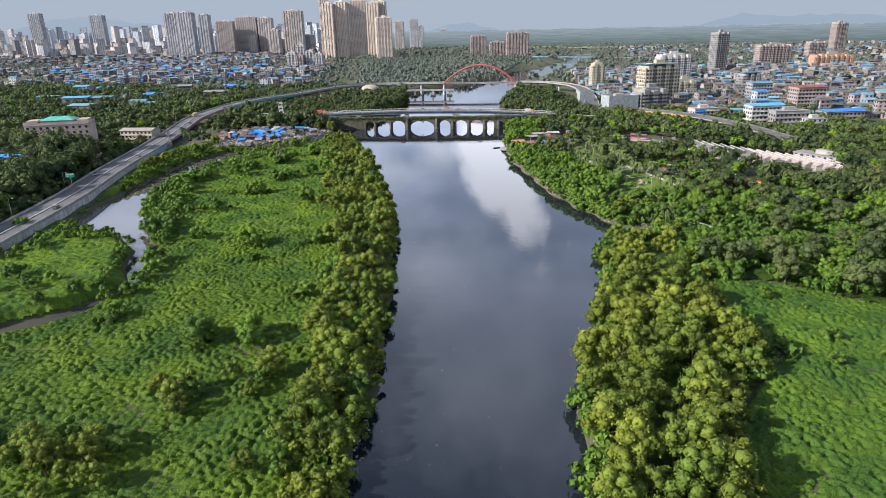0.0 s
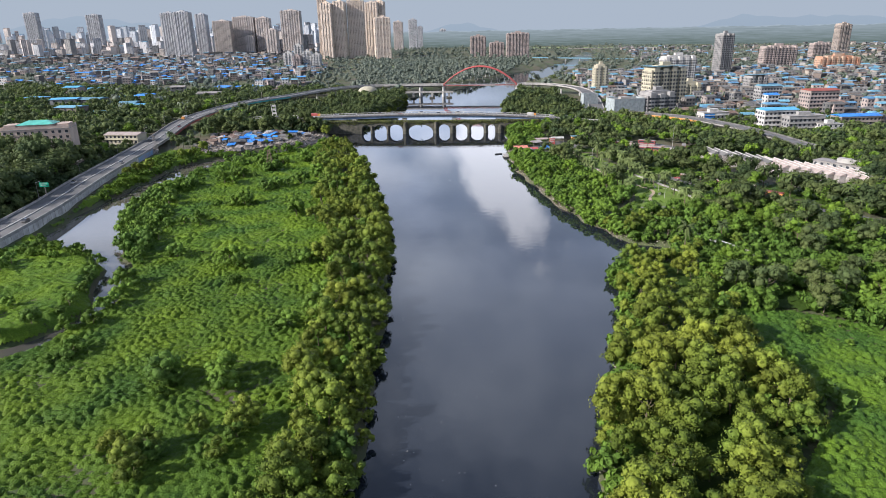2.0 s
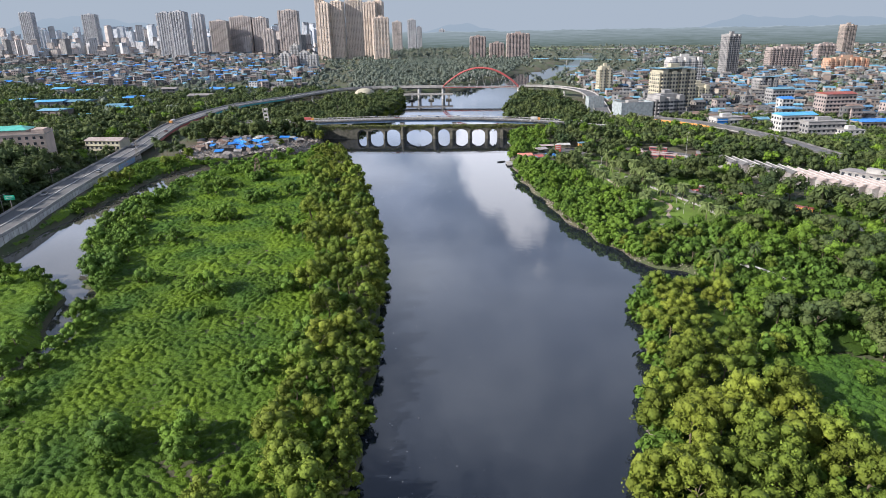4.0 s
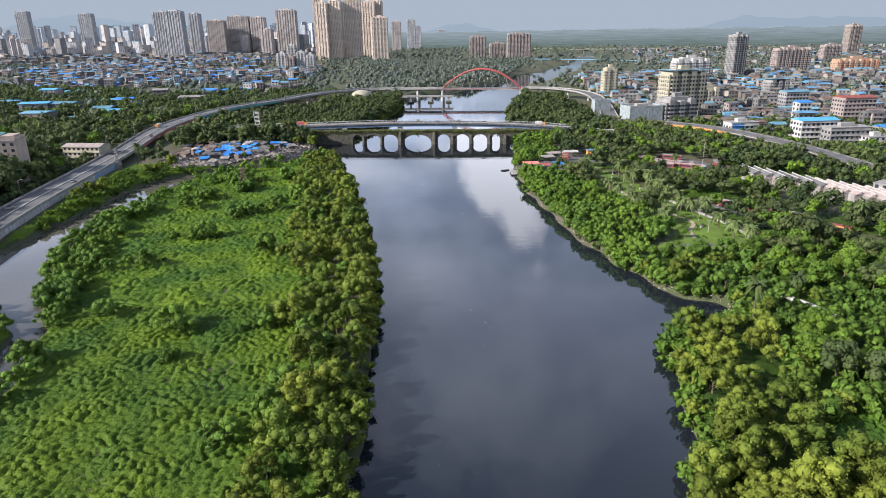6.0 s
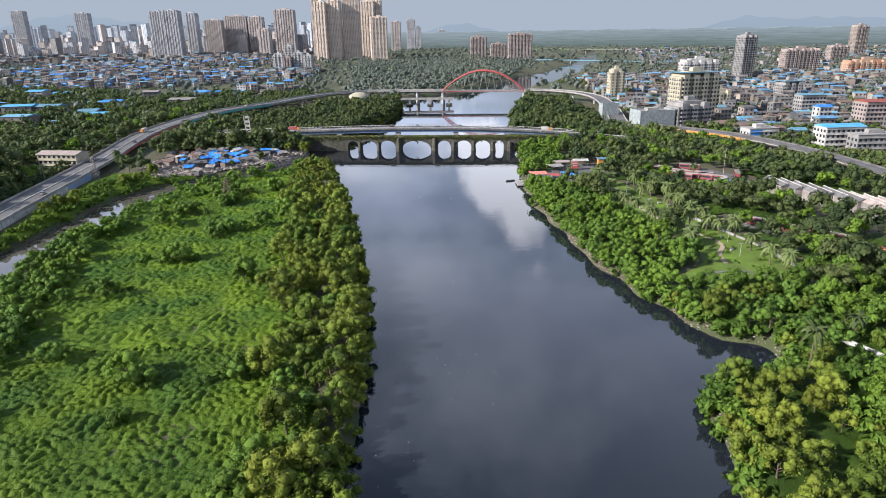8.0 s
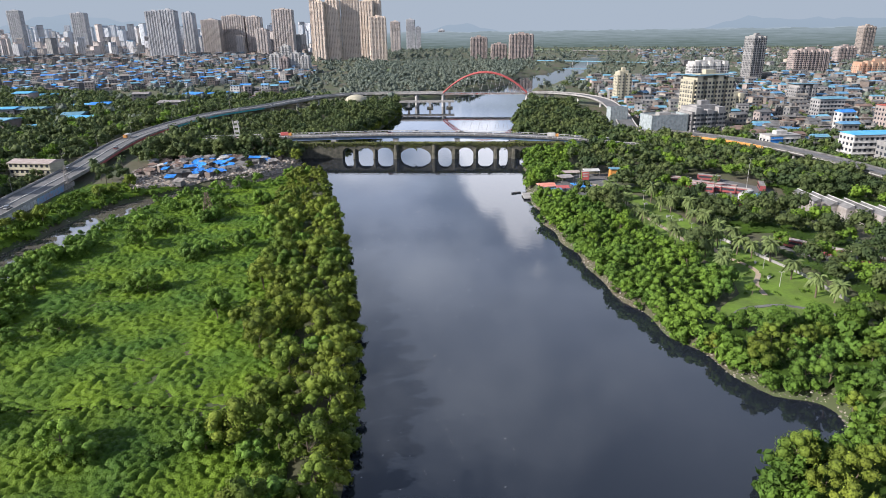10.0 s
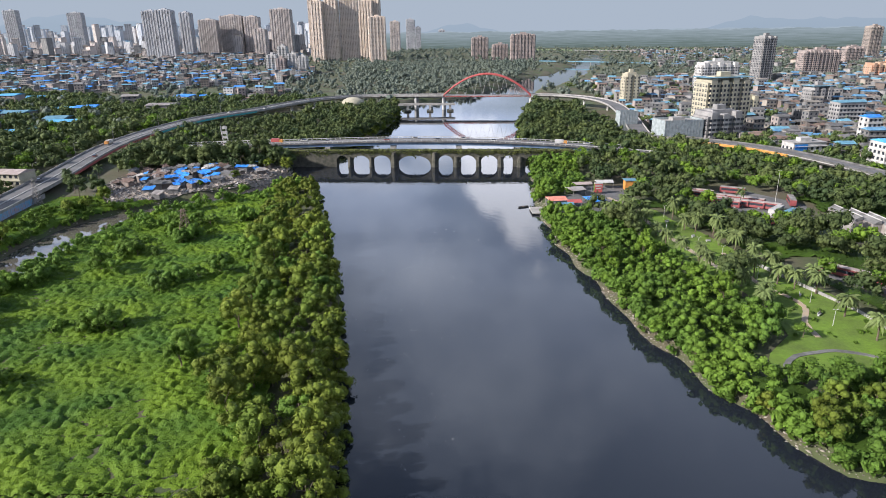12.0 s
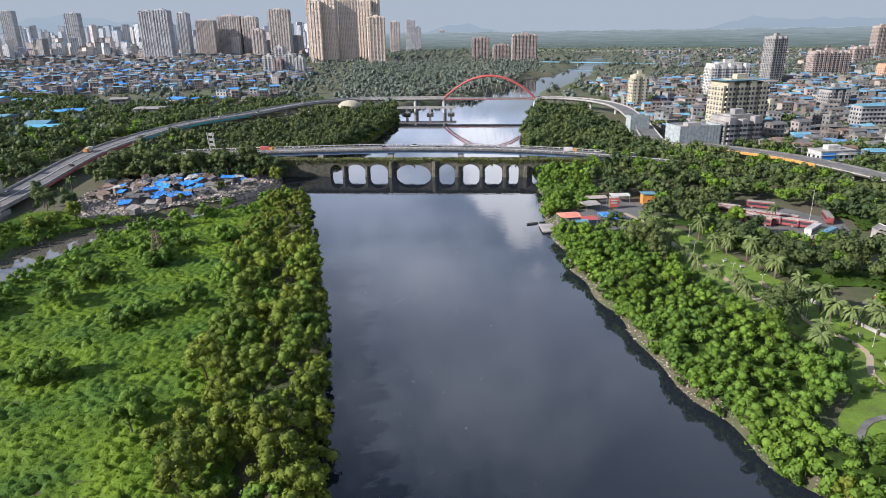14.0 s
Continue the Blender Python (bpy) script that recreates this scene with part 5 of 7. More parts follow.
def house(x, y, w, d, h, wall, roof, turn, pitched, label, near=False, bay=3.0, ledges=True, sills=False):
    e = tagged(new("house"), label, "house", "houses of the town")
    e.matrix_basis = pose(x, y, float(height(x, y)) - 0.3, 0, 0, turn)
    bm = bmesh.new()
    box(bm, -w / 2, w / 2, -d / 2, d / 2, 0, h)
    part("wall", bm, wall, e)
    for z in np.arange(3.1, h + 0.1, 3.1) if ledges else ():
        bm = bmesh.new()
        box(bm, -w / 2 - 0.35, w / 2 + 0.35, -d / 2 - 0.7, d / 2 + 0.35, z - 0.2, z + 0.06)
        part("ledge", bm, wall, e)
    bm = bmesh.new()
    if pitched:
        v = [bm.verts.new(c) for c in ((-w / 2 - .5, -d / 2 - .8, h + .1), (w / 2 + .5, -d / 2 - .8, h + .1), (w / 2 + .5, 0, h + 1.5), (-w / 2 - .5, 0, h + 1.5), (w / 2 + .5, d / 2 + .5, h + .1), (-w / 2 - .5, d / 2 + .5, h + .1))]
        for q in ((0, 1, 2, 3), (3, 2, 4, 5), (0, 3, 5), (1, 4, 2), (0, 5, 4, 1)):
            bm.faces.new([v[i] for i in q])
        part("roof", bm, roof, e)
    else:
        box(bm, -w / 2 - .3, w / 2 + .3, -d / 2 - .3, d / 2 + .3, h + 0.07, h + 0.4)
        part("roof", bm, roof, e)
        bm = bmesh.new()
        box(bm, -w * 0.2, w * 0.15, -d * 0.2, d * 0.2, h + 0.4, h + 2.6)
        part("stair_house", bm, wall, e)
    if near:
        for side, length, n in (("s", w, max(1, int(w / bay))), ("w", d, max(1, int(d / bay)))):
            for k in range(n):
                c = -length / 2 + length * (k + 0.5) / n
                for z in np.arange(1.1, h - 1.5, 3.1):
                    q = part("window", PANE, None, e)
                    if sills:
                        part("sill", SILL, None, q)
                    q.matrix_basis = pose(c, -d / 2 - 0.02, z) if side == "s" else pose(-w / 2 - 0.02, c, z, 0, 0, 90)
    else:
        v, f = window_grid(w, d, 0, h, 3.1, 3.0, "sw")
        part("glazing", quick_mesh("glazing", v, np.zeros((0, 3), int), f, M_GLASS), None, e)["kind"] = "stuff"
    return e


# the buildings that stand out nearest the river
house(159, 572, 25, 14, 14, M_CONC, M_CONC, 10, False, "grey building under construction beside the flyover", True)
banner_house = house(206, 502.5, 20, 10, 11, M_WHITE, M_CONC, 8, False, "white building with a blue banner beside the flyover", True)
bm = bmesh.new()
box(bm, -9.2, -1.5, -5.22, -5.12, 4.2, 10.4)
part("banner", bm, M_TARP, banner_house, "bright blue hanging banner")
house(268, 542, 9, 8, 19, M_WHITE, M_TARP, 6, True, "slim white stair tower with blue roof sheet", True)
house(237, 470, 24, 12, 16.5, M_WHITE, M_HALL, 4, True, "white apartment house with a bright blue roof", True)
house(248, 455, 25, 9, 14.0, M_GREYW, M_CONC, 4, False, "white apartment house with open balconies", True)
house(319, 562, 25, 15, 20, M_PINK, M_RUST, 4, True, "pinkish white apartment house with red roof", True)
house(316, 642, 21, 12, 17, M_GREYW, M_TEAL, 4, True, "unpainted grey apartment house with blue roof", True)
house(262, 448, 14, 9, 9, M_WHITE, M_CONC, 4, False, "small white house among trees", True)
house(300, 480, 30, 12, 10, M_BROWNW, M_TARP, 4, True, "brown apartment house with blue roof sheets", True)
house(-240, 352, 16, 13, 10.5, M_WHITE, M_TARP, -6, True, "white house with a billowing blue tarpaulin roof", True)
house(-216, 459, 24, 11, 9.3, M_CREAM, M_PALESHEET, -8, True, "low cream hall beside the elevated road", True)
pink = house(-237, 400, 36, 15, 22.0, M_ROSE, M_CONC, 14, False, "pinkish institutional building with green-roofed top", True, 3.6, False, True)
bm = bmesh.new()
box(bm, -9, 9, -6, 6, 22.45, 24.7)
part("upper_storey", bm, M_ROSE, pink)
bm = bmesh.new()
v = [bm.verts.new(c) for c in ((-10, -7, 24.75), (10, -7, 24.75), (10, 7, 24.75), (-10, 7, 24.75), (-5, 0, 26.7), (5, 0, 26.7))]
for q in ((0, 1, 5, 4), (1, 2, 5), (2, 3, 4, 5), (3, 0, 4), (3, 2, 1, 0)):
    bm.faces.new([v[i] for i in q])
part("green_roof", bm, material("green_sheet", (0.10, 0.42, 0.34), 0.5, 0.25, 0.3), pink, "sea-green hipped roof")

for c in ((-16.5, -10.5, -6, 3, 22.45, 25.0), (11.0, 17.0, -5, 5, 22.45, 24.6)):
    bm = bmesh.new()
    box(bm, *c)
    part("roof_room", bm, M_ROSE, pink)
for c in ((-18, 18, -7.5, -7.2, 22.4, 23.8), (-18, -17.7, -7.2, 7.5, 22.4, 23.8), (17.7, 18, -7.2, 7.5, 22.4, 23.8)):
    bm = bmesh.new()
    box(bm, *c)
    part("parapet", bm, M_ROSE, pink)
walls_ = [M_DULLW, M_DULLB, M_PINK, M_DULLC, M_DULLW, M_GREYW, M_DULLW]
roofs_ = [M_ROOFBLUE, M_ROOFGREY, M_TEAL, M_ROOFBROWN, M_ROOFGREY, M_DARKSHEET, M_DULLC]
FIXED = [(208, 622, 24), (187, 575, 20), (313, 880, 28), (206, 502, 18), (159, 572, 20), (316, 642, 15), (268, 542, 10), (237, 470, 17), (248, 455, 17), (319, 562, 18), (300, 480, 20), (190, 790, 13), (141, 626, 11), (425, 1005, 22), (262, 700, 15), (360, 760, 15)]


def clear_of(x, y):
    ok = np.ones(np.shape(x), bool)
    for fx, fy, fr in FIXED:
        ok &= np.hypot(x - fx, y - fy) > fr
    return ok


town = spread_over(165, 760, 500, 1080, 9.6, lambda x, y: (shore(x, y) > 10) & (x > 150 + 0.1 * (y - 500) + np.clip(620 - y, 0, 200) * 0.75) & (x < 60 + 0.68 * y) & ~near_line(x, y, [(136, 560), (152, 660), (158, 730), (148, 775)], 14) & clear_of(x, y) & (rng.random(x.shape) < 0.86))
town = town[np.argsort(np.hypot(town[:, 0], town[:, 1] - 100))]
for i_, (x, y) in enumerate(town[:270]):
    fl = int(rng.choice([1, 1, 1, 1, 2, 2, 4 if i_ % 4 == 0 else 1]))
    rf = roofs_[int(rng.integers(7))]
    house(x, y, rng.uniform(5.5, 11.5), rng.uniform(5.5, 9.5), 3.1 * fl + rng.uniform(-0.5, 0.8), walls_[int(rng.integers(7))], rf, rng.uniform(-12, 20), rf is not M_DULLC, "weathered concrete town house with patched roof", i_ < 36, 3.0, i_ < 90)
street = spread_over(170, 560, 500, 1000, 17, lambda x, y: (x > 160 + np.clip(620 - y, 0, 200) * 0.6) & (x < 40 + 0.62 * y) & (rng.random(x.shape) < 0.45) & clear_of(x, y))
street = np.concatenate([street, spread_over(112, 168, 515, 572, 7.5, lambda x, y: ~near_line(x, y, FLY2, 7) & (x + y < 700)), spread_over(190, 300, 520, 556, 8.5, lambda x, y: (rng.random(x.shape) < 0.8) & clear_of(x, y)), spread_over(165, 225, 470, 512, 8, lambda x, y: (y < 496 - 0.1 * (x - 165)) & ~near_line(x, y, FLY2, 13)), spread_over(205, 300, 380, 470, 8.5, lambda x, y: ~near_line(x, y, FLY2, 8) & clear_of(x, y))])
woods("street_trees", ["back_tree"], street, "dark street trees between the town houses", M_DARK, 0.65, 1.15)


def far_houses(name, spots, label, tall, wmin=6.0, wmax=14.0, palette=walls_, roofs=None):
    """distant low houses joined: walls, windows, roofs"""
    gv, gf = [], []
    for mat in range(7):
        vs, qs, rv, rq = [], [], [], []
        for x, y in spots[mat::7]:
            w, d, h = rng.uniform(wmin, wmax), rng.uniform(wmin, wmax), 3.1 * rng.choice(tall)
            z = float(height(x, y))
            h += rng.uniform(-0.6, 0.9)
            a = rng.normal() * 0.28
            turn2 = np.array([[math.cos(a), math.sin(a)], [-math.sin(a), math.cos(a)]])
            c = (np.array([(-1, -1), (1, -1), (1, 1), (-1, 1)]) * np.array([w / 2, d / 2])) @ turn2 + (x, y)
            o = len(vs)
            vs += [(*p, z - 0.5) for p in c] + [(*p, z + h) for p in c]
            qs += [(o, o + 1, o + 5, o + 4), (o + 1, o + 2, o + 6, o + 5), (o + 2, o + 3, o + 7, o + 6), (o + 3, o, o + 4, o + 7)]
            o = len(rv)
            c2 = (c - (x, y)) * 1.08 + (x, y)
            hh, rise = z + h + 0.1, rng.choice([0.3, 1.2, 1.6])
            rv += [(*p, hh) for p in c2] + [(*((c2[0] + c2[3]) / 2), hh + rise), (*((c2[1] + c2[2]) / 2), hh + rise)]
            rq += [(o, o + 1, o + 5, o + 4), (o + 2, o + 3, o + 4, o + 5), (o, o + 4, o + 3), (o + 1, o + 2, o + 5), (o + 3, o + 2, o + 1, o)]
            wv, _ = window_grid(w, d, 0, h, 3.1, max(2.8, w / 3.5), "s", (1.7, 1.5))
            if len(wv):
                wv[:, :2] = wv[:, :2] @ turn2
                gv.append(wv + (x, y, z))
        if vs:
            tagged(new(name + "_walls", mesh_from(name, vs, qs, palette[mat])), label, "houses", kind="stuff")
            tagged(new(name + "_roofs", mesh_from(name, rv, rq, (roofs or roofs_)[mat])), label + " roofs", "roofs", kind="stuff")
    v = np.concatenate(gv)
    tagged(new(name + "_windows", quick_mesh(name, v, np.zeros((0, 3), int), np.arange(len(v)).reshape(-1, 4), M_GLASS)), label + " windows", "windows", kind="stuff")


far_houses("back_town", town[270:], "crowded weathered town houses with patched roofs", [1, 1, 1, 1, 2, 3], 5.5, 11.5)
far_houses("far_town", spread_over(-1300, -150, 850, 1800, 13.5, lambda x, y: (x < -110 - 0.08 * y) & (x > -80 - 0.66 * y) & ~((y > 1480) & (x < -860)) & (y > 870 + np.clip(-x - 330, 0, 300) * 0.55) & (rng.random(x.shape) < 0.8) & ~((x > -420) & (y > 1400)) & (wave(x, y, 0.011, 2.0) > -0.45)), "distant crowded low houses", [1, 1, 2, 2, 2, 3, 4], 5.5, 13.0, [M_DULLC, M_PINK, M_WHITE, M_DULLW, M_GREYW, M_DULLB, M_DULLW], [M_TARP, M_ROOFGREY, M_ROOFBLUE, M_ROOFBROWN, M_ROOFGREY, M_TEAL, M_DULLC])
far_houses("left_roofs", np.array(HALLS, float), "halls with blue sheet roofs among trees", [2, 2, 3], 16, 27, walls_, [M_HALL, M_TEAL, M_HALL, M_TARP, M_SHEET, M_HALL, M_TEAL])
far_houses("outer_town", spread_over(-1700, -420, 1800, 2450, 27, lambda x, y: (x > -80 - 0.69 * y) & (rng.random(x.shape) < 0.7)), "distant low houses before the towers", [2, 2, 3, 4, 5], 10, 20)
far_houses("far_city", spread_over(-2300, -420, 2350, 3000, 46, lambda x, y: (x > -80 - 0.69 * y) & (rng.random(x.shape) < 0.7)), "distant crowded apartment blocks", [3, 4, 6, 8, 10, 12, 16, 21], 13, 24, [M_TOWER, M_TOWERB, M_TOWER, M_TOWERB, M_TOWER, M_GREYW, M_TOWERB])
far_houses("skyline", spread_over(-3000, -300, 3050, 4250, 62, lambda x, y: (x > -80 - 0.69 * y) & (x < -0.13 * y) & (rng.random(x.shape) < 0.6)), "hazy towers on the city's skyline", [8, 14, 20, 26, 30, 34, 38], 15, 26, [M_HAZETOWER, M_TOWER, M_HAZETOWER, M_TOWERB, M_HAZETOWER, M_TOWER, M_HAZETOWER])
far_houses("horizon_town", spread_over(300, 3000, 3300, 4200, 85, lambda x, y: (x < 0.7 * y) & (wave(x, y, 0.004, 2.0) > 0.1) & (rng.random(x.shape) < 0.6)), "pale blocks of a town far across the plain", [4, 6, 8, 14], 14, 30, [M_HAZETOWER] * 7, [M_HAZETOWER] * 7)
far_houses("far_suburb", spread_over(260, 1700, 1050, 2400, 27, lambda x, y: (x > 120 + 0.22 * y) & (x < 40 + 0.7 * y) & (wave(x, y, 0.012, 1.0) > -0.2) & (rng.random(x.shape) < 0.6)), "distant low houses among trees", [1, 1, 1, 2, 2, 3])
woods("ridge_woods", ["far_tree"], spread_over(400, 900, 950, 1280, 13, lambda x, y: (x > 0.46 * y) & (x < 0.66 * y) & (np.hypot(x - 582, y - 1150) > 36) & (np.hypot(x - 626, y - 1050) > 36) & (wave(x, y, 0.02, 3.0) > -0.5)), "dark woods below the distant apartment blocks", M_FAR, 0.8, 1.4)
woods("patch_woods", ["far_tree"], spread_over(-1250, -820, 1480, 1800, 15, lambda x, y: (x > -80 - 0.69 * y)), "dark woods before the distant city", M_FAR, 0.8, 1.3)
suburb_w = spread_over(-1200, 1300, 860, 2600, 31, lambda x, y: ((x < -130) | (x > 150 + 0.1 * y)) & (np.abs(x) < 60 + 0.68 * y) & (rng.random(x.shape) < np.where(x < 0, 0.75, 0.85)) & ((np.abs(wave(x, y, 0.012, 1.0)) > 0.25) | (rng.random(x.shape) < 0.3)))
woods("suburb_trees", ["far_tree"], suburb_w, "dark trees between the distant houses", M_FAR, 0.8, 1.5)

# ---- park ----
def flat(name, poly, lift, mat, label, category):
    bm = bmesh.new()
    vs = [bm.verts.new((x, y, 0)) for x, y in poly]
    bm.faces.new(vs)
    bmesh.ops.triangulate(bm, faces=bm.faces)
    for k in range(4):
        bmesh.ops.subdivide_edges(bm, edges=[e for e in bm.edges if e.calc_length() > 4], cuts=1, use_grid_fill=True)
    for v in bm.verts:
        v.co.z = float(height(v.co.x, v.co.y)) + lift
    bmesh.ops.recalc_face_normals(bm, faces=bm.faces)
    return tagged(part(name, bm, mat, None), label, category, kind="structure")


def walkway(name, pts, w, lift, mat, label):
    line = [(x, y, float(height(x, y)) + lift) for x, y, _ in smooth_path([(x, y, 0) for x, y in pts], 3)]
    return tagged(part(name, ribbon(line, [(-w / 2, 0), (w / 2, 0), (w / 2, -0.3), (-w / 2, -0.3)]), mat, None), label, "path", kind="structure")


flat("lawn", LAWN.tolist(), 0.12, M_LAWN, "mown bright green park lawn", "lawn")
walkway("footpath_1", WALKS, 1.9, 0.22, M_PATH, "reddish paved park footpath")
walkway("footpath_3", [(75.6, 268), (76.9, 272.5), (81.5, 276.8), (87.5, 278.5), (92.2, 279.3), (98.2, 277), (104.2, 272)], 1.3, 0.24, M_ROOFGREY, "grey curved park footpath with a low kerb")
for x, y, sc_, k_ in ((86, 320, 1.2, "broadleaf_tree"), (83, 316, 1.0, "broadleaf_tree"), (93, 263, 1.0, "light_green_tree"), (101, 262, 1.1, "light_green_tree"), (88, 286, 0.55, "light_green_tree"), (109, 270, 0.9, "light_green_tree"), (84, 263, 0.9, "light_green_tree"), (70, 372, 1.2, "broadleaf_tree"), (69, 365, 1.0, "broadleaf_tree"), (66, 378, 1.0, "broadleaf_tree")):
    plant(k_, x, y, sc_, "round dark park tree beside the lawn" if k_ == "broadleaf_tree" else "loose light green tree beside the park path")
walkway("footpath_2", WALK2, 1.5, 0.22, M_PATH, "sandy winding park footpath")
flat("depot_yard", DEPOT.tolist(), 0.12, M_ASPHALT, "grey asphalt yard of the bus depot", "yard")
walkway("depot_road", DEPOT_ROAD, 9.0, 0.14, M_ASPHALT, "grey asphalt service road of the depot")
flat("stall_yard", STALLS.tolist(), 0.12, M_ASPHALT, "dusty paved yard beside the jetty", "yard")
for x, y in ((67, 396), (78, 405), (76, 391), (83, 394), (79, 380), (79, 368), (79, 358), (79, 344), (84, 341), (92, 388), (92, 375), (95, 372), (100, 368), (97, 356), (100, 350), (83, 333), (98, 334), (100, 326), (102, 316), (106, 312), (89, 307), (88, 319), (85, 323), (99, 320), (107, 317), (105, 297), (105, 284), (108, 280), (86, 303), (95, 326)):
    plant("date_palm", x, y, rng.uniform(0.85, 1.1), group="date palms of the park")
for x, y in ((162, 396), (168, 396), (127, 406), (97, 229), (80, 217), (151, 309), (153, 289), (169, 287), (161, 254), (166, 270), (160, 288), (176, 253), (205, 378), (203, 357), (-185, 458), (-176, 470), (-214, 500), (-230, 440), (-250, 420), (-262, 452), (120, 432), (96, 452), (140, 500), (150, 470)):
    plant("coconut_palm", x, y, rng.uniform(0.7, 1.0), group="coconut palms")
for k in range(110):
    a = rng.uniform(0, 1)
    x, y = rng.uniform(78, 110), rng.uniform(282, 402)
    if float(outside(x, y, LAWN)) < -1:
        plant("shrub", x, y, rng.uniform(0.25, 0.5), "clipped round park shrub on the lawn", "park shrubs")


def lamp_post(x, y, tall, label):
    e = tagged(new("lamp_post"), label, "lamp post", "lamp posts")
    e.location = (x, y, float(height(x, y)))
    bm = bmesh.new()
    rod(bm, (0, 0, -0.3), (0, 0, tall), 0.09, 8, 0.05)
    part("pole", bm, M_WHITE, e)
    for s in (-1, 1):
        bm = bmesh.new()
        rod(bm, (0, 0, tall - 0.1), (s * 0.5, 0, tall + 0.1), 0.04, 6)
        part("bracket", bm, M_WHITE, e)
        bm = bmesh.new()
        box(bm, s * 0.55 - 0.2, s * 0.55 + 0.2, -0.12, 0.12, tall + 0.06, tall + 0.18)
        part("lamp_head", bm, M_PALECONC, e)
    return e


for x, y in ((88, 352), (92, 342), (94, 322), (101, 306), (99, 292), (84, 372), (90, 392)):
    lamp_post(x, y, 4.6, "white park lamp post beside the footpath")
lamp_post(143, 408, 15, "tall floodlight mast of the bus depot")


def bench(x, y, turn):
    e = tagged(new("park_bench"), "white concrete park bench on the lawn", "bench", "park benches")
    e.matrix_basis = pose(x, y, float(height(x, y)) + 0.1, 0, 0, turn)
    for nm, c in (("seat", (-0.9, 0.9, -0.25, 0.25, 0.42, 0.52)), ("backrest", (-0.9, 0.9, 0.2, 0.3, 0.52, 0.95)), ("leg", (-0.75, -0.6, -0.2, 0.2, 0, 0.42)), ("leg", (0.6, 0.75, -0.2, 0.2, 0, 0.42))):
        bm = bmesh.new()
        box(bm, *c)
        part(nm, bm, M_WHITE, e)


for x, y, a in ((89, 385, 20), (92, 366, 30), (95, 360, 10), (101, 311, 60), (104, 325, 0), (84, 352, 90), (99, 298, 40)):
    bench(x, y, a)
pw = tagged(part("park_wall", ribbon([(100, 338, 2.6), (102, 331, 2.6), (105, 319, 2.6), (110, 300, 2.6), (112, 280, 2.6)], [(-0.2, 0), (-0.2, 1.5), (0.2, 1.5), (0.2, 0)]), M_CONC, None), "pale plastered park boundary wall", "wall", kind="structure")
pw2 = tagged(part("wall_low", ribbon([(92, 236, 2.6), (97, 226, 2.6), (103, 214, 2.6)], [(-0.2, 0), (-0.2, 2.4), (0.2, 2.4), (0.2, 0)]), M_PALECONC, None), "weathered pale wall among the bushes", "wall", kind="structure")

# ---- bus depot ----
bm = bmesh.new()
rod(bm, (0, -0.14, 0), (0, 0.14, 0), 0.5, 12)
WHEEL = bm_mesh("wheel", bm, M_DARKSHEET)
bm = bmesh.new()
rod(bm, (0, -0.16, 0), (0, 0.16, 0), 0.24, 10)
HUB = bm_mesh("hub", bm, M_SHEET)


def bus(x, y, turn, body, roof, label):
    e = tagged(new("bus"), label, "bus", "buses of the depot")
    e.matrix_basis = pose(x, y, float(height(x, y)) + 0.12, 0, 0, turn)
    bm = bmesh.new()
    box(bm, -5.3, 5.3, -1.25, 1.25, 0.45, 2.9)
    bmesh.ops.bevel(bm, geom=[g for g in bm.edges], offset=0.14, segments=2, affect="EDGES")
    part("body", bm, body, e)
    bm = bmesh.new()
    box(bm, -5.2, 5.2, -1.15, 1.15, 2.88, 3.1)
    part("roof", bm, roof, e)
    for s in (-1.262, 1.262):
        bm = bmesh.new()
        box(bm, -4.6, 4.7, s - 0.02, s + 0.02, 1.5, 2.4)
        part("window_band", bm, M_GLASS, e)
    bm = bmesh.new()
    box(bm, 5.28, 5.33, -1.05, 1.05, 1.3, 2.5)
    part("windscreen", bm, M_GLASS, e)
    for wx in (-3.2, 3.3):
        for wy in (-1.12, 1.12):
            w = part("wheel", WHEEL, None, e)
            w.location = (wx, wy, 0.5)
            part("hub", HUB, None, w)
    return e


for k in range(5):
    bus(117 + 1.2 * k, 421 - 3.6 * k + 8 * (k % 2), -38, M_MAROON, M_PALESHEET, "parked maroon bus with faded pink roof")
for k in range(5):
    bus(126 + 2.6 * k, 408 - 1.6 * k + 7 * (k % 2), -38, M_MAROON, M_PALESHEET, "parked maroon bus with faded pink roof")
bus(128, 380.5, 28, M_RED, M_PALESHEET, "parked red bus with pinkish roof")
bus(136, 393.5, 42, M_WHITE, M_WHITE, "parked white bus with a plain roof")
bus(138.5, 388.5, 38, M_TEAL, M_TEAL, "parked sky-blue bus in the depot yard")
bus(150.5, 409, 70, M_MAROON, M_SHEET, "parked maroon bus beside the trees")
bus(134, 429, -30, M_MAROON, M_SHEET, "parked maroon bus beside the trees")
for k in range(4):
    bus(121 + 6.4 * k, 327 - 7.2 * k, -50, M_MAROON, M_PALESHEET, "parked maroon bus with faded pink roof")
bus(138, 291, -50, M_ORANGE, M_MAROON, "parked orange bus with maroon roof")
bus(145, 290, -50, M_ORANGE, M_MAROON, "parked orange bus with maroon roof")


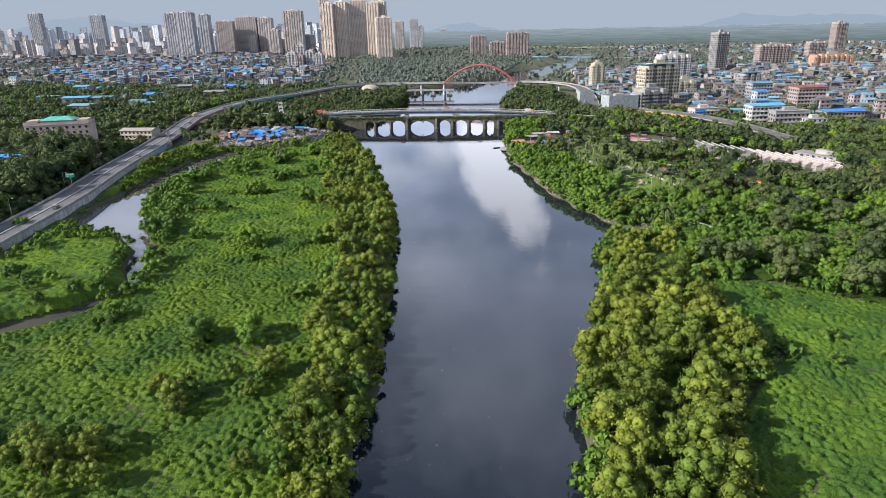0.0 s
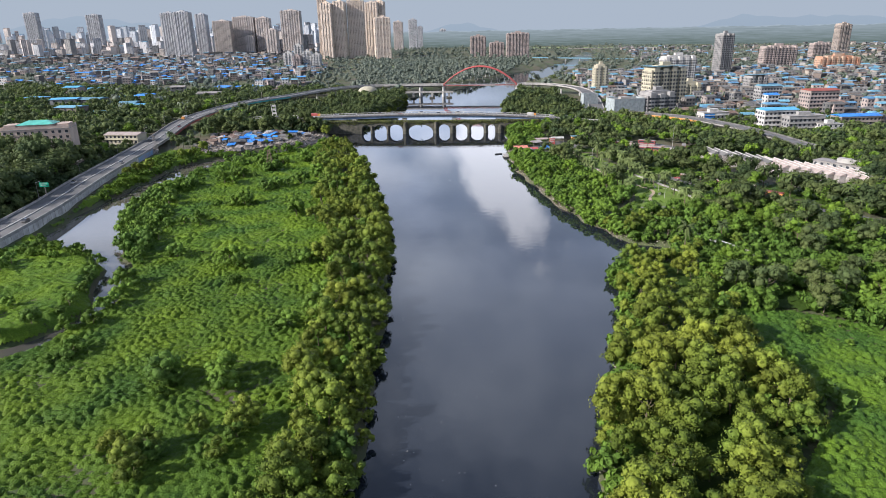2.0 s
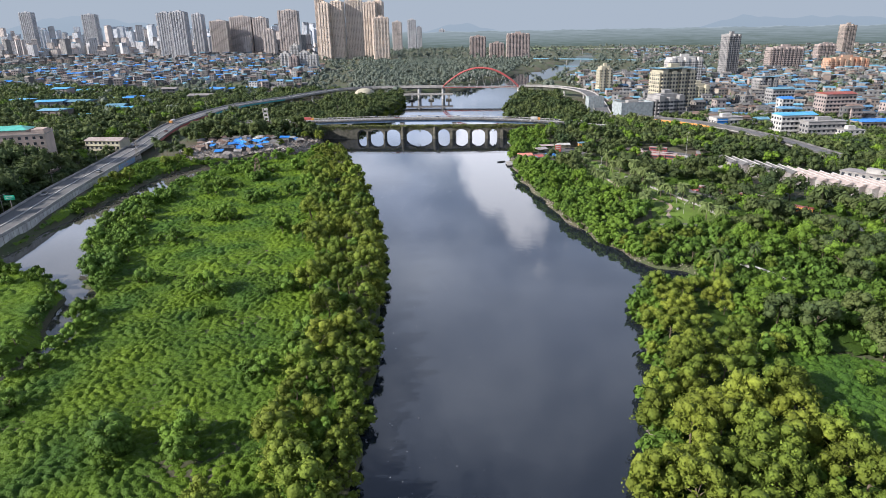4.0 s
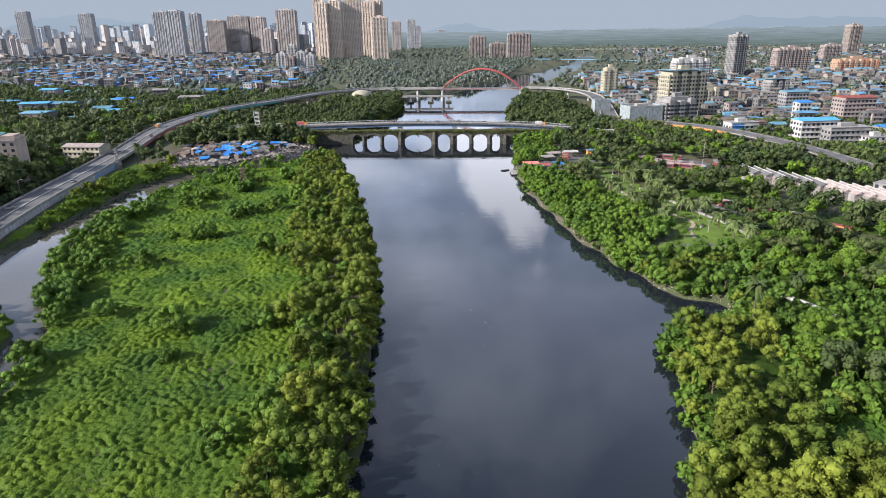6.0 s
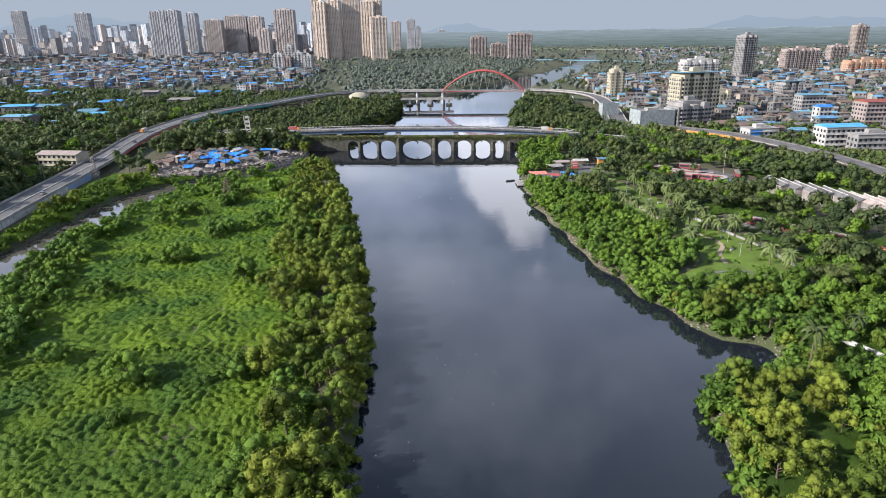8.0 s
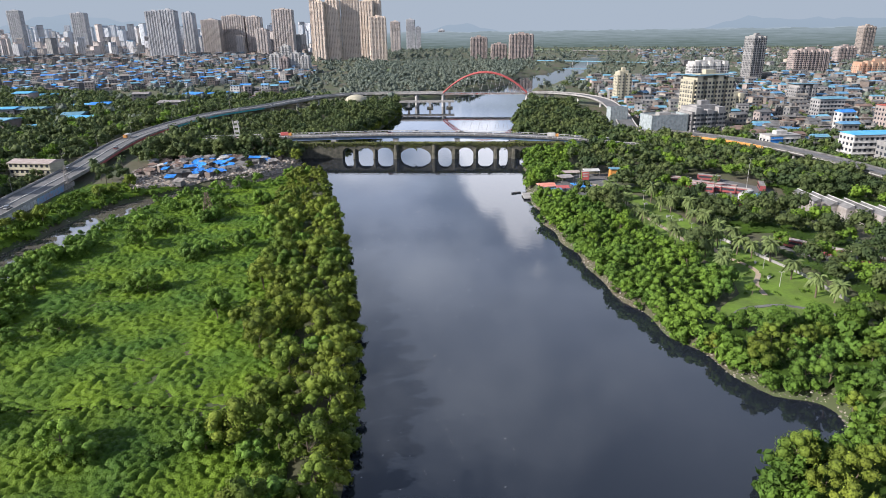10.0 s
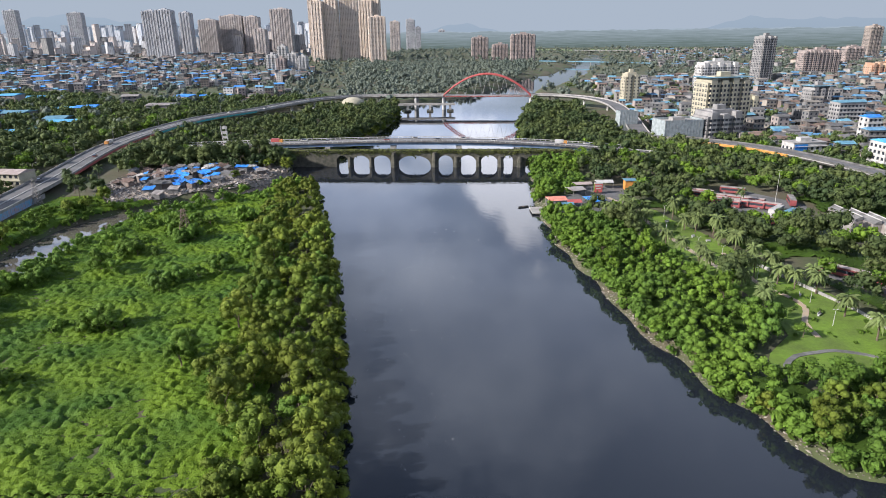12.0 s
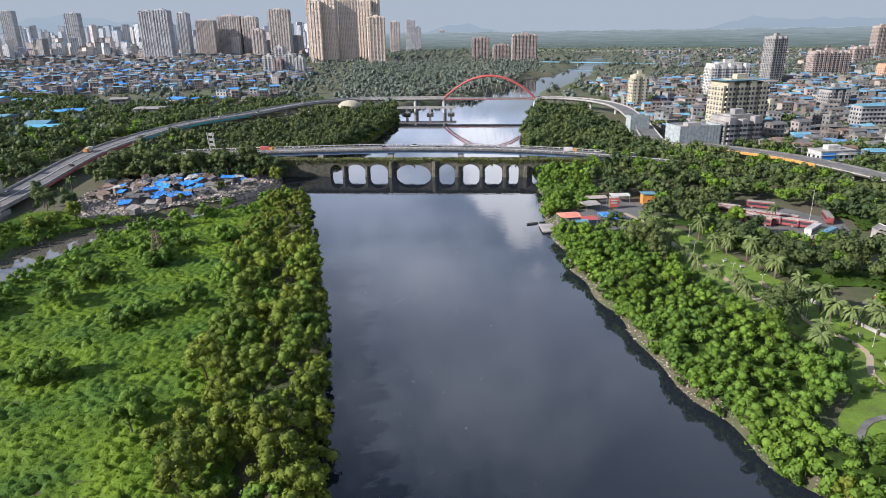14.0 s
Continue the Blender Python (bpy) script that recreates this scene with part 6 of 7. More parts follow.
def saw_shed(x, y, turn, teeth, pitch, width, shear, roof, label):
    """workshop of staggered bays, each under one saw tooth"""
    e = tagged(new("workshop_shed"), label, "shed", "depot sheds")
    e.matrix_basis = pose(x, y, float(height(x, y)) - 0.2, 0, 0, turn)
    for k in range(teeth):
        a, o = k * pitch, shear * k * pitch
        y0, y1 = o - width / 2, o + width / 2
        bm = bmesh.new()
        box(bm, a + 0.05, a + pitch - 0.05, y0 + 0.3, y1 - 0.3, 0, 5.2)
        part("wall", bm, M_SHEET, e)
        bm = bmesh.new()
        v = [bm.verts.new((px, py, pz)) for py in (y0, y1) for px, pz in ((a, 5.25), (a + pitch * 0.97, 5.25), (a + pitch * 0.74, 6.6))]
        for q in ((0, 2, 1), (3, 4, 5), (0, 3, 5, 2), (2, 5, 4, 1), (0, 1, 4, 3)):
            bm.faces.new([v[i] for i in q])
        bmesh.ops.recalc_face_normals(bm, faces=bm.faces)
        tooth = part("roof_tooth", bm, roof, e)
        bm = bmesh.new()
        bm.faces.new([bm.verts.new(c) for c in ((a + pitch * 0.985, y0 + 0.2, 5.4), (a + pitch * 0.985, y1 - 0.2, 5.4), (a + pitch * 0.765, y1 - 0.2, 6.6), (a + pitch * 0.765, y0 + 0.2, 6.6))])
        part("skylight", bm, M_DARKSHEET, tooth, "grimy glazed side")
        bm = bmesh.new()
        rod(bm, (a + pitch * 0.74, y0 - 0.2, 6.64), (a + pitch * 0.74, y1 + 0.2, 6.64), 0.2, 6)
        part("ridge_cap", bm, M_WHITE, tooth, "pale ridge flashing")
    return e


saw_shed(151, 376, 0, 6, 3.3, 17, -1.7, M_ROOFGREY, "depot workshop with grey saw-tooth roof")
saw_shed(169, 339, 0, 9, 3.1, 24, -1.35, M_PALESHEET, "depot workshop with pale pink saw-tooth roof")
house(205, 330, 34, 9, 6.0, M_CONC, M_SHEET, -58, False, "long flat-roofed grey depot building")
house(214, 296, 12, 9, 6.0, M_CREAM, M_RUST, -58, True, "small cream house with rusty roof")

# ---- jetty and stalls ----
def canopy(name, x, y, w, d, z, turn, mat, label):
    e = tagged(new(name), label, "canopy")
    e.matrix_basis = pose(x, y, float(height(x, y)), 0, 0, turn)
    bm = bmesh.new()
    v = [bm.verts.new(c) for c in ((-w / 2, -d / 2, z), (w / 2, -d / 2, z), (w / 2, 0, z + 0.8), (-w / 2, 0, z + 0.8), (w / 2, d / 2, z), (-w / 2, d / 2, z))]
    for q in ((0, 1, 2, 3), (3, 2, 4, 5), (0, 3, 5), (1, 4, 2), (5, 4, 1, 0)):
        bm.faces.new([v[i] for i in q])
    part("roof", bm, mat, e)
    for sx in (-1, 1):
        for sy in (-1, 1):
            bm = bmesh.new()
            rod(bm, (sx * (w / 2 - .3), sy * (d / 2 - .3), -0.4), (sx * (w / 2 - .3), sy * (d / 2 - .3), z), 0.08, 6)
            part("post", bm, M_SHEET, e)
    return e


M_SALMON = material("salmon_sheet", (0.62, 0.22, 0.15), 0.55, 0.25, 0.4)
canopy("stall_canopy", 50.5, 414, 8, 8, 2.8, 8, M_SALMON, "salmon-red sheet roof over a riverside stall")
canopy("stall_canopy", 57.5, 411, 6, 6, 2.4, 8, M_RED, "red sheet roof over a riverside stall")
canopy("stall_canopy", 53.5, 407, 6, 4, 2.2, 8, M_TEAL, "pale blue sheet roof over a riverside stall")
canopy("stall_canopy", 67, 414, 7, 10, 2.6, 12, M_TARP, "bright blue tarpaulin roof over a stall")
canopy("stall_canopy", 78.5, 443, 8, 6, 3.2, 0, M_PALECONC, "pale sheet canopy at the yard")
canopy("stall_canopy", 62, 430, 7, 8, 3.0, 20, M_SHEET, "grey sheet canopy at the yard")
canopy("stall_canopy", 67, 439, 9, 5, 3.2, 6, M_PINK, "faded pink awning at the yard")
jetty = tagged(new("jetty"), "weathered concrete jetty at the water's edge", "jetty")
bm = bmesh.new()
box(bm, 39.5, 50, 408.5, 418.5, 0.45, 1.0)
part("platform", bm, M_CONC, jetty)
for jx in (41, 44.5, 48):
    for jy in (409.5, 417.5):
        bm = bmesh.new()
        rod(bm, (jx, jy, -2.5), (jx, jy, 0.46), 0.3, 8)
        part("pile", bm, M_CONC, jetty)
boat = tagged(new("rowing_boat"), "small dark wooden boat moored at the jetty", "boat")
bm = bmesh.new()
rings = []
for i in range(9):
    t = i / 8
    w = 0.75 * math.sin(math.pi * (0.08 + 0.84 * t)) ** 0.7
    rings.append([bm.verts.new((-2.6 + 5.2 * t, sx * w * k, z)) for sx, k, z in ((-1, 1, 0.5), (-1, 0.7, -0.05), (1, 0.7, -0.05), (1, 1, 0.5), (1, 0.85, 0.42), (1, 0.55, 0.1), (-1, 0.55, 0.1), (-1, 0.85, 0.42))])
for a, b in zip(rings, rings[1:]):
    for j in range(8):
        bm.faces.new((a[j], a[(j + 1) % 8], b[(j + 1) % 8], b[j]))
bm.faces.new(rings[0])
bm.faces.new(rings[-1][::-1])
bmesh.ops.recalc_face_normals(bm, faces=bm.faces)
part("hull", bm, M_DARKSHEET, boat)
bm = bmesh.new()
box(bm, -0.2, 0.2, -0.6, 0.6, 0.28, 0.34)
part("thwart", bm, M_BARK, boat)
boat.matrix_basis = pose(37.3, 421.5, 0.0, 0, 0, 25)
kiosk = tagged(new("kiosk"), "yellow kiosk with a pale blue roof beside trees", "kiosk")
for nm, c, m in (("wall", (-2.6, 2.6, -2, 2, 0, 4.6), M_ORANGE), ("roof", (-3, 3, -2.5, 2.5, 4.65, 4.9), M_TEAL), ("door", (-0.6, 0.6, -2.06, -1.98, 0, 2.1), M_GLASS)):
    bm = bmesh.new()
    box(bm, *c)
    part(nm, bm, m, kiosk)
kiosk.location = (90, 440, float(height(90, 440)))
board = tagged(new("billboard"), "red and green advertising board on a short stand", "billboard")
for nm, c, m in (("panel", (-1.8, 1.8, -0.9, 0.9, 0.8, 4.8), M_RED), ("panel_top", (-1.8, 1.8, -0.92, 0.92, 4.82, 5.1), M_WHITE), ("side_panel", (-1.86, -1.81, -0.85, 0.85, 1.0, 4.6), M_LAWN), ("stand", (-1.8, 1.8, -0.3, 0.3, -0.2, 0.8), M_SHEET), ("text_bar", (-1.5, 1.5, -0.95, -0.91, 3.6, 4.1), M_WHITE), ("text_bar", (-1.2, 1.2, -0.95, -0.91, 2.4, 2.9), M_WHITE)):
    bm = bmesh.new()
    box(bm, *c)
    part(nm, bm, m, board)
board.location = (73, 432, float(height(73, 432)))

# ---- shacks on the left bank ----
def shack(x, y, w, d, h, turn, roof, label):
    e = tagged(new("shack"), label, "shack", "shacks on the rubble bank")
    e.matrix_basis = pose(x, y, float(height(x, y)) - 0.1, 0, 0, turn)
    bm = bmesh.new()
    box(bm, -w / 2, w / 2, -d / 2, d / 2, 0, h)
    part("wall", bm, M_DULLW if rng.random() < 0.6 else M_DULLB, e)
    bm = bmesh.new()
    n = 5
    g = [[bm.verts.new((-w / 2 - .4 + (w + .8) * i / n, -d / 2 - .5 + (d + 1) * j / n, h + 0.1 + 0.9 * j / n + rng.uniform(0, 0.45))) for i in range(n + 1)] for j in range(n + 1)]
    for j in range(n):
        for i in range(n):
            bm.faces.new((g[j][i], g[j][i + 1], g[j + 1][i + 1], g[j + 1][i]))
    geom = bmesh.ops.extrude_face_region(bm, geom=list(bm.faces))["geom"]
    for q in geom:
        if isinstance(q, bmesh.types.BMVert):
            q.co.z += 0.07
    bmesh.ops.recalc_face_normals(bm, faces=bm.faces)
    part("roof", bm, roof, e)
    bm = bmesh.new()
    box(bm, -0.45, 0.45, -d / 2 - 0.05, -d / 2 + 0.02, 0, 1.7)
    part("door", bm, M_DARKSHEET, e)


for x, y in spread_over(-172, -90, 430, 508, 4.6, lambda x, y: (outside(x, y, SLUM) < -2) & (y > np.interp(x, [-172, -150, -125, -108, -90], [462, 458, 446, 478, 492])) & (rng.random(x.shape) < np.interp(x, [-170, -145, -118, -105, -92], [0.55, 0.75, 0.8, 0.5, 0.2]))):
    r_ = rng.random()
    rf, lb = (M_TARP, "low shack under a blue tarpaulin on rubble") if r_ < (0.5 if -140 < x < -104 else 0.14) else (M_ROOFBROWN if r_ < 0.55 else M_SHEET, "low shack with a rusty sheet roof on rubble") if r_ < 0.72 else (M_DARKSHEET, "low shack with a black plastic roof on rubble") if r_ < 0.93 else (M_PALECONC, "low shack under a pale sheet on rubble")
    big_ = rng.random() < 0.2
    shack(x, y, rng.uniform(5, 8.5) if big_ else rng.uniform(2.0, 4.6), rng.uniform(1.8, 4.0), rng.uniform(1.4, 3.6), rng.uniform(-80, 90), rf, lb)
for x, y in ((-132, 437), (-128, 446), (-140, 446), (-97, 487), (-97, 503)):
    shack(x, y, 4.5, 3.6, 2.1, rng.uniform(-20, 30), M_TARP if rng.random() < 0.4 else M_SHEET, "small patched shack at the rubble edge")
flat("rubble_bank", SLUM.tolist(), 0.1, M_RUBBLE, "trampled bank of rubble and mud", "ground")


def scatter_bits(name, spots, zs, size, mat, label, category, flatness=0.5):
    n = len(spots)
    s = size * rng.uniform(0.4, 1.5, (n, 1, 1)) * np.array([1, 1, flatness])
    v = (ICO_V[None] * s * rng.uniform(0.7, 1.2, (n, 12, 1)))
    a = rng.uniform(0, 6.28, n)
    c, q = np.cos(a)[:, None], np.sin(a)[:, None]
    w = np.empty_like(v)
    w[:, :, 0] = v[:, :, 0] * c * 1.5 - v[:, :, 1] * q + spots[:, 0:1]
    w[:, :, 1] = v[:, :, 0] * q * 1.5 + v[:, :, 1] * c + spots[:, 1:2]
    w[:, :, 2] = v[:, :, 2] + zs[:, None]
    t = (ICO_F[None] + (np.arange(n) * 12)[:, None, None]).reshape(-1, 3)
    return tagged(new(name, quick_mesh(name, w.reshape(-1, 3), t, np.zeros((0, 4), int), mat)), label, category, kind="stuff")


sp = spread_over(-172, -78, 428, 508, 1.25, lambda x, y: (outside(x, y, SLUM) < 0) & (rng.random(x.shape) < 0.8))
scatter_bits("rubble", sp, height(sp[:, 0], sp[:, 1]) + 0.15, 0.55, M_RUBBLE, "heaps of broken concrete, wood and rubbish", "rubble", 0.6)
# planks, poles and sheets thrown over the rubble
sp = spread_over(-172, -76, 428, 508, 1.9, lambda x, y: (outside(x, y, SLUM) < 0) & (rng.random(x.shape) < 0.8))
for nm_, part_, m_, lb_ in (("loose_planks", sp[::3], M_RUBBLE, "splintered planks and poles strewn over rubble"), ("loose_sheets", sp[1::3], M_DARKSHEET, "dark rags and plastic sheets strewn over rubble"), ("pale_scraps", sp[2::3], M_WHITE, "pale paper and plastic scraps strewn over rubble")):
    n = len(part_)
    cv, cf = cards(rng, np.stack([part_[:, 0], part_[:, 1], height(part_[:, 0], part_[:, 1]) + 0.55], 1), rng.normal(size=(n, 3)) * 0.35 + np.array([0, -0.2, 1.0]), 0.55 if nm_ == "pale_scraps" else 1.1)
    tagged(new(nm_, quick_mesh(nm_, cv, np.zeros((0, 3), int), cf, m_)), lb_, "rubbish", kind="stuff")


def lattice_mast(x, y, tall, half, mat, label):
    """four-legged steel lattice mast with cross arms"""
    e = tagged(new("lattice_mast"), label, "pylon")
    e.location = (x, y, float(height(x, y)) - 0.3)
    foot = lambda sx, sy, t: Vector((sx * half * (1 - 0.8 * t), sy * half * (1 - 0.8 * t), tall * t))
    ring = ((-1, -1), (1, -1), (1, 1), (-1, 1))
    for sx, sy in ring:
        bm = bmesh.new()
        rod(bm, foot(sx, sy, 0), foot(sx, sy, 1), 0.13, 5, 0.09)
        part("leg", bm, mat, e)
    for k in range(7):
        t0, t1 = k / 7, (k + 1) / 7
        for (a, b) in zip(ring, ring[1:] + ring[:1]):
            bm = bmesh.new()
            rod(bm, foot(*a, t0), foot(*b, t1), 0.06, 4)
            rod(bm, foot(*b, t0), foot(*a, t1), 0.06, 4)
            part("bracing", bm, mat, e)
    for z in (0.8, 0.93):
        bm = bmesh.new()
        rod(bm, (-1.8, 0, tall * z), (1.8, 0, tall * z), 0.08, 5)
        part("cross_arm", bm, mat, e)


lattice_mast(-183, 428, 12.5, 1.5, M_SHEET, "grey steel lattice mast beside the elevated road")
lattice_mast(-97, 378, 12.5, 2.2, M_ROOFBROWN, "rusty lattice mast overgrown among creeper-clad trees")
for k in range(9):
    plant("vine_clad_tree", -97 + rng.normal() * 3, 376 + rng.normal() * 4, rng.uniform(0.8, 1.2), "creeper-clad tree round the rusty mast")
sp = spread_over(22, 90, 90, 500, 0.75, lambda x, y: (shore(x, y) > -0.6) & (shore(x, y) < 3.0) & (x > 20) & (rng.random(x.shape) < 0.9))
scatter_bits("bank_stones", sp, height(sp[:, 0], sp[:, 1]) + 0.08, 0.25, M_SHORE, "grey stones and rubbish along the muddy waterline", "stones", 0.6)
sp = spread_over(-160, -100, 235, 440, 1.2, lambda x, y: ~in_island(x, y) & (shore(x, y) > -0.5) & (shore(x, y) < 2.2) & (rng.random(x.shape) < 0.5))
scatter_bits("channel_stones", sp, height(sp[:, 0], sp[:, 1]) + 0.05, 0.3, M_SHORE, "pale stones and rubbish along the channel", "stones", 0.6)
sp = np.stack([-17.5 + rng.normal(size=60) * 1.0, 106 + rng.normal(size=60) * 3.0], 1)
scatter_bits("foam_patch", sp, np.full(60, 0.05), 0.28, M_RUBBLE, "pale rubbish and foam caught at the island's edge", "litter", 0.3)
nl = 300
sp = np.stack([-8 + rng.normal(size=nl) * 9 + 6 * np.sin(np.linspace(0, 9, nl)), rng.uniform(95, 400, nl)], 1)
sp = sp[shore(sp[:, 0], sp[:, 1]) < -3]
scatter_bits("floating_litter", sp, np.full(len(sp), 0.02), 0.09, M_WHITE, "small white bits of litter floating on the river", "litter", 0.4)

# ---- roadside: fence, sign, vehicles ----
M_MURAL = material("mural_blue", (0.10, 0.32, 0.50), 0.7, 0.5, 0.6, second=(0.30, 0.22, 0.25))
fence = tagged(new("road_fence"), "white panel fence along the elevated road", "fence")
fl_ = [p for p in smooth_path(line, 3.0) if 200 < p[1] < 430]
for a, b in zip(fl_, fl_[1:]):
    va, vb = Vector(a), Vector(b)
    d = (vb - va).normalized()
    r = Vector((d.y, -d.x, 0)) * 7.8
    q0, q1 = va + r, vb + r
    bm = bmesh.new()
    vs = [bm.verts.new(c) for c in (q0 + Vector((0, 0, -3.2)), q1 + Vector((0, 0, -3.2)), q1 + Vector((0, 0, -0.1)), q0 + Vector((0, 0, -0.1)))]
    f = bm.faces.new(vs)
    ex = bmesh.ops.extrude_face_region(bm, geom=[f])["geom"]
    for g in ex:
        if isinstance(g, bmesh.types.BMVert):
            g.co += r.normalized() * 0.08
    bmesh.ops.recalc_face_normals(bm, faces=bm.faces)
    part("panel", bm, M_MURAL if 396 < a[1] < 424 else M_WHITE, fence, "blue painted panel" if 396 < a[1] < 424 else "")
    bm = bmesh.new()
    box(bm, q0.x - 0.12, q0.x + 0.12, q0.y - 0.12, q0.y + 0.12, q0.z - 4, q0.z + 0.25)
    part("post", bm, M_SHEET, fence)
gate = tagged(new("sign_gantry"), "white steel sign gantry beside the road bridge", "gantry")
for s in (-1.6, 1.6):
    bm = bmesh.new()
    rod(bm, (-136 + s, 555, 2), (-137.5 + s, 555, 20), 0.35, 8)
    part("leg", bm, M_WHITE, gate)
for z in (9, 12, 15, 18):
    bm = bmesh.new()
    box(bm, -138.2, -135, 554.8, 555.2, z, z + 1.6)
    part("crosspiece", bm, M_WHITE, gate)
sign = tagged(new("road_sign"), "green road sign on a pole", "sign")
for nm, c, m in (("board", (-2.2, 2.2, -0.06, 0.06, 5.0, 7.0), material("sign_green", (0.02, 0.33, 0.20), 0.4, 0.15, 0.5)), ("text_bar", (-1.6, 1.4, -0.09, -0.065, 6.2, 6.5), M_WHITE), ("text_bar", (-1.6, 0.8, -0.09, -0.065, 5.5, 5.8), M_WHITE), ("pole", (-0.12, 0.12, 0.07, 0.3, 0, 7.0), M_SHEET)):
    bm = bmesh.new()
    box(bm, *c)
    part(nm, bm, m, sign)
sign.location = (-182, 306, road_z(306))


def vehicle(x, y, z, turn, kind, mat, label):
    e = tagged(new(kind), label, kind)
    e.matrix_basis = pose(x, y, z, 0, 0, turn)
    L, W, H = (7.0, 2.4, 2.9) if kind == "truck" else (4.2, 1.7, 1.45)
    bm = bmesh.new()
    if kind == "truck":
        box(bm, -L / 2, L / 2 - 1.9, -W / 2, W / 2, 0.9, H)
    else:
        box(bm, -L / 2, L / 2, -W / 2, W / 2, 0.35, 0.85)
    bmesh.ops.bevel(bm, geom=list(bm.edges), offset=0.12, segments=2, affect="EDGES")
    part("load_body" if kind == "truck" else "body", bm, mat, e)
    bm = bmesh.new()
    if kind == "truck":
        box(bm, L / 2 - 1.8, L / 2, -W / 2, W / 2, 0.6, 2.4)
    else:
        v = box(bm, -L * 0.38, L * 0.25, -W / 2 + 0.08, W / 2 - 0.08, 0.84, H)
        for q in v[4:]:
            q.co.x *= 0.75
    part("cab", bm, M_ORANGE if kind == "truck" else M_GLASS, e)
    for wx in (-L * 0.32, L * 0.34):
        for wy in (-W / 2 + 0.1, W / 2 - 0.1):
            w = part("wheel", WHEEL, None, e)
            w.location, w.scale = (wx, wy, 0.5 if kind == "truck" else 0.33), (1, 1, 1) if kind == "truck" else (0.66, 0.66, 0.66)


def along(path, t, off):
    i = min(int(t * (len(path) - 1)), len(path) - 2)
    a, b = Vector(path[i]), Vector(path[i + 1])
    d = (b - a).normalized()
    p = a.lerp(b, t * (len(path) - 1) - i) + Vector((d.y, -d.x, 0)).normalized() * off
    return p.x, p.y, p.z + 0.07, math.degrees(math.atan2(d.y, d.x))


mats_ = [M_WHITE, M_SHEET, M_MAROON, M_WHITE, M_DARKSHEET, M_PALECONC]
for k in range(17):
    t, off = 0.06 + 0.052 * k + rng.uniform(-0.012, 0.012), (-2.6 if k % 2 else 2.6)
    x, y, z, a = along(line4, t, off)
    big = k in (4, 14)
    vehicle(x, y, z, a + (180 if off < 0 else 0), "truck" if big else "car", (M_RED if k == 4 else M_WHITE) if big else mats_[k % 6], ("truck with a red load body on the road bridge" if k == 4 else "white box truck on the road bridge") if big else "small car on the road bridge")
for k in range(12):
    t, off = 0.12 + 0.066 * k + rng.uniform(-0.02, 0.02), (-3.6 if k % 2 else 3.6)
    x, y, z, a = along(line, t, off)
    vehicle(x, y, z, a + (180 if off < 0 else 0), "truck" if k == 7 else "car", mats_[(k + 2) % 6], "white truck on the elevated road" if k == 7 else "small car on the elevated road")
for k in range(14):
    x, y, z, a = along(line, 0.1 + k * 0.062, -7.7)
    e = tagged(new("street_lamp"), "grey street lamp on the elevated road", "street lamp", "street lamps of the elevated road")
    e.location = (x, y, z - 0.6)
    bm = bmesh.new()
    rod(bm, (0, 0, 0), (0, 0, 8.5), 0.13, 7, 0.07)
    part("pole", bm, M_SHEET, e)
    bm = bmesh.new()
    rod(bm, (0, 0, 8.4), (1.6, 0, 8.9), 0.06, 6)
    part("arm", bm, M_SHEET, e)
    bm = bmesh.new()
    box(bm, 1.4, 2.1, -0.15, 0.15, 8.82, 8.96)
    part("lamp_head", bm, M_PALECONC, e)

# dome, netting, far crossings, fields
dome = tagged(new("dome_hall"), "tan domed hall among the trees", "dome")
bm = bmesh.new()
bmesh.ops.create_uvsphere(bm, u_segments=28, v_segments=14, radius=1)
for v in bm.verts:
    v.co = Vector((v.co.x * 11, v.co.y * 11, max(v.co.z, -0.05) * 5.5 + 5.5))
part("shell", bm, M_CREAM, dome)
bm = bmesh.new()
rod(bm, (0, 0, -1), (0, 0, 5.4), 11.0, 28)
part("drum", bm, M_CREAM, dome)
dome.location = (-83, 780, 4.6)
M_NET = material("scaffold_net", (0.27, 0.30, 0.30), 0.85, 0.5, 0.5, second=(0.18, 0.205, 0.21))


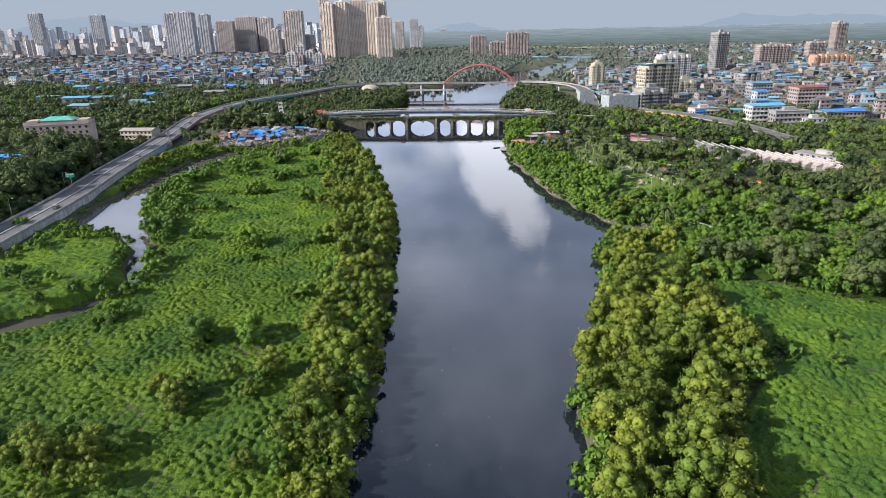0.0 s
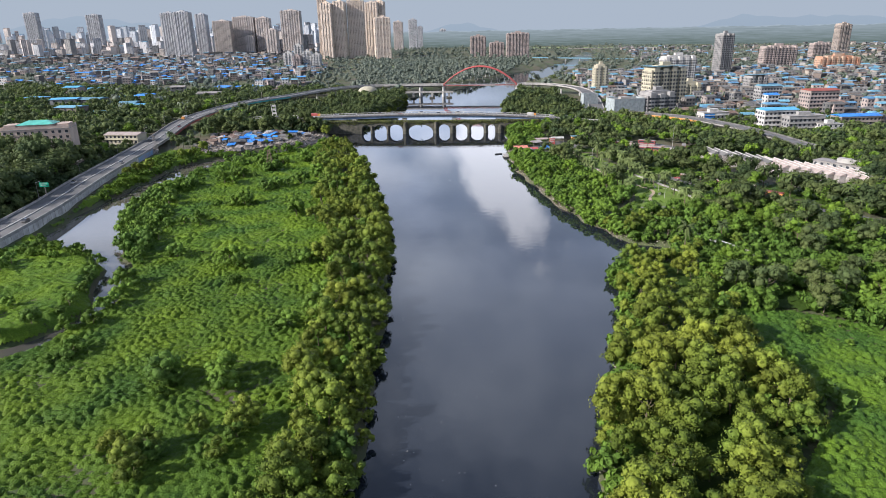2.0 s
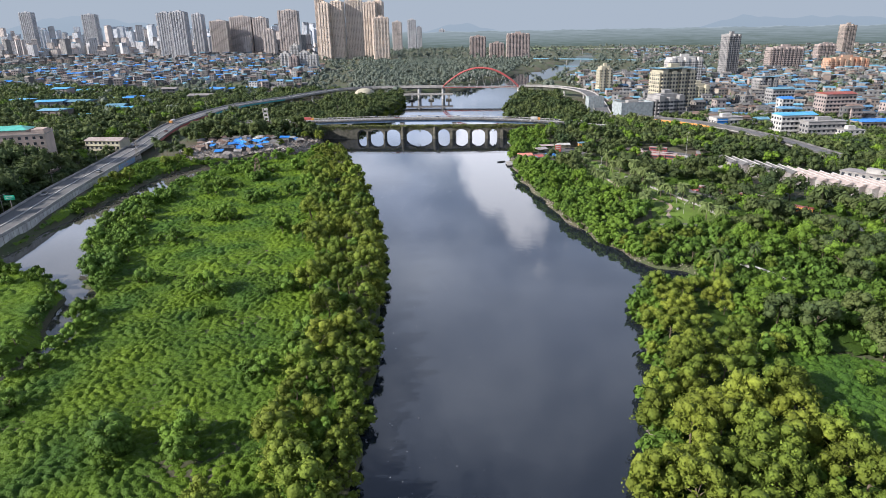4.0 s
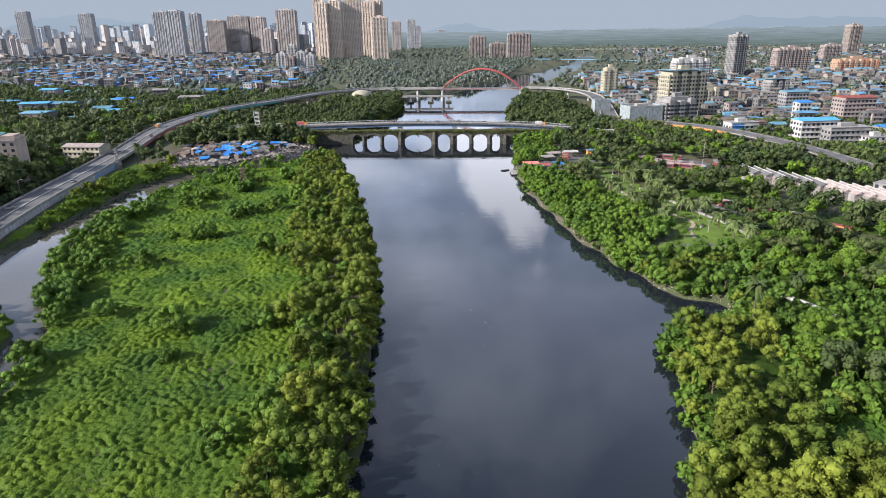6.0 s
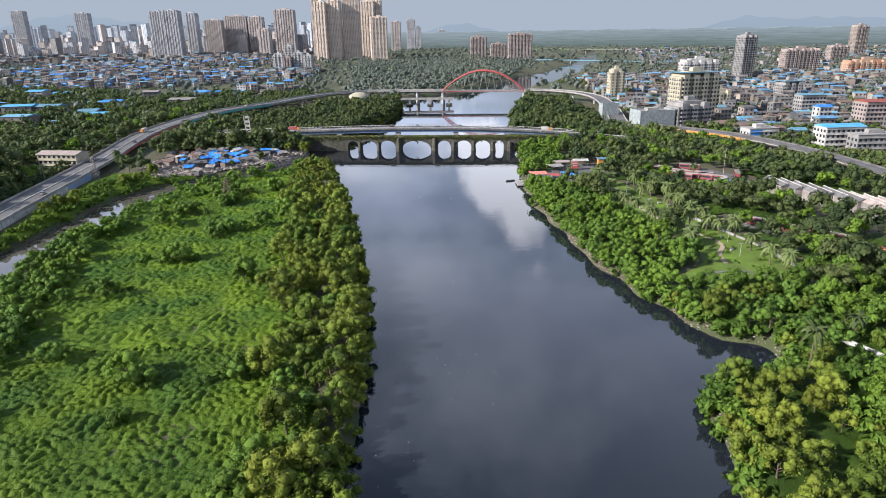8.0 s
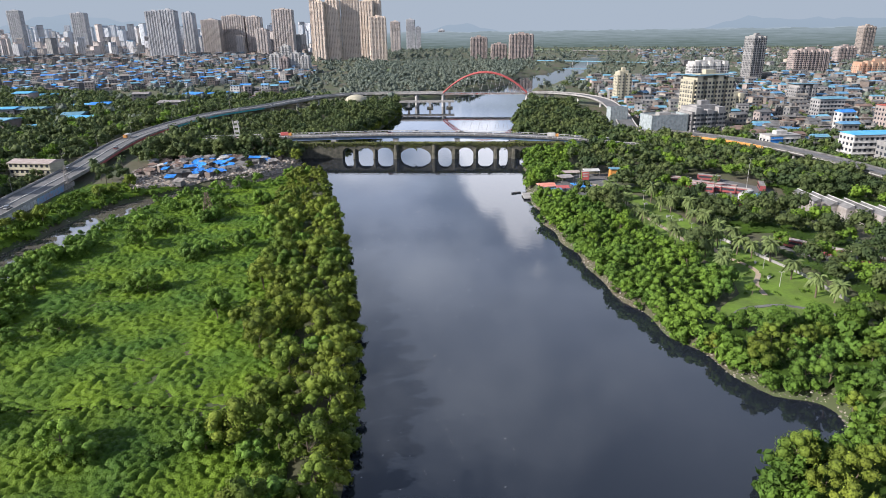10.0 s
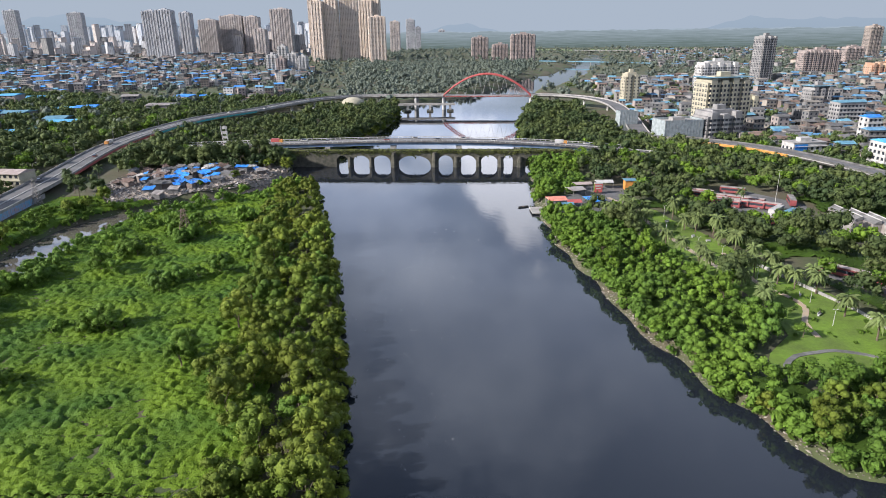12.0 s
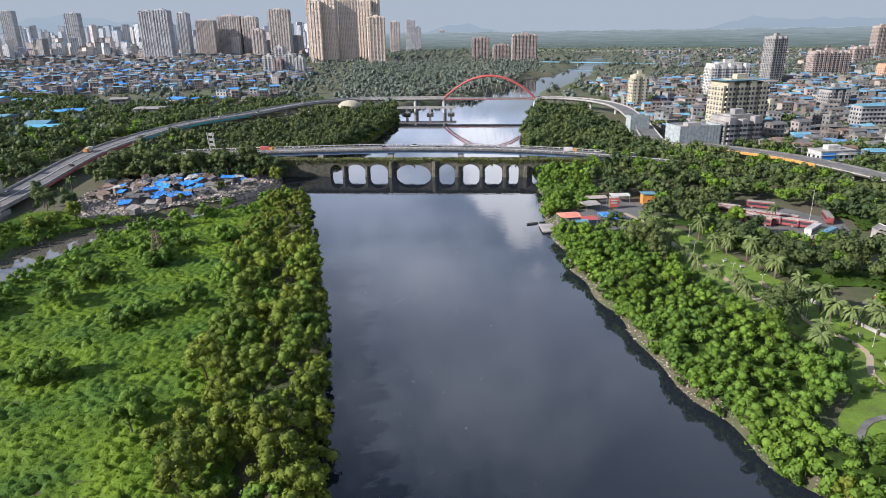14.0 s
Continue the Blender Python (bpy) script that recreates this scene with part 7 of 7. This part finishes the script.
def netting(x, y, w, d, h, turn):
    e = tagged(new("scaffold_netting"), "pale grey-green scaffold netting round a building site", "scaffold")
    e.matrix_basis = pose(x, y, float(height(x, y)), 0, 0, turn)
    for c in ((-w / 2, w / 2, -d / 2 - 0.1, -d / 2, 0, h), (-w / 2, w / 2, d / 2, d / 2 + 0.1, 0, h), (-w / 2 - 0.1, -w / 2, -d / 2, d / 2, 0, h), (w / 2, w / 2 + 0.1, -d / 2, d / 2, 0, h)):
        bm = bmesh.new()
        box(bm, *c)
        part("net", bm, M_NET, e)
    for k in range(int(w / 2.2) + 1):
        bm = bmesh.new()
        xx = -w / 2 + k * 2.2
        rod(bm, (xx, -d / 2 - 0.25, 0), (xx, -d / 2 - 0.25, h + 1), 0.05, 5)
        part("upright", bm, M_CONC, e)


netting(159, 571, 27.5, 17, 15.4, 10)
netting(141, 626, 14, 8, 14.5, 8)
for nm, pts, mat, lb in (("footbridge", [(235, 1660, 9), (350, 1575, 9), (480, 1480, 8)], M_TEAL, "distant blue footbridge over the river"), ("far_bridge", [(440, 2262, 12), (560, 2235, 12), (720, 2200, 12)], M_CONC, "distant concrete road bridge")):
    e = tagged(new(nm), lb, "bridge")
    part("deck", ribbon(pts, [(-3, 0), (3, 0), (3, -1.6), (-3, -1.6)]), mat, e)
    for (ax, ay, az), (bx, by, bz) in zip(pts, pts[1:]):
        for k in range(4):
            t = (k + 0.5) / 4
            bm = bmesh.new()
            rod(bm, (ax + (bx - ax) * t, ay + (by - ay) * t, -2), (ax + (bx - ax) * t, ay + (by - ay) * t, az - 1.5), 1.0, 8)
            part("pier", bm, M_CONC, e)
M_CROP = material("far_crop", (0.12, 0.20, 0.06), 0.95, 0.3, 0.01, second=(0.16, 0.19, 0.08))
for cx_, cy_, w_, d_ in ((-132, 1410, 110, 70), (560, 2520, 240, 150), (820, 2560, 300, 160), (400, 2640, 220, 140), (1150, 2450, 260, 130)):
    bm = bmesh.new()
    bm.faces.new([bm.verts.new((cx_ + w_ / 2 * math.cos(a) * (1 + 0.15 * math.sin(3 * a)), cy_ + d_ / 2 * math.sin(a), 5.2)) for a in np.linspace(0, 2 * math.pi, 18)[:-1]])
    tagged(part("far_field", bm, M_CROP, None), "distant pale green field on the plain", "field", kind="structure")
